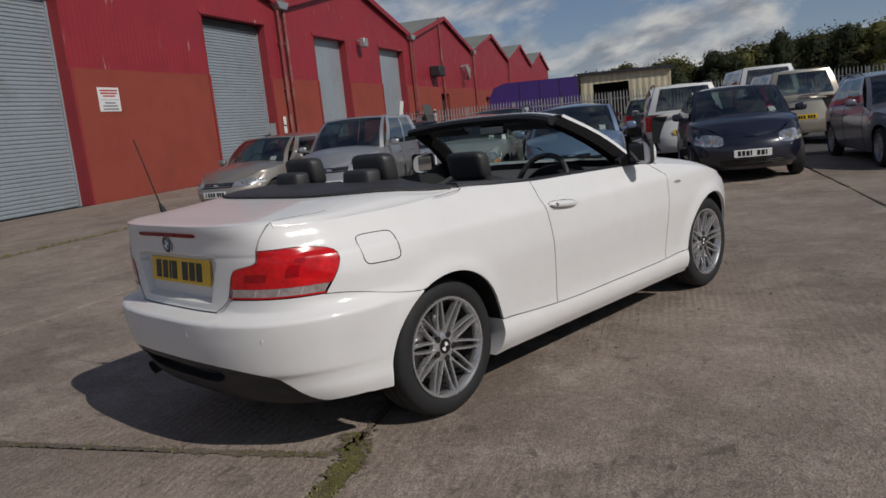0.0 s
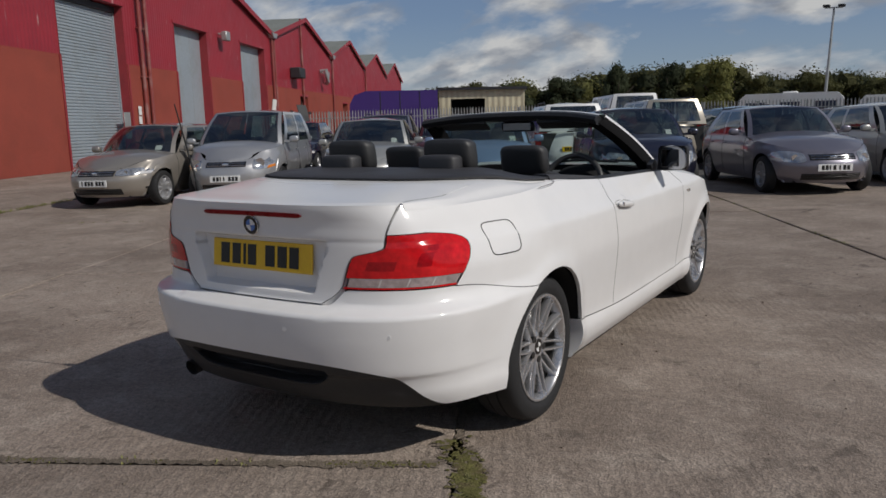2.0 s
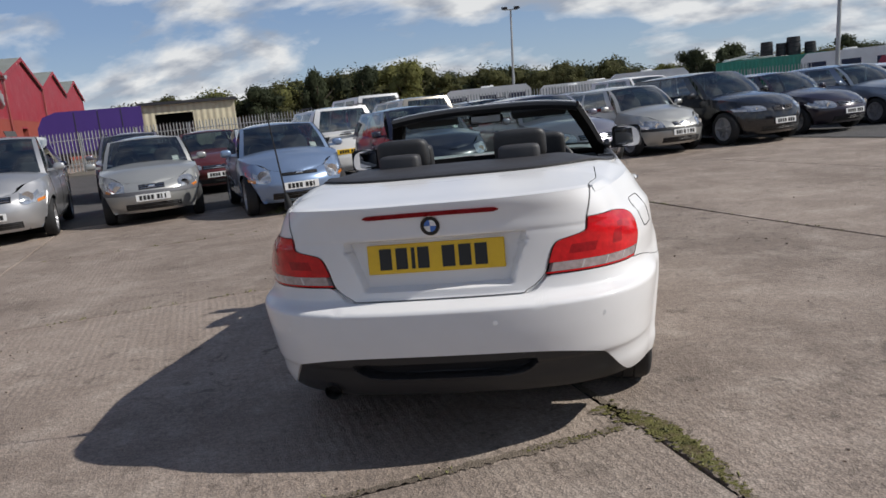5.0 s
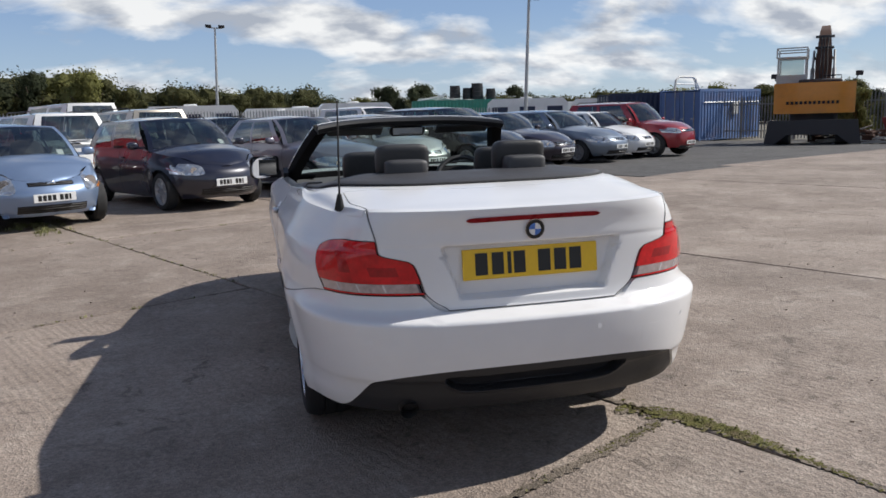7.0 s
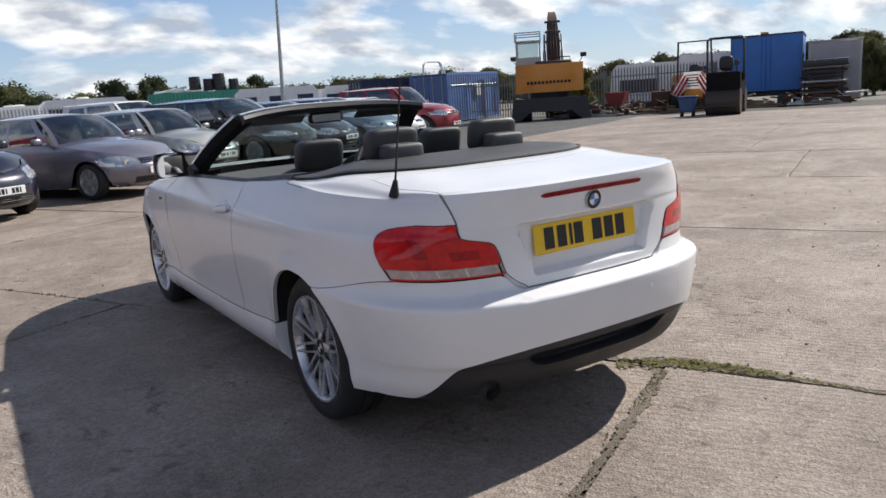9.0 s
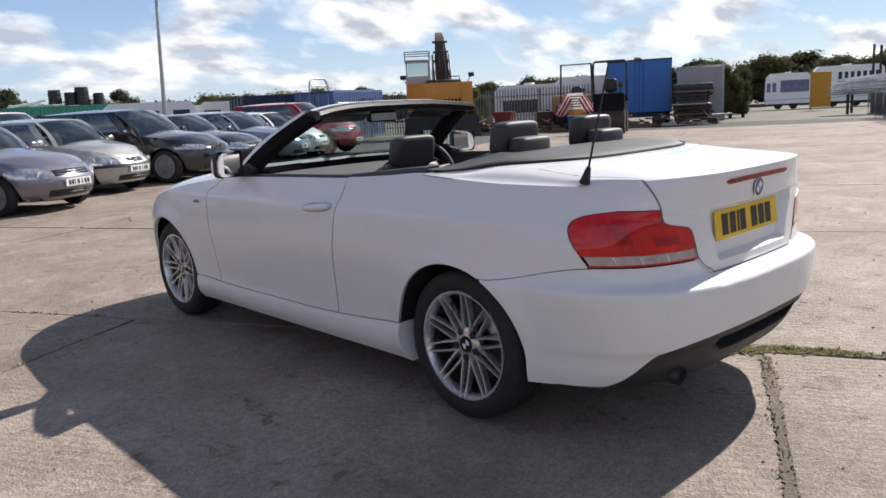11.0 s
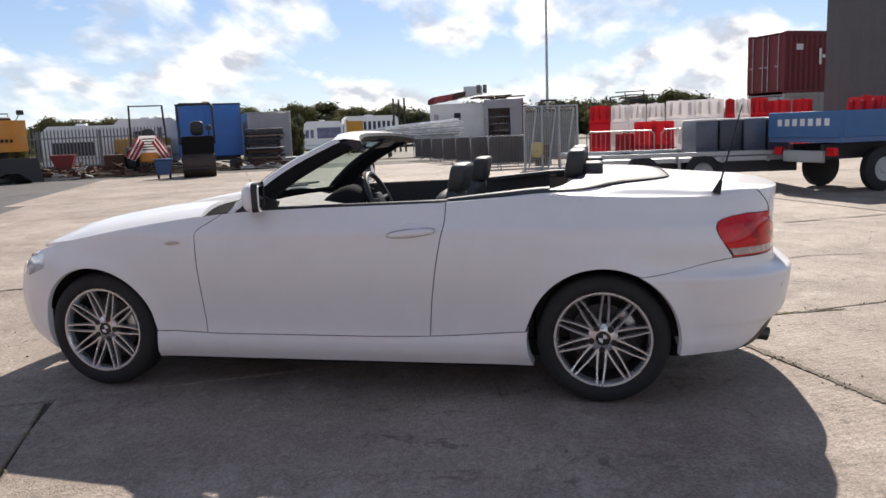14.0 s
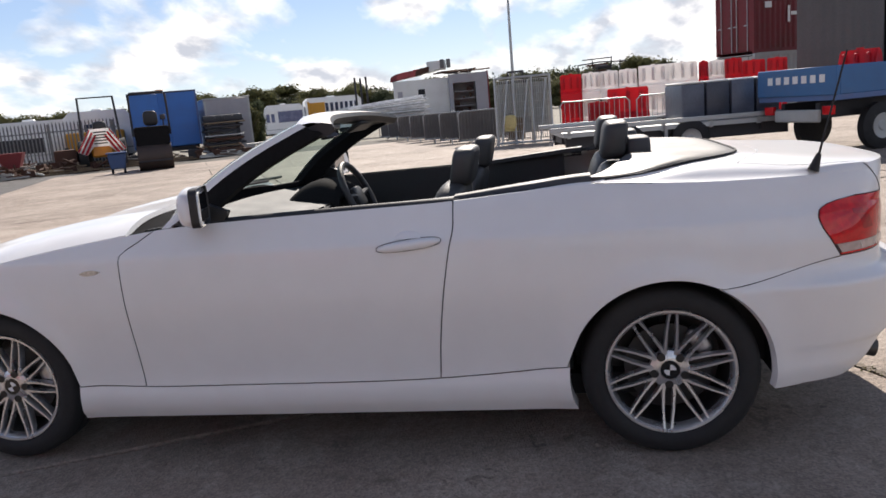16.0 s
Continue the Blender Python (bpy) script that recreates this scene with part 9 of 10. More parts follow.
# low scrap in front of the fence
HEAPS = ((23.7, 22.9, 10), (24.6, 21.9, -20), (23.2, 24.2, 30), (28.0, 17.6, -5), (28.9, 15.6, 12), (25.2, 23.4, 60), (24.4, 24.6, -30), (25.3, 20.6, 14), (23.0, 22.2, -6), (27.0, 18.9, 8))
for k, (x, y, a) in enumerate(HEAPS):
    s = thing("scrap_heap", frame_at(x, y, EDGE + a), "low heap of rusty iron and timber on the ground", "scrap", kind="stuff")
    bm, pale = bmesh.new(), bmesh.new()
    rk = random.Random(60 + k)
    for i in range(26):
        p = Vector((rk.uniform(-1.2, 1.2), rk.uniform(-0.5, 0.5), rk.uniform(0.04, 0.42)))
        q = p + Vector((rk.uniform(-1.0, 1.0), rk.uniform(-0.4, 0.4), rk.uniform(-0.2, 0.3)))
        q.z = max(q.z, 0.04)
        if i % 4 == 0:
            box(bm, p.x, p.x + rk.uniform(0.15, 0.5), p.y, p.y + 0.3, 0.0, rk.uniform(0.12, 0.5), 0.02, pose(0, 0, 0, 0, rk.uniform(-6, 6), rk.uniform(-9, 9)))
        else:
            cyl(pale if i % 5 == 1 else bm, p, q, rk.uniform(0.018, 0.05), n=5)
    for i in range(4):
        z = 0.02 + 0.07 * i
        box(pale, -1.3 + 0.3 * i, 1.2 - 0.2 * i, -0.55 + 0.1 * i, -0.42 + 0.1 * i, z, z + 0.05, m=pose(0, 0, 0, 0, rk.uniform(-3, 3), rk.uniform(-15, 15)))
    part("iron", bm, M_RUST if k % 3 else M_DARKSTEEL, s)
    part("timber", pale, M_WOOD if k % 2 else M_CGREY, s)


# red hopper, dark tank on legs and long poles beside the excavator
hp = thing("steel_hopper", frame_at(24.3, 23.2, EDGE), "worn red steel hopper on a low frame", "hopper")
bm = bmesh.new()
prism(bm, [(0.25, 0.42), (0.85, 0.42), (1.05, 1.02), (0.05, 1.02)], 0.0, 0.9)
part("tub", bm, M_CMAROON, hp, smooth=False)
for x in (0.15, 0.85):
    bm = bmesh.new()
    box(bm, x, x + 0.10, 0.0, 0.9, 0.0, 0.45, 0.01)
    part("leg_frame", bm, M_RUST, hp)
for x, y, w, h, a in ((25.85, 21.1, 0.85, 0.95, 8), (26.6, 20.75, 0.5, 0.85, -12)):
    dm = thing("steel_drum_rack", frame_at(x, y, EDGE + a), "dark rusty steel tank standing on the dirt", "tank")
    bm = bmesh.new()
    box(bm, -w / 2, w / 2, -0.35, 0.35, 0.14, h, 0.06, segments=2)
    part("shell", bm, M_RUST if w > 0.6 else M_DARKSTEEL, dm)
    bm = bmesh.new()
    cyl(bm, (0.1, 0, h), (0.1, 0, h + 0.07), 0.09, n=12)
    part("cap", bm, M_DARKSTEEL, dm)
    for q in (-0.32, 0.32):
        bm = bmesh.new()
        box(bm, q * w - 0.05, q * w + 0.05, -0.33, 0.33, 0, 0.14)
        part("skid", bm, M_DARKSTEEL, dm)
for k in range(5):
    x, y = 23.4 + 0.16 * k, 22.3 - 0.12 * k
    lp = thing("scaffold_pole", frame_at(x, y, -44 + 5 * k), "long thin pole lying over scrap on the ground", "pole", "loose poles")
    bm = bmesh.new()
    cyl(bm, (0, 0, 0.05), (3.2 + 0.2 * k, 0, 0.08 + 0.12 * (k % 3)), 0.045, n=8)
    part("tube", bm, M_GALV if k % 2 else M_WOOD, lp)
for k in range(3):
    x, y = 55.6 + 0.12 * k, 16.35 - 0.42 * k
    sp_ = thing("steel_post", frame_at(x, y, 0), "thin dark steel post beside the gate", "post", "dark posts")
    bm = bmesh.new()
    cyl(bm, (0, 0, 0), (0, 0, 4.25 - 0.08 * (k == 1)), 0.085, n=8)
    part("shaft", bm, M_DARKSTEEL, sp_)


# ---- white coaches and caravans behind the fences ----
M_CARAVAN = material("white_caravan_panel", (0.86, 0.86, 0.85), 0.4, var=0.05, scale=1.0, tint=(0.62, 0.6, 0.55), tint_amount=0.25)
M_CWIN = material("bluish_caravan_window", (0.13, 0.15, 0.26), 0.25, var=0.1, scale=1.5)


def caravan(name, m, L, W, H, label, windows=3, low=0.45, spans=None, pane=None):
    c = thing(name, m, label, "caravan", "white caravans")
    bm = bmesh.new()
    out = [(0.08, low), (L - 0.08, low), (L, low + 0.5), (L - 0.05, H - 0.35), (L - 0.35, H - 0.02), (0.4, H), (0.08, H - 0.3), (0, low + 0.5)]
    prism(bm, out, 0, W)
    part("body", bm, M_CARAVAN, c, smooth=False)
    for a, b, z0, z1 in spans or [((k + 0.22) / windows, (k + 0.78) / windows, 0.52, 0.80) for k in range(windows)]:
        bm = bmesh.new()
        box(bm, L * a, L * b, -0.012, 0.01, H * z0, H * z1, 0.004)
        w = part("window", bm, pane or M_CNAVY, c)
        bm = bmesh.new()
        box(bm, L * a - 0.03, L * b + 0.03, -0.016, 0.0, H * z0 - 0.035, H * z0, 0.003)
        part("sill", bm, M_CGREY, w)
    bm = bmesh.new()
    box(bm, 0.1, L - 0.1, -0.008, 0.004, low + 0.32, low + 0.37)
    part("trim_strip", bm, M_CGREY, c)
    bm = bmesh.new()
    box(bm, L * 0.42, L * 0.56, W * 0.35, W * 0.6, H - 0.02, H + 0.10, 0.03)
    part("roof_vent", bm, M_CARAVAN, c)
    for k in (0.3, 0.62):
        bm = bmesh.new()
        cyl(bm, (L * k, 0.05, 0.32), (L * k, 0.25, 0.32), 0.32, n=18)
        part("wheel", bm, M_RUBBER, c)
    bm = bmesh.new()
    box(bm, 0.2, L - 0.2, 0.1, W - 0.1, 0.3, low)
    part("chassis", bm, M_DARKSTEEL, c)
    return c


for x, y, a, L, H in ((-7.2, 45.5, 3, 5.6, 2.55), (-0.9, 46.0, 2, 3.8, 2.2), (3.2, 45.8, 0, 4.8, 2.6), (14.2, 45.5, -18, 5.4, 2.7), (-1.5, 56, 4, 9.0, 2.6), (18.0, 51, -8, 7.0, 2.6), (19.5, 44.0, -30, 5.5, 2.6)):
    caravan("caravan", frame_at(x, y, a), L, 2.2, H, "white touring caravan behind the palisade fence")
caravan("caravan", frame_at(29.3, 27.6, EDGE), 3.8, 2.2, 2.45, "white caravan with a wide dark window behind the dark palisade fence", spans=((0.14, 0.66, 0.38, 0.66),), pane=M_DULL_DARK)
caravan("caravan", frame_at(31.18, 24.8, EDGE), 3.3, 2.2, 2.72, "plain white caravan behind the dark palisade fence", spans=((0.30, 0.52, 0.56, 0.76),))
caravan("caravan", frame_at(61.5, 26.5, -66), 3.6, 2.2, 2.95, "white caravan with a wide bluish window beside the gate", spans=((0.05, 0.13, 0.50, 0.74), (0.17, 0.25, 0.50, 0.74), (0.34, 0.94, 0.48, 0.80)), pane=M_CWIN)
caravan("static_caravan", frame_at(63.3, 23.3, -66), 5.2, 3.0, 3.3, "long white static caravan with a row of windows", spans=[(0.36 + 0.085 * k, 0.41 + 0.085 * k, 0.62, 0.84) for k in range(7)])
cmp_ = thing("yellow_compressor", frame_at(30.05, 24.0, EDGE), "yellow towed compressor behind the palisade fence", "compressor")
bm = bmesh.new()
box(bm, 0, 2.7, 0, 1.1, 0.55, 1.68, 0.10, segments=2)
part("canopy", bm, M_YELLOW, cmp_)
for x in (0.8, 1.5):
    bm = bmesh.new()
    cyl(bm, (x, -0.02, 0.32), (x, 0.2, 0.32), 0.32, n=18)
    part("wheel", bm, M_RUBBER, cmp_)
bm = bmesh.new()
box(bm, 0.1, 2.6, 0.1, 1.0, 0.36, 0.56)
part("chassis", bm, M_DARKSTEEL, cmp_)
gt = thing("yard_gate", frame_at(53.2, 19.5, -62), "yellow steel gate panel at the yard entrance", "gate")
bm = bmesh.new()
box(bm, 0, 1.25, -0.04, 0.04, 0.2, 2.6, 0.02)
part("panel", bm, M_YELLOW, gt)
bm = bmesh.new()
cyl(bm, (0, 0, 0), (0, 0, 2.7), 0.08, n=10)
part("post", bm, M_YELLOW, gt)
gp = thing("gate_post", frame_at(50.3, 25.8, 0), "yellow steel gate post", "post")
bm = bmesh.new()
cyl(bm, (0, 0, 0), (0, 0, 2.75), 0.16, n=12)
box(bm, -0.2, 0.2, -0.2, 0.2, 0, 0.05)
part("shaft", bm, M_YELLOW, gp)

# ---- stacked crowd-control hurdles, cluttered white cabin ----
M_DULL = material("dull_grey_steel", (0.15, 0.148, 0.15), 0.6, 0.2, var=0.3, scale=3, tint=(0.10, 0.075, 0.06), tint_amount=0.5)
# near-white base puts the tubes' sunlit gleam into their colour
M_TUBE_LIT = material("bright_galvanised_tube", (0.84, 0.85, 0.86), 0.28, 0.15, var=0.15, scale=3)
hs = thing("hurdle_stack", frame_at(38.9, 12.6, -79), "long stack of galvanised steel crowd barriers", "barriers")
rh = random.Random(8)
for k in range(26):
    bm = bmesh.new()
    z = 1.02 + 0.030 * k
    x1 = 4.75 + rh.uniform(-0.25, 0.15)
    x0 = x1 - rh.uniform(4.2, 5.2)
    y0 = rh.uniform(-0.1, 0.6)
    lift = (x1 - x0) * (0.012 * k / 3 - 0.02)
    turn_ = rh.uniform(-0.3, 0.3)
    cyl(bm, (x0, y0, z), (x1, y0 + turn_, z + lift), 0.034, n=6)
    cyl(bm, (x0, y0 + 0.9, z), (x1, y0 + 0.9 + turn_, z + lift), 0.034, n=6)
    for q in range(12):
        u = q / 11
        cyl(bm, (lerp(x0, x1, u), y0 + turn_ * u, z + lift * u), (lerp(x0, x1, u), y0 + turn_ * u + 0.9, z + lift * u), 0.014, n=4)
    part("hurdle", bm, M_TUBE_LIT if k % 3 else M_GALV, hs)
bm = bmesh.new()
for x in (0.4, 2.3, 4.2):
    box(bm, x - 0.06, x + 0.06, 0.0, 1.5, 0.94, 1.03)
for x in (0.4, 4.2):
    for y in (0.05, 1.45):
        box(bm, x - 0.06, x + 0.06, y - 0.06, y + 0.06, 0.0, 0.94)
part("trestle", bm, M_DARKSTEEL, hs)
# dark packed crowd barriers standing in a row before the stack
for k in range(7):
    u = k / 6
    x, y = lerp(31.6, 19.3, u), lerp(8.9, 3.45, u)
    cb = thing("packed_crowd_barrier", frame_at(x, y, -82 + 6 * u), "dark dull crowd barriers packed upright in a row", "barrier", "packed crowd barriers")
    L = 2.05 - 0.15 * u
    for q in range(3):
        bm = bmesh.new()
        e = 0.16 * q
        tube(bm, [(0.0, e, 0.16), (0.0, e, 0.96), (0.08, e, 1.03), (L - 0.08, e, 1.03), (L, e, 0.96), (L, e, 0.16)], 0.022, 6, True)
        part("hoop", bm, M_GALV if q == 0 else M_DULL, cb)
        bm = bmesh.new()
        for j in range(1, 20):
            xx = L * j / 20 + 0.012 * q
            cyl(bm, (xx, e, 0.16), (xx, e, 1.02), 0.011, n=4)
        tagged(part("infill", bm, M_DULL, cb), kind="stuff")
    # added backing, stands in for the darkness between the packed bars
    bm = bmesh.new()
    box(bm, 0.04, L - 0.04, 0.40, 0.41, 0.18, 1.0)
    part("dark_sheet", bm, M_DULL, cb, "dull dark sheet behind the bars")
    for xx in (0.35, L - 0.35):
        bm = bmesh.new()
        tube(bm, [(xx, -0.28, 0.02), (xx, -0.06, 0.16), (xx, 0.40, 0.16), (xx, 0.60, 0.02)], 0.02, 6)
        part("foot", bm, M_GALV, cb)
M_DIM = material("dim_shelved_interior", (0.34, 0.31, 0.30), 0.8, var=0.3, scale=2)
M_SCRAPRED = material("faded_red_sheet", (0.34, 0.055, 0.06), 0.6, var=0.3, scale=3)
wc = thing("cluttered_cabin", frame_at(44.35, 10.85, -81), "white site cabin with red scrap piled on its roof", "cabin")
bm = bmesh.new()
box(bm, 0, 3.5, 0, 3.0, 0.1, 3.15, 0.03)
part("body", bm, M_OFFWHITE, wc)
bm = bmesh.new()
box(bm, 3.5, 3.75, -0.5, 2.9, 0.1, 3.30)
box(bm, 5.15, 5.9, -0.5, 2.9, 0.1, 3.30)
box(bm, 3.75, 5.15, -0.5, 2.9, 2.75, 3.30)
box(bm, 3.75, 5.15, -0.5, 2.9, 0.1, 0.9)
part("side_box", bm, M_MGREY, wc)
bm = bmesh.new()
box(bm, 3.75, 5.15, 0.9, 1.0, 0.9, 2.75)
inner = part("inner_back", bm, M_DIM, wc)
for z in (1.3, 1.75, 2.2):
    bm = bmesh.new()
    box(bm, 3.75, 5.15, -0.1, 0.9, z, z + 0.04)
    part("shelf", bm, M_MGREY, inner)
bm = bmesh.new()
for k in range(7):
    x = 3.8 + rh.uniform(0, 1.1)
    z = (0.9, 1.34, 1.79, 2.24)[k % 4]
    box(bm, x, x + rh.uniform(0.12, 0.3), 0.0, 0.4, z, z + rh.uniform(0.12, 0.33), 0.015)
tagged(part("stored_boxes", bm, M_RUST, inner), kind="stuff")
bm = bmesh.new()
box(bm, 5.9, 5.98, -0.52, 2.9, 0.1, 3.34)
part("corner_post", bm, M_CMAROON, wc)
for x0, x1, z0, z1 in ((1.55, 1.98, 1.95, 2.55), (0.25, 0.55, 1.95, 2.5)):
    bm = bmesh.new()
    box(bm, x0, x1, -0.03, 0.0, z0, z1)
    w = part("window", bm, M_DARKHOLE if x0 > 1 else M_MGREY, wc)
    bm = bmesh.new()
    box(bm, x0 - 0.05, x1 + 0.05, -0.06, 0.0, z0 - 0.06, z0)
    part("sill", bm, M_CGREY, w)
# the load on its roof: tilted sheets, lapped, with a white box and loose lengths over them
for k in range(7):
    bm = bmesh.new()
    x = -0.15 + 0.40 * k
    z = 3.16 + 0.06 * k
    w = rh.uniform(0.75, 1.05)
    prism(bm, [(x, z), (x + w, z + 0.16), (x + w + 0.05, z + 0.50), (x + w * 0.4, z + 0.44), (x + 0.05, z + 0.27)], rh.uniform(-0.1, 0.2), 1.7)
    part("scrap_sheet", bm, (M_CMAROON, M_SCRAPRED, M_CMAROON, M_SCRAPRED, M_RUST, M_OFFWHITE, M_CGREY)[k], wc, smooth=False)
bm = bmesh.new()
box(bm, 2.35, 3.55, 0.1, 1.2, 3.55, 4.12, 0.04, pose(0, 0, 0, 0, -2, 0))
part("white_box", bm, M_OFFWHITE, wc)
for q in (3.05, 3.45):
    bm = bmesh.new()
    box(bm, q, q + 0.26, 0.0, 0.5, 3.75, 4.28, 0.03)
    part("engine_block", bm, M_DULL, wc)
for k in range(9):
    bm = bmesh.new()
    x = 2.6 + 0.22 * k
    z = 3.34 + 0.05 * (k % 3) + 0.012 * (9 - k)
    cyl(bm, (x, rh.uniform(0, 1.0), z), (x + rh.uniform(1.2, 1.9), rh.uniform(0, 1.0), z + rh.uniform(-0.02, 0.16)), 0.05, n=5)
    part("loose_length", bm, M_DARKSTEEL if k % 2 else M_RUST, wc)

# ---- steel A-frame rack ----
M_SHEETS = material("grey_green_mesh", (0.33, 0.345, 0.32), 0.55, 0.2, var=0.25, scale=7, fine=90)
M_SACK = material("cream_sack", (0.55, 0.45, 0.20), 0.8, var=0.35, scale=6)
rk = thing("steel_rack", frame_at(17.6, 2.15, -84), "grey galvanised A-frame sheet rack", "rack")
def rack_bar(a, b, rad, name="upright"):
    bm = bmesh.new()
    cyl(bm, a, b, rad, n=6)
    part(name, bm, M_GALV, rk)


for x in (0.0, 0.5, 1.0, 1.5):
    rack_bar((x, 0, 0), (x, 0.25, 1.82), 0.03)
    rack_bar((x, 0.9, 0), (x, 0.30, 1.82), 0.03)
for x0, x1 in ((0.1, 0.35), (0.65, 0.9), (1.15, 1.4)):
    rack_bar((x0, -0.04, 0.02), (x1, 0.2, 1.75), 0.022, "brace")
rack_bar((0, 0.27, 1.82), (1.52, 0.27, 1.82), 0.035, "top_rail")
rack_bar((0, 0.0, 0.06), (1.52, 0.0, 0.06), 0.03, "foot_rail")
bm = bmesh.new()
for k in range(25):
    cyl(bm, (0.05 + 0.06 * k, 0.30, 0.1), (0.05 + 0.06 * k, 0.30, 1.76), 0.012, n=4)
for k in range(9):
    cyl(bm, (0.05, 0.30, 0.15 + 0.2 * k), (1.48, 0.30, 0.15 + 0.2 * k), 0.010, n=4)
part("mesh_back", bm, M_GALV, rk, smooth=False)
for k in range(3):
    bm = bmesh.new()
    box(bm, 0.06 + 0.48 * k, 0.46 + 0.48 * k, 0.315, 0.325, 0.30, 1.66)
    part("mesh_sheet", bm, M_SHEETS, rk, "stacked grey-green mesh sheets")
bm = bmesh.new()
pad(bm, 0.36, 0.12, 0.62, 0.17, 0.11, 0.20, 0.5)
box(bm, 0.2, 0.55, 0.05, 0.25, 0.38, 0.45)
part("cream_sack", bm, M_SACK, rk, "cream and yellow sack")
bm = bmesh.new()
box(bm, 0.3, 0.75, 0.3, 0.6, 0.12, 0.75, 0.03)
part("crate", bm, M_WOOD, rk)

# ---- red and white water-filled road barriers ----
def road_barrier(m, mat, L, H, label):
    b = thing("road_barrier", m, label, "barrier", "plastic road barriers")
    bm = bmesh.new()
    prism(bm, [(0.0, 0.0), (0.56, 0.0), (0.54, H * 0.32), (0.36, H * 0.42), (0.34, H), (0.22, H), (0.20, H * 0.42), (0.02, H * 0.32)], 0.0, L, "X")
    bmesh.ops.bevel(bm, geom=list(bm.edges), offset=0.025, segments=2, affect="EDGES")
    part("shell", bm, mat, b)
    for x in (0.18 * L, 0.5 * L, 0.82 * L):
        bm = bmesh.new()
        box(bm, x - 0.05 * L, x + 0.05 * L, 0.165, 0.40, H * 0.50, H * 0.92, 0.02)
        part("rib", bm, mat, b)
    bm = bmesh.new()
    cyl(bm, (L * 0.5, 0.28, H - 0.01), (L * 0.5, 0.28, H + 0.03), 0.06, n=12)
    part("filler_cap", bm, mat, b)


row = [(0.42, 0.72, M_PRED), (-0.30, 0.62, M_PWHITE), (-0.92, 0.60, M_PWHITE), (-1.52, 0.61, M_PWHITE), (-2.13, 0.97, M_PWHITE), (-3.10, 0.96, M_PWHITE), (-4.06, 0.31, M_PRED), (-4.37, 0.50, M_PWHITE),
       (-4.87, 0.54, M_PRED), (-5.41, 0.71, M_PRED), (-6.12, 0.61, M_PRED)]
for k, (y, L, mat) in enumerate(row):
    x = 22.9 - 0.035 * k + 0.12 * (k % 2)
    tint = "red" if mat is M_PRED else "white"
    road_barrier(frame_at(x, y, -90 - 2 * (k % 3)), mat, L - 0.02, 0.96, tint + " plastic road barrier on the ground")
    m = frame_at(x + 0.03, y, -90 - 3 * ((k + 1) % 3))
    m.translation.z += 0.965
    road_barrier(m, mat, L - 0.02, 0.93 - 0.10 * (k > 8) + 0.05 * (k in (4, 5)), tint + " plastic road barrier stacked on another one")
for x, y, L, H in ((21.2, -1.05, 1.25, 1.28), (21.75, -0.45, 0.62, 0.92)):
    road_barrier(frame_at(x, y, -88), M_PRED, L, H, "red plastic road barrier in front of the stack")
for k in range(3):
    y = 0.5 - 2.2 * k
    cbr = thing("crowd_barrier", frame_at(19.6 - 0.1 * k, y, -93), "galvanised steel crowd barrier standing on its feet", "barrier", "crowd barriers")
    bm = bmesh.new()
    tube(bm, [(0.05, 0, 0.2), (0.05, 0, 0.9), (0.15, 0, 1.02), (1.95, 0, 1.02), (2.05, 0, 0.9), (2.05, 0, 0.2), ], 0.02, 8)
    tube(bm, [(0.05, 0, 0.2), (2.05, 0, 0.2)], 0.018, 6)
    part("hoop", bm, M_GALV, cbr)
    for q in range(1, 14):
        bm = bmesh.new()
        cyl(bm, (0.05 + 2.0 * q / 14, 0, 0.2), (0.05 + 2.0 * q / 14, 0, 1.02), 0.008, n=5)
        part("bar", bm, M_GALV, cbr)
    for x in (0.35, 1.75):
        bm = bmesh.new()
        tube(bm, [(x, -0.3, 0.02), (x, -0.1, 0.2), (x, 0.1, 0.2), (x, 0.3, 0.02)], 0.018, 6)
        part("foot", bm, M_GALV, cbr)

# ---- maroon container on a grey one, dark building ----
lowc = container("shipping_container", frame_at(29.96, -7.42, -59.5), 6.06, 2.2, 2.22, M_CGREY, "grey-white shipping container under another one")
upm = frame_at(29.98, -7.40, -59.5)
upm.translation.z += 2.24
kc = container("shipping_container", upm, 6.06, 2.2, 2.5, M_CMAROON, "maroon shipping container stacked on top")
for x, z, w, h in ((1.75, 1.15, 0.12, 0.65), (1.92, 1.42, 0.32, 0.14), (0.55, 1.75, 0.34, 0.24)):
    bm = bmesh.new()
    box(bm, x, x + w, -0.05, -0.035, z, z + h)
    part("white_mark", bm, M_PLATE_W, kc)
db = thing("dark_building", frame_at(25.2, -7.7, -113), "dark grey clad industrial building with an open doorway", "building")
M_DARKCLAD = ribbed("dark_grey_cladding", (0.105, 0.098, 0.098), (0.07, 0.07, 0.07), 0.3, wear_amount=0.05)
bm = bmesh.new()
prism(bm, [(0, 0), (2.6, 0), (2.6, 3.6), (6.2, 3.6), (6.2, 0), (14, 0), (14, 7), (0, 7)], 0, 0.3)
part("front_wall", bm, M_DARKCLAD, db, smooth=False)
bm = bmesh.new()
box(bm, 0, 0.3, 0.3, 3.9, 0, 7)
box(bm, 0.3, 14, 3.6, 3.9, 0, 7)
box(bm, 13.7, 14, 0.3, 3.6, 0, 7)
part("side_wall", bm, M_DARKCLAD, db, smooth=False)
bm = bmesh.new()
box(bm, -0.1, 14.1, -0.1, 3.95, 7.0, 7.2)
part("roof", bm, M_DARKSTEEL, db, smooth=False)
bm = bmesh.new()
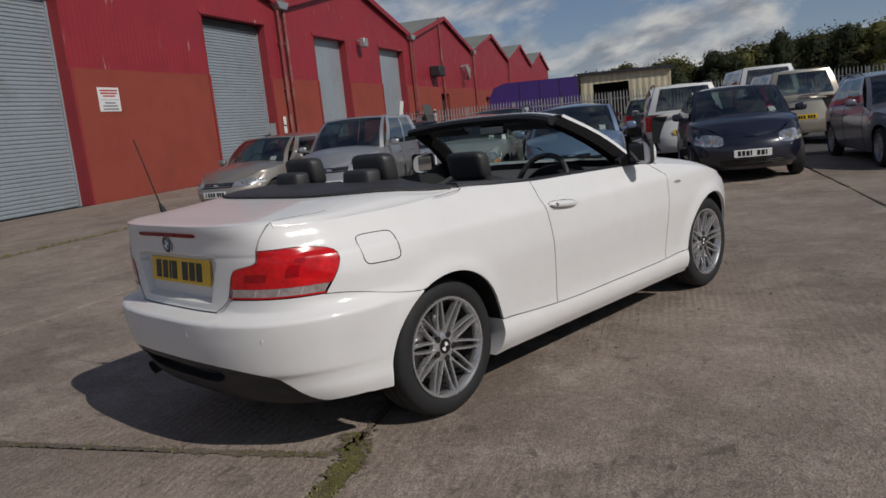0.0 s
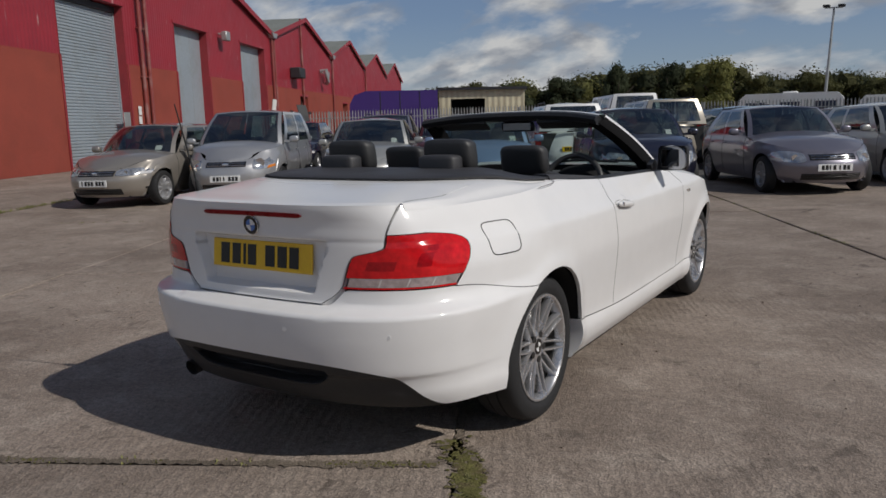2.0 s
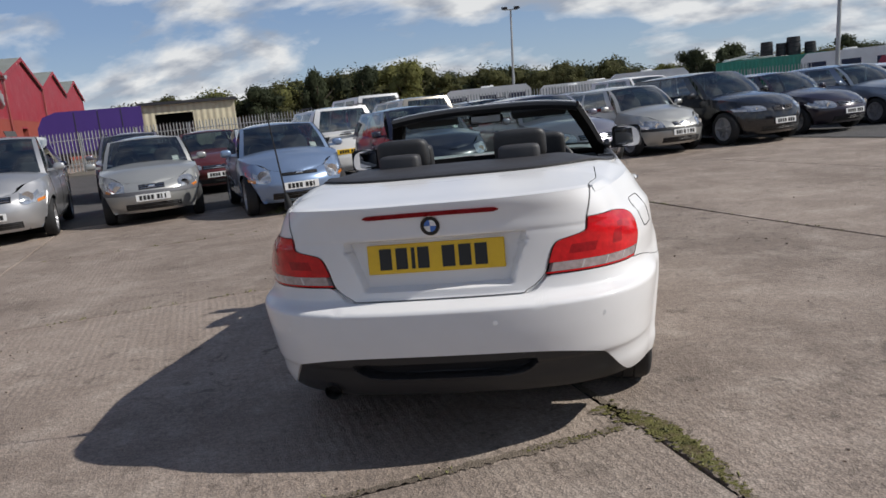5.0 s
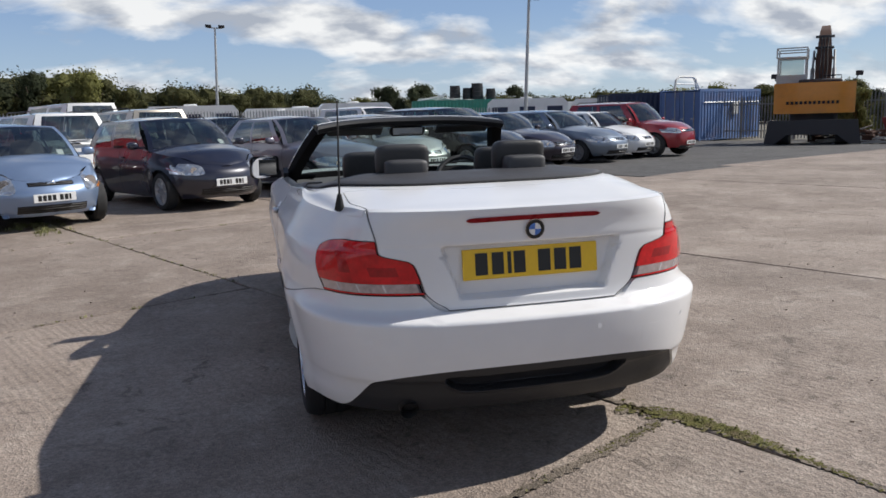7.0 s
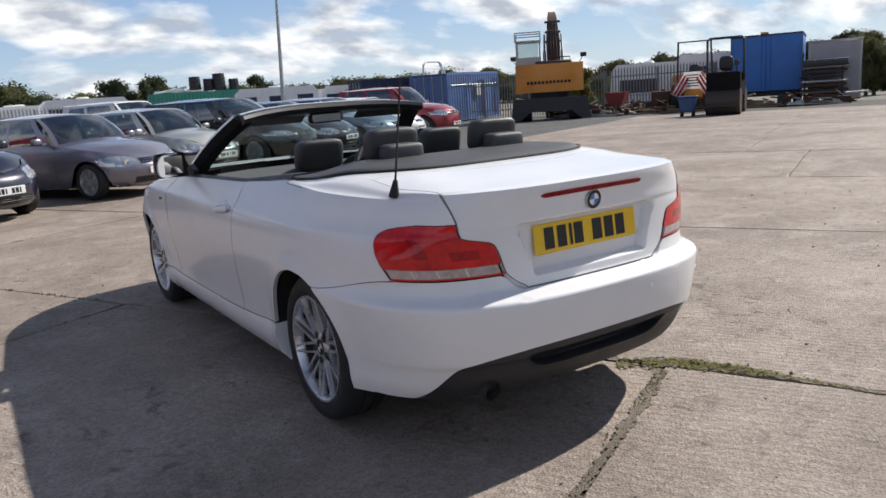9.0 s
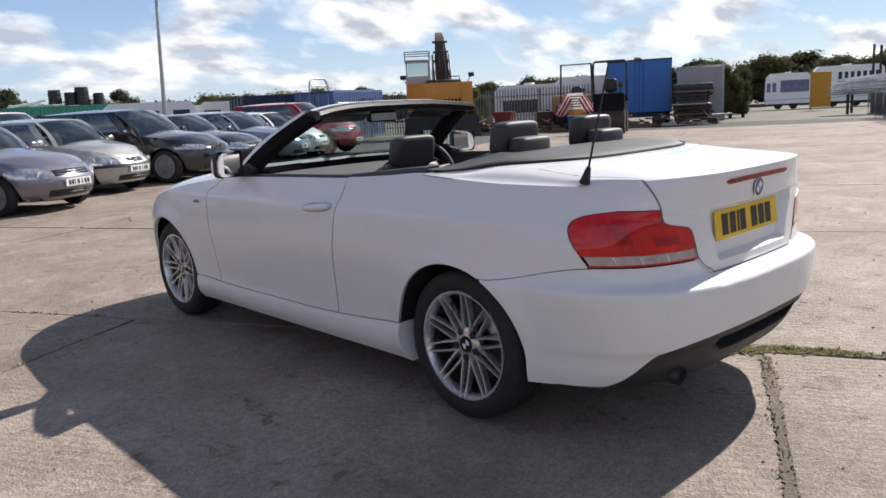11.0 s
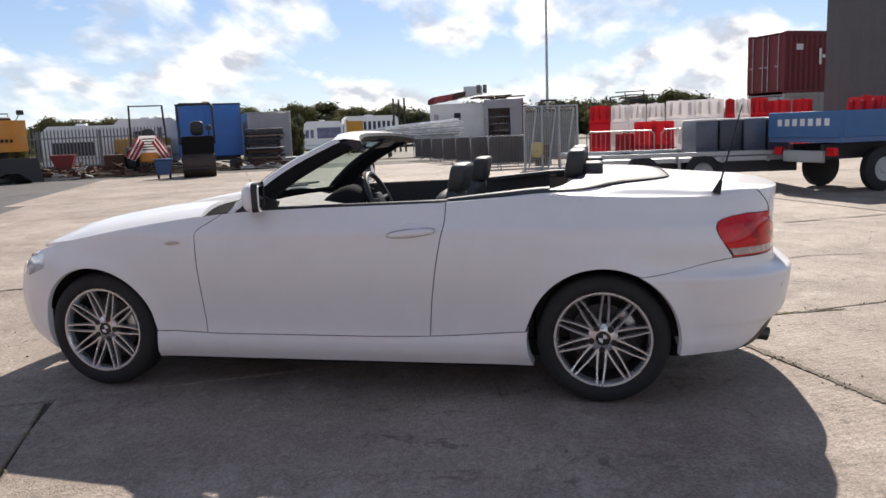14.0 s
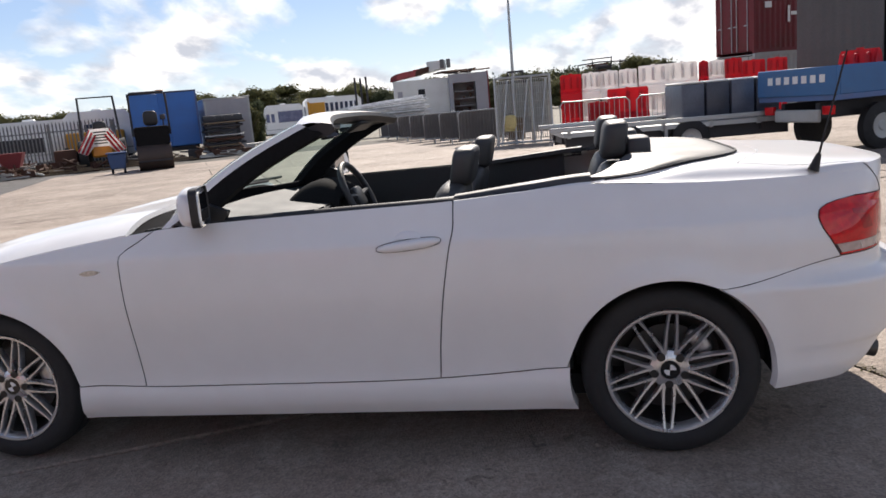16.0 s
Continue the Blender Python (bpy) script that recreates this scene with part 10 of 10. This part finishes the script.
box(bm, 0.4, 13.6, 3.0, 3.1, 0, 6.9)
part("inner_wall", bm, M_DARKHOLE, db)
# scrap vehicles on the skyline behind the barriers
for n_, (x, y, z, L) in enumerate(((36.0, -0.4, 2.05, 2.2), (36.2, -3.4, 1.5, 2.2))):
    s = thing("scrap_vehicle", pose(x, y, lie(x, y), 0, 0, -85), "rusty stripped vehicle body piled on rubble", "scrap", "scrap vehicles")
    rv = random.Random(90 + n_)
    bm = bmesh.new()
    prism(bm, [(-0.5, 0), (L + 0.5, 0), (L + 0.1, z * 0.6), (L, z), (0, z), (-0.15, z * 0.55)], 0, 1.6)
    part("rubble_base", bm, M_RUST, s, smooth=False)
    for k in range(7):
        bm = bmesh.new()
        p = rv.uniform(0, L * 0.6)
        q = z + 0.09 * k
        box(bm, p, p + rv.uniform(0.5, 1.0), 0.05, 1.3, q, q + rv.uniform(0.05, 0.14), 0.02, pose(0, 0, 0, 0, rv.uniform(-2, 2), 0))
        part("bent_panel", bm, (M_RUST, M_DARKSTEEL, M_DULL)[k % 3], s)
    bm = bmesh.new()
    for p in (0.1, L * 0.4, L * 0.75, L - 0.1):
        cyl(bm, (p, 0.1, z), (p + rv.uniform(-0.1, 0.1), 0.15, z + rv.uniform(0.6, 0.95)), 0.03, n=5)
    tube(bm, [(0.05, 0.12, z + 0.62), (L * 0.5, 0.12, z + 0.72), (L + 0.25, 0.12, z + 0.66)], 0.035, 6)
    tube(bm, [(0.3, 0.14, z + 0.86), (L * 0.8, 0.14, z + 0.90)], 0.03, 6)
    part("bare_frame", bm, M_DARKSTEEL, s)
fl = thing("forklift", frame_at(36.1, 3.1, -84), "dark forklift mast behind the rack", "forklift")
bm = bmesh.new()
for x in (0, 0.75):
    box(bm, x, x + 0.09, 0, 0.12, 0, 2.75)
for z in (0.8, 1.7, 2.65):
    box(bm, 0, 0.84, 0.02, 0.1, z, z + 0.1)
part("mast", bm, M_DARKSTEEL, fl)
bm = bmesh.new()
box(bm, -0.15, 1.0, 0.3, 1.9, 0.25, 1.1, 0.05)
part("body", bm, M_PRED, fl)
bm = bmesh.new()
for x in (-0.1, 0.95):
    for y in (0.4, 1.8):
        cyl(bm, (x, y, 1.0), (x, y, 2.2), 0.03, n=6)
box(bm, -0.15, 1.0, 0.35, 1.85, 2.2, 2.26)
part("overhead_guard", bm, M_DARKSTEEL, fl)
for x in (-0.1, 0.95):
    for y in (0.6, 1.6):
        bm = bmesh.new()
        cyl(bm, (x - 0.1, y, 0.28), (x + 0.1, y, 0.28), 0.28, n=16)
        part("wheel", bm, M_RUBBER, fl)

M_TARP = [material("grey_blue_wrap", (0.085, 0.095, 0.125), 0.4, var=0.25, scale=5, fine=30, bump=0.3, bump_scale=12), material("dark_grey_wrap", (0.045, 0.050, 0.068), 0.4, var=0.25, scale=5, fine=30, bump=0.3, bump_scale=12)]
for m in (M_PRED, M_PWHITE):
    n, l = m.node_tree.nodes, m.node_tree.links
    body = n["Principled BSDF"]
    lit, both = n.new("ShaderNodeBsdfTranslucent"), n.new("ShaderNodeMixShader")
    both.inputs[0].default_value = 0.55
    for k in list(body.inputs["Base Color"].links):
        l.new(k.from_socket, lit.inputs["Color"])
    l.new(body.outputs[0], both.inputs[1])
    l.new(lit.outputs[0], both.inputs[2])
    l.new(both.outputs[0], n["Material Output"].inputs[0])
# ---- plant trailer with wrapped bales, tipper truck ----
pt = thing("flatbed_trailer", frame_at(9.95, 1.3, -82), "grey flatbed plant trailer with side rails", "trailer")
bm = bmesh.new()
box(bm, 0.95, 5.0, 0, 1.9, 0.52, 0.60)
part("deck", bm, M_GALV, pt)
for y in (0.0, 1.86):
    bm = bmesh.new()
    box(bm, 0.72, 5.0, y - 0.02, y + 0.06, 0.62, 0.70, 0.01)
    for k in range(5):
        box(bm, 1.02 + 0.82 * k, 1.08 + 0.82 * k, y, y + 0.05, 0.5, 0.63)
    part("side_rail", bm, M_GALV, pt)
bm = bmesh.new()
for x in (1.0, 2.7, 4.4):
    box(bm, x, x + 0.1, 0.1, 1.8, 0.38, 0.52)
for y in (0.3, 1.5):
    box(bm, 0.95, 4.6, y, y + 0.1, 0.40, 0.52)
part("chassis", bm, M_DARKSTEEL, pt)
for y in (0.16, 1.70):
    bm = bmesh.new()
    box(bm, 1.0, 4.9, y, y + 0.04, 0.30, 0.52, 0.006)
    part("side_skirt", bm, M_DARKSTEEL, pt)
for x in (2.05, 3.15):
    for y in (0.05, 1.85):
        bm = bmesh.new()
        lathe(bm, [(0.001, 0.06), (0.16, 0.07), (0.18, 0.09), (0.27, 0.09), (0.33, 0.05), (0.33, -0.08), (0.2, -0.09), (0.001, -0.09)], 28)
        w = part("wheel", bm, M_RUBBER, pt)
        w.matrix_basis = pose(x, y, 0.33, 0, 0, -90 if y < 1 else 90)
        bm = bmesh.new()
        lathe(bm, [(0.001, 0.085), (0.05, 0.09), (0.07, 0.075), (0.15, 0.08), (0.175, 0.10), (0.18, 0.07)], 24)
        part("hub", bm, M_GALV, w)
bm = bmesh.new()
cyl(bm, (2.72, -0.02, 0.0), (2.72, -0.02, 0.6), 0.03, n=8)
part("prop_stand", bm, M_GALV, pt)
for k in range(4):
    m = pt.matrix_basis @ pose(3.12 + 0.44 * k, 0.4, 0.60)
    bl = thing("wrapped_bale", m, "dark blue plastic-wrapped bale on the trailer", "bale", "wrapped bales")
    bm = bmesh.new()
    box(bm, 0, 0.42, 0, 1.1, 0, 0.66 + 0.01 * (k % 3), 0.05, segments=2)
    part("wrap", bm, M_TARP[k % 2], bl)
    bm = bmesh.new()
    box(bm, 0.01, 0.41, 0.01, 1.09, 0.655, 0.695, 0.02)
    part("top_sheet", bm, M_OFFWHITE, bl)

tk = thing("tipper_truck", frame_at(10.75, -3.05, 0) , "blue tipper truck with a lettered tailboard", "truck")
tk.matrix_basis = frame_at(10.57, -2.995, -152.3) @ Matrix.Diagonal((0.82, 1, 1, 1))
bm = bmesh.new()
box(bm, 0.0, 2.05, -0.03, 0.05, 0.92, 1.36, 0.01)
tail = part("tailboard", bm, M_TIPBLUE, tk, "blue tailboard with white bars of writing")
for k in range(7):
    bm = bmesh.new()
    box(bm, 0.30 + 0.225 * k, 0.43 + 0.225 * k, -0.036, -0.031, 1.12, 1.24)
    part("writing_bar", bm, M_PLATE_W, tail)
bm = bmesh.new()
box(bm, 0.0, 0.05, 0.05, 3.4, 0.92, 1.36, 0.01)
part("side_board", bm, M_TIPBLUE, tk)
bm = bmesh.new()
box(bm, 2.0, 2.05, 0.05, 3.4, 0.92, 1.36, 0.01)
part("side_board", bm, M_TIPBLUE, tk)
bm = bmesh.new()
box(bm, 0.0, 2.05, 0.0, 3.5, 0.84, 0.92)
part("tipper_floor", bm, M_CBLUE, tk)
bm = bmesh.new()
box(bm, 0.02, 2.03, 3.4, 3.5, 0.9, 1.75)
part("headboard", bm, M_TIPBLUE, tk)
for x in (0.55, 1.45):
    bm = bmesh.new()
    box(bm, x - 0.05, x + 0.05, 0.1, 5.2, 0.55, 0.80)
    part("chassis_rail", bm, M_DARKSTEEL, tk)
bm = bmesh.new()
box(bm, 0.05, 2.0, 3.6, 5.3, 0.55, 2.15, 0.12, segments=2)
cabt = part("cab", bm, M_OFFWHITE, tk)
bm = bmesh.new()
box(bm, 0.2, 1.85, 3.585, 3.602, 1.35, 1.95, 0.005)
part("rear_window", bm, M_CNAVY, cabt)
bm = bmesh.new()
box(bm, 0.45, 1.6, -0.01, 0.06, 0.50, 0.70, 0.02)
part("rear_bar", bm, M_CGREY, tk)
for x in (0.2, 1.72):
    bm = bmesh.new()
    box(bm, x - 0.02, x + 0.22, -0.02, 0.06, 0.62, 0.76, 0.01)
    part("tail_lamp", bm, M_RED_LENS, tk)
for y in (1.0, 4.5):
    for x in (0.2, 1.85):
        bm = bmesh.new()
        lathe(bm, [(0.001, 0.07), (0.18, 0.08), (0.20, 0.10), (0.30, 0.10), (0.37, 0.06), (0.37, -0.08), (0.2, -0.1), (0.001, -0.1)], 28)
        w = part("wheel", bm, M_RUBBER, tk)
        w.matrix_basis = pose(x, y, 0.37, 0, 0, 180 if x < 1 else 0)
        bm = bmesh.new()
        lathe(bm, [(0.001, 0.10), (0.06, 0.105), (0.08, 0.08), (0.17, 0.085), (0.20, 0.11), (0.205, 0.08)], 24)
        part("hub", bm, M_CGREY, w)
m = tk.matrix_basis @ Matrix.Diagonal((1 / 0.82, 1, 1, 1)) @ pose(0.55, 0.95, 0.921)
road_barrier(m, M_PRED, 0.75, 0.66, "red plastic road barrier loaded on the tipper truck")
# ---- motorcycle on a small trailer behind the parked cars ----
bt = thing("bike_trailer", frame_at(-16.05, 16.65, 70), "low grey bike trailer with a white loading plank", "trailer")
bm = bmesh.new()
box(bm, -0.55, 0.55, -1.1, 1.1, 0.52, 0.60, 0.01)
part("deck", bm, M_DULL_DARK, bt)
for p in (-0.68, 0.68):
    bm = bmesh.new()
    cyl(bm, (p - 0.08, 0, 0.28), (p + 0.08, 0, 0.28), 0.28, n=20)
    part("wheel", bm, M_RUBBER, bt)
bm = bmesh.new()
cyl(bm, (-0.7, 0, 0.28), (0.7, 0, 0.28), 0.03, n=8)
for p in (-0.4, 0.4):
    box(bm, p - 0.04, p + 0.04, -1.1, 1.1, 0.40, 0.52)
    cyl(bm, (p, -1.05, 0.0), (p, -1.05, 0.45), 0.025, n=6)
part("chassis", bm, M_DARKSTEEL, bt)
bm = bmesh.new()
prism(bm, [(-0.62, 0.55), (-0.48, 0.55), (-0.22, 2.20), (-0.36, 2.22)], 0.55, 0.60)
part("loading_plank", bm, M_OFFWHITE, bt, "white plank leaning upright", smooth=False)
mb = thing("motorcycle", frame_at(-16.05, 16.65, 70) @ pose(0.08, 0, 0.60, 0, 4, 0), "black and white motorcycle standing on a small trailer", "motorcycle")
for y, r in ((-0.70, 0.31), (0.68, 0.31)):
    bm = bmesh.new()
    lathe(bm, [(r - 0.10, 0.0), (r - 0.09, 0.05), (r - 0.02, 0.055), (r, 0.0), (r - 0.02, -0.055), (r - 0.09, -0.05), (r - 0.10, 0.0)], 24)
    w = part("wheel", bm, M_RUBBER, mb)
    w.matrix_basis = pose(0, y, r)
    bm = bmesh.new()
    for k in range(5):
        a = 2 * math.pi * k / 5
        cyl(bm, (0, 0, 0), (0, (r - 0.09) * math.cos(a), (r - 0.09) * math.sin(a)), 0.018, n=5)
    cyl(bm, (-0.05, 0, 0), (0.05, 0, 0), 0.05, n=10)
    part("rim", bm, M_GALV, w)
bm = bmesh.new()
box(bm, -0.17, 0.17, -0.28, 0.32, 0.28, 0.68, 0.07, segments=2)
part("engine", bm, M_DARKSTEEL, mb)
bm = bmesh.new()
pad(bm, 0, -0.10, 0.86, 0.17, 0.32, 0.15, 0.6)
part("fuel_tank", bm, M_OFFWHITE, mb, "white fuel tank")
bm = bmesh.new()
pad(bm, 0, 0.42, 0.82, 0.15, 0.36, 0.08, 0.6)
part("seat", bm, M_BLACK_TRIM, mb)
bm = bmesh.new()
prism(bm, [(-0.86, 0.72), (-0.62, 0.58), (-0.36, 0.70), (-0.42, 1.02), (-0.62, 1.06)], -0.19, 0.19, "X")
bmesh.ops.bevel(bm, geom=list(bm.edges), offset=0.05, segments=3, affect="EDGES")
part("fairing", bm, M_BLACK_TRIM, mb, "black front fairing")
bm = bmesh.new()
prism(bm, [(-0.66, 1.02), (-0.63, 1.02), (-0.40, 1.38), (-0.43, 1.39)], -0.17, 0.17, "X")
part("windscreen", bm, M_BLACK_TRIM, mb, "dark windscreen", smooth=False)
bm = bmesh.new()
tube(bm, [(-0.38, -0.22, 1.02), (-0.2, -0.40, 1.05), (0.2, -0.40, 1.05), (0.38, -0.22, 1.02)], 0.017, 6)
part("handlebar", bm, M_DARKSTEEL, mb)
for p in (-0.10, 0.10):
    bm = bmesh.new()
    cyl(bm, (p, -0.70, 0.31), (p, -0.42, 1.0), 0.028, n=8)
    part("fork", bm, M_GALV, mb)
    bm = bmesh.new()
    box(bm, p * 3.4 - 0.06, p * 3.4 + 0.06, -0.42, -0.39, 1.10, 1.19, 0.02)
    cyl(bm, (p * 2.6, -0.36, 1.03), (p * 3.4, -0.40, 1.12), 0.009, n=5)
    part("mirror", bm, M_DARKSTEEL, mb)
bm = bmesh.new()
cyl(bm, (-0.05, 0.1, 0.28), (-0.32, 0.16, 0.03), 0.018, n=6)
part("side_stand", bm, M_DARKSTEEL, mb)
# an added plain wall, never in view, closes the yard behind the camera
bw = thing("boundary_wall", pose(0, -32, 0), "plain grey boundary wall behind the yard", "wall", kind="structure")
bm = bmesh.new()
box(bm, -45, 30, 0, 0.3, 0, 2.6)
part("wall_panel", bm, M_CGREY, bw)
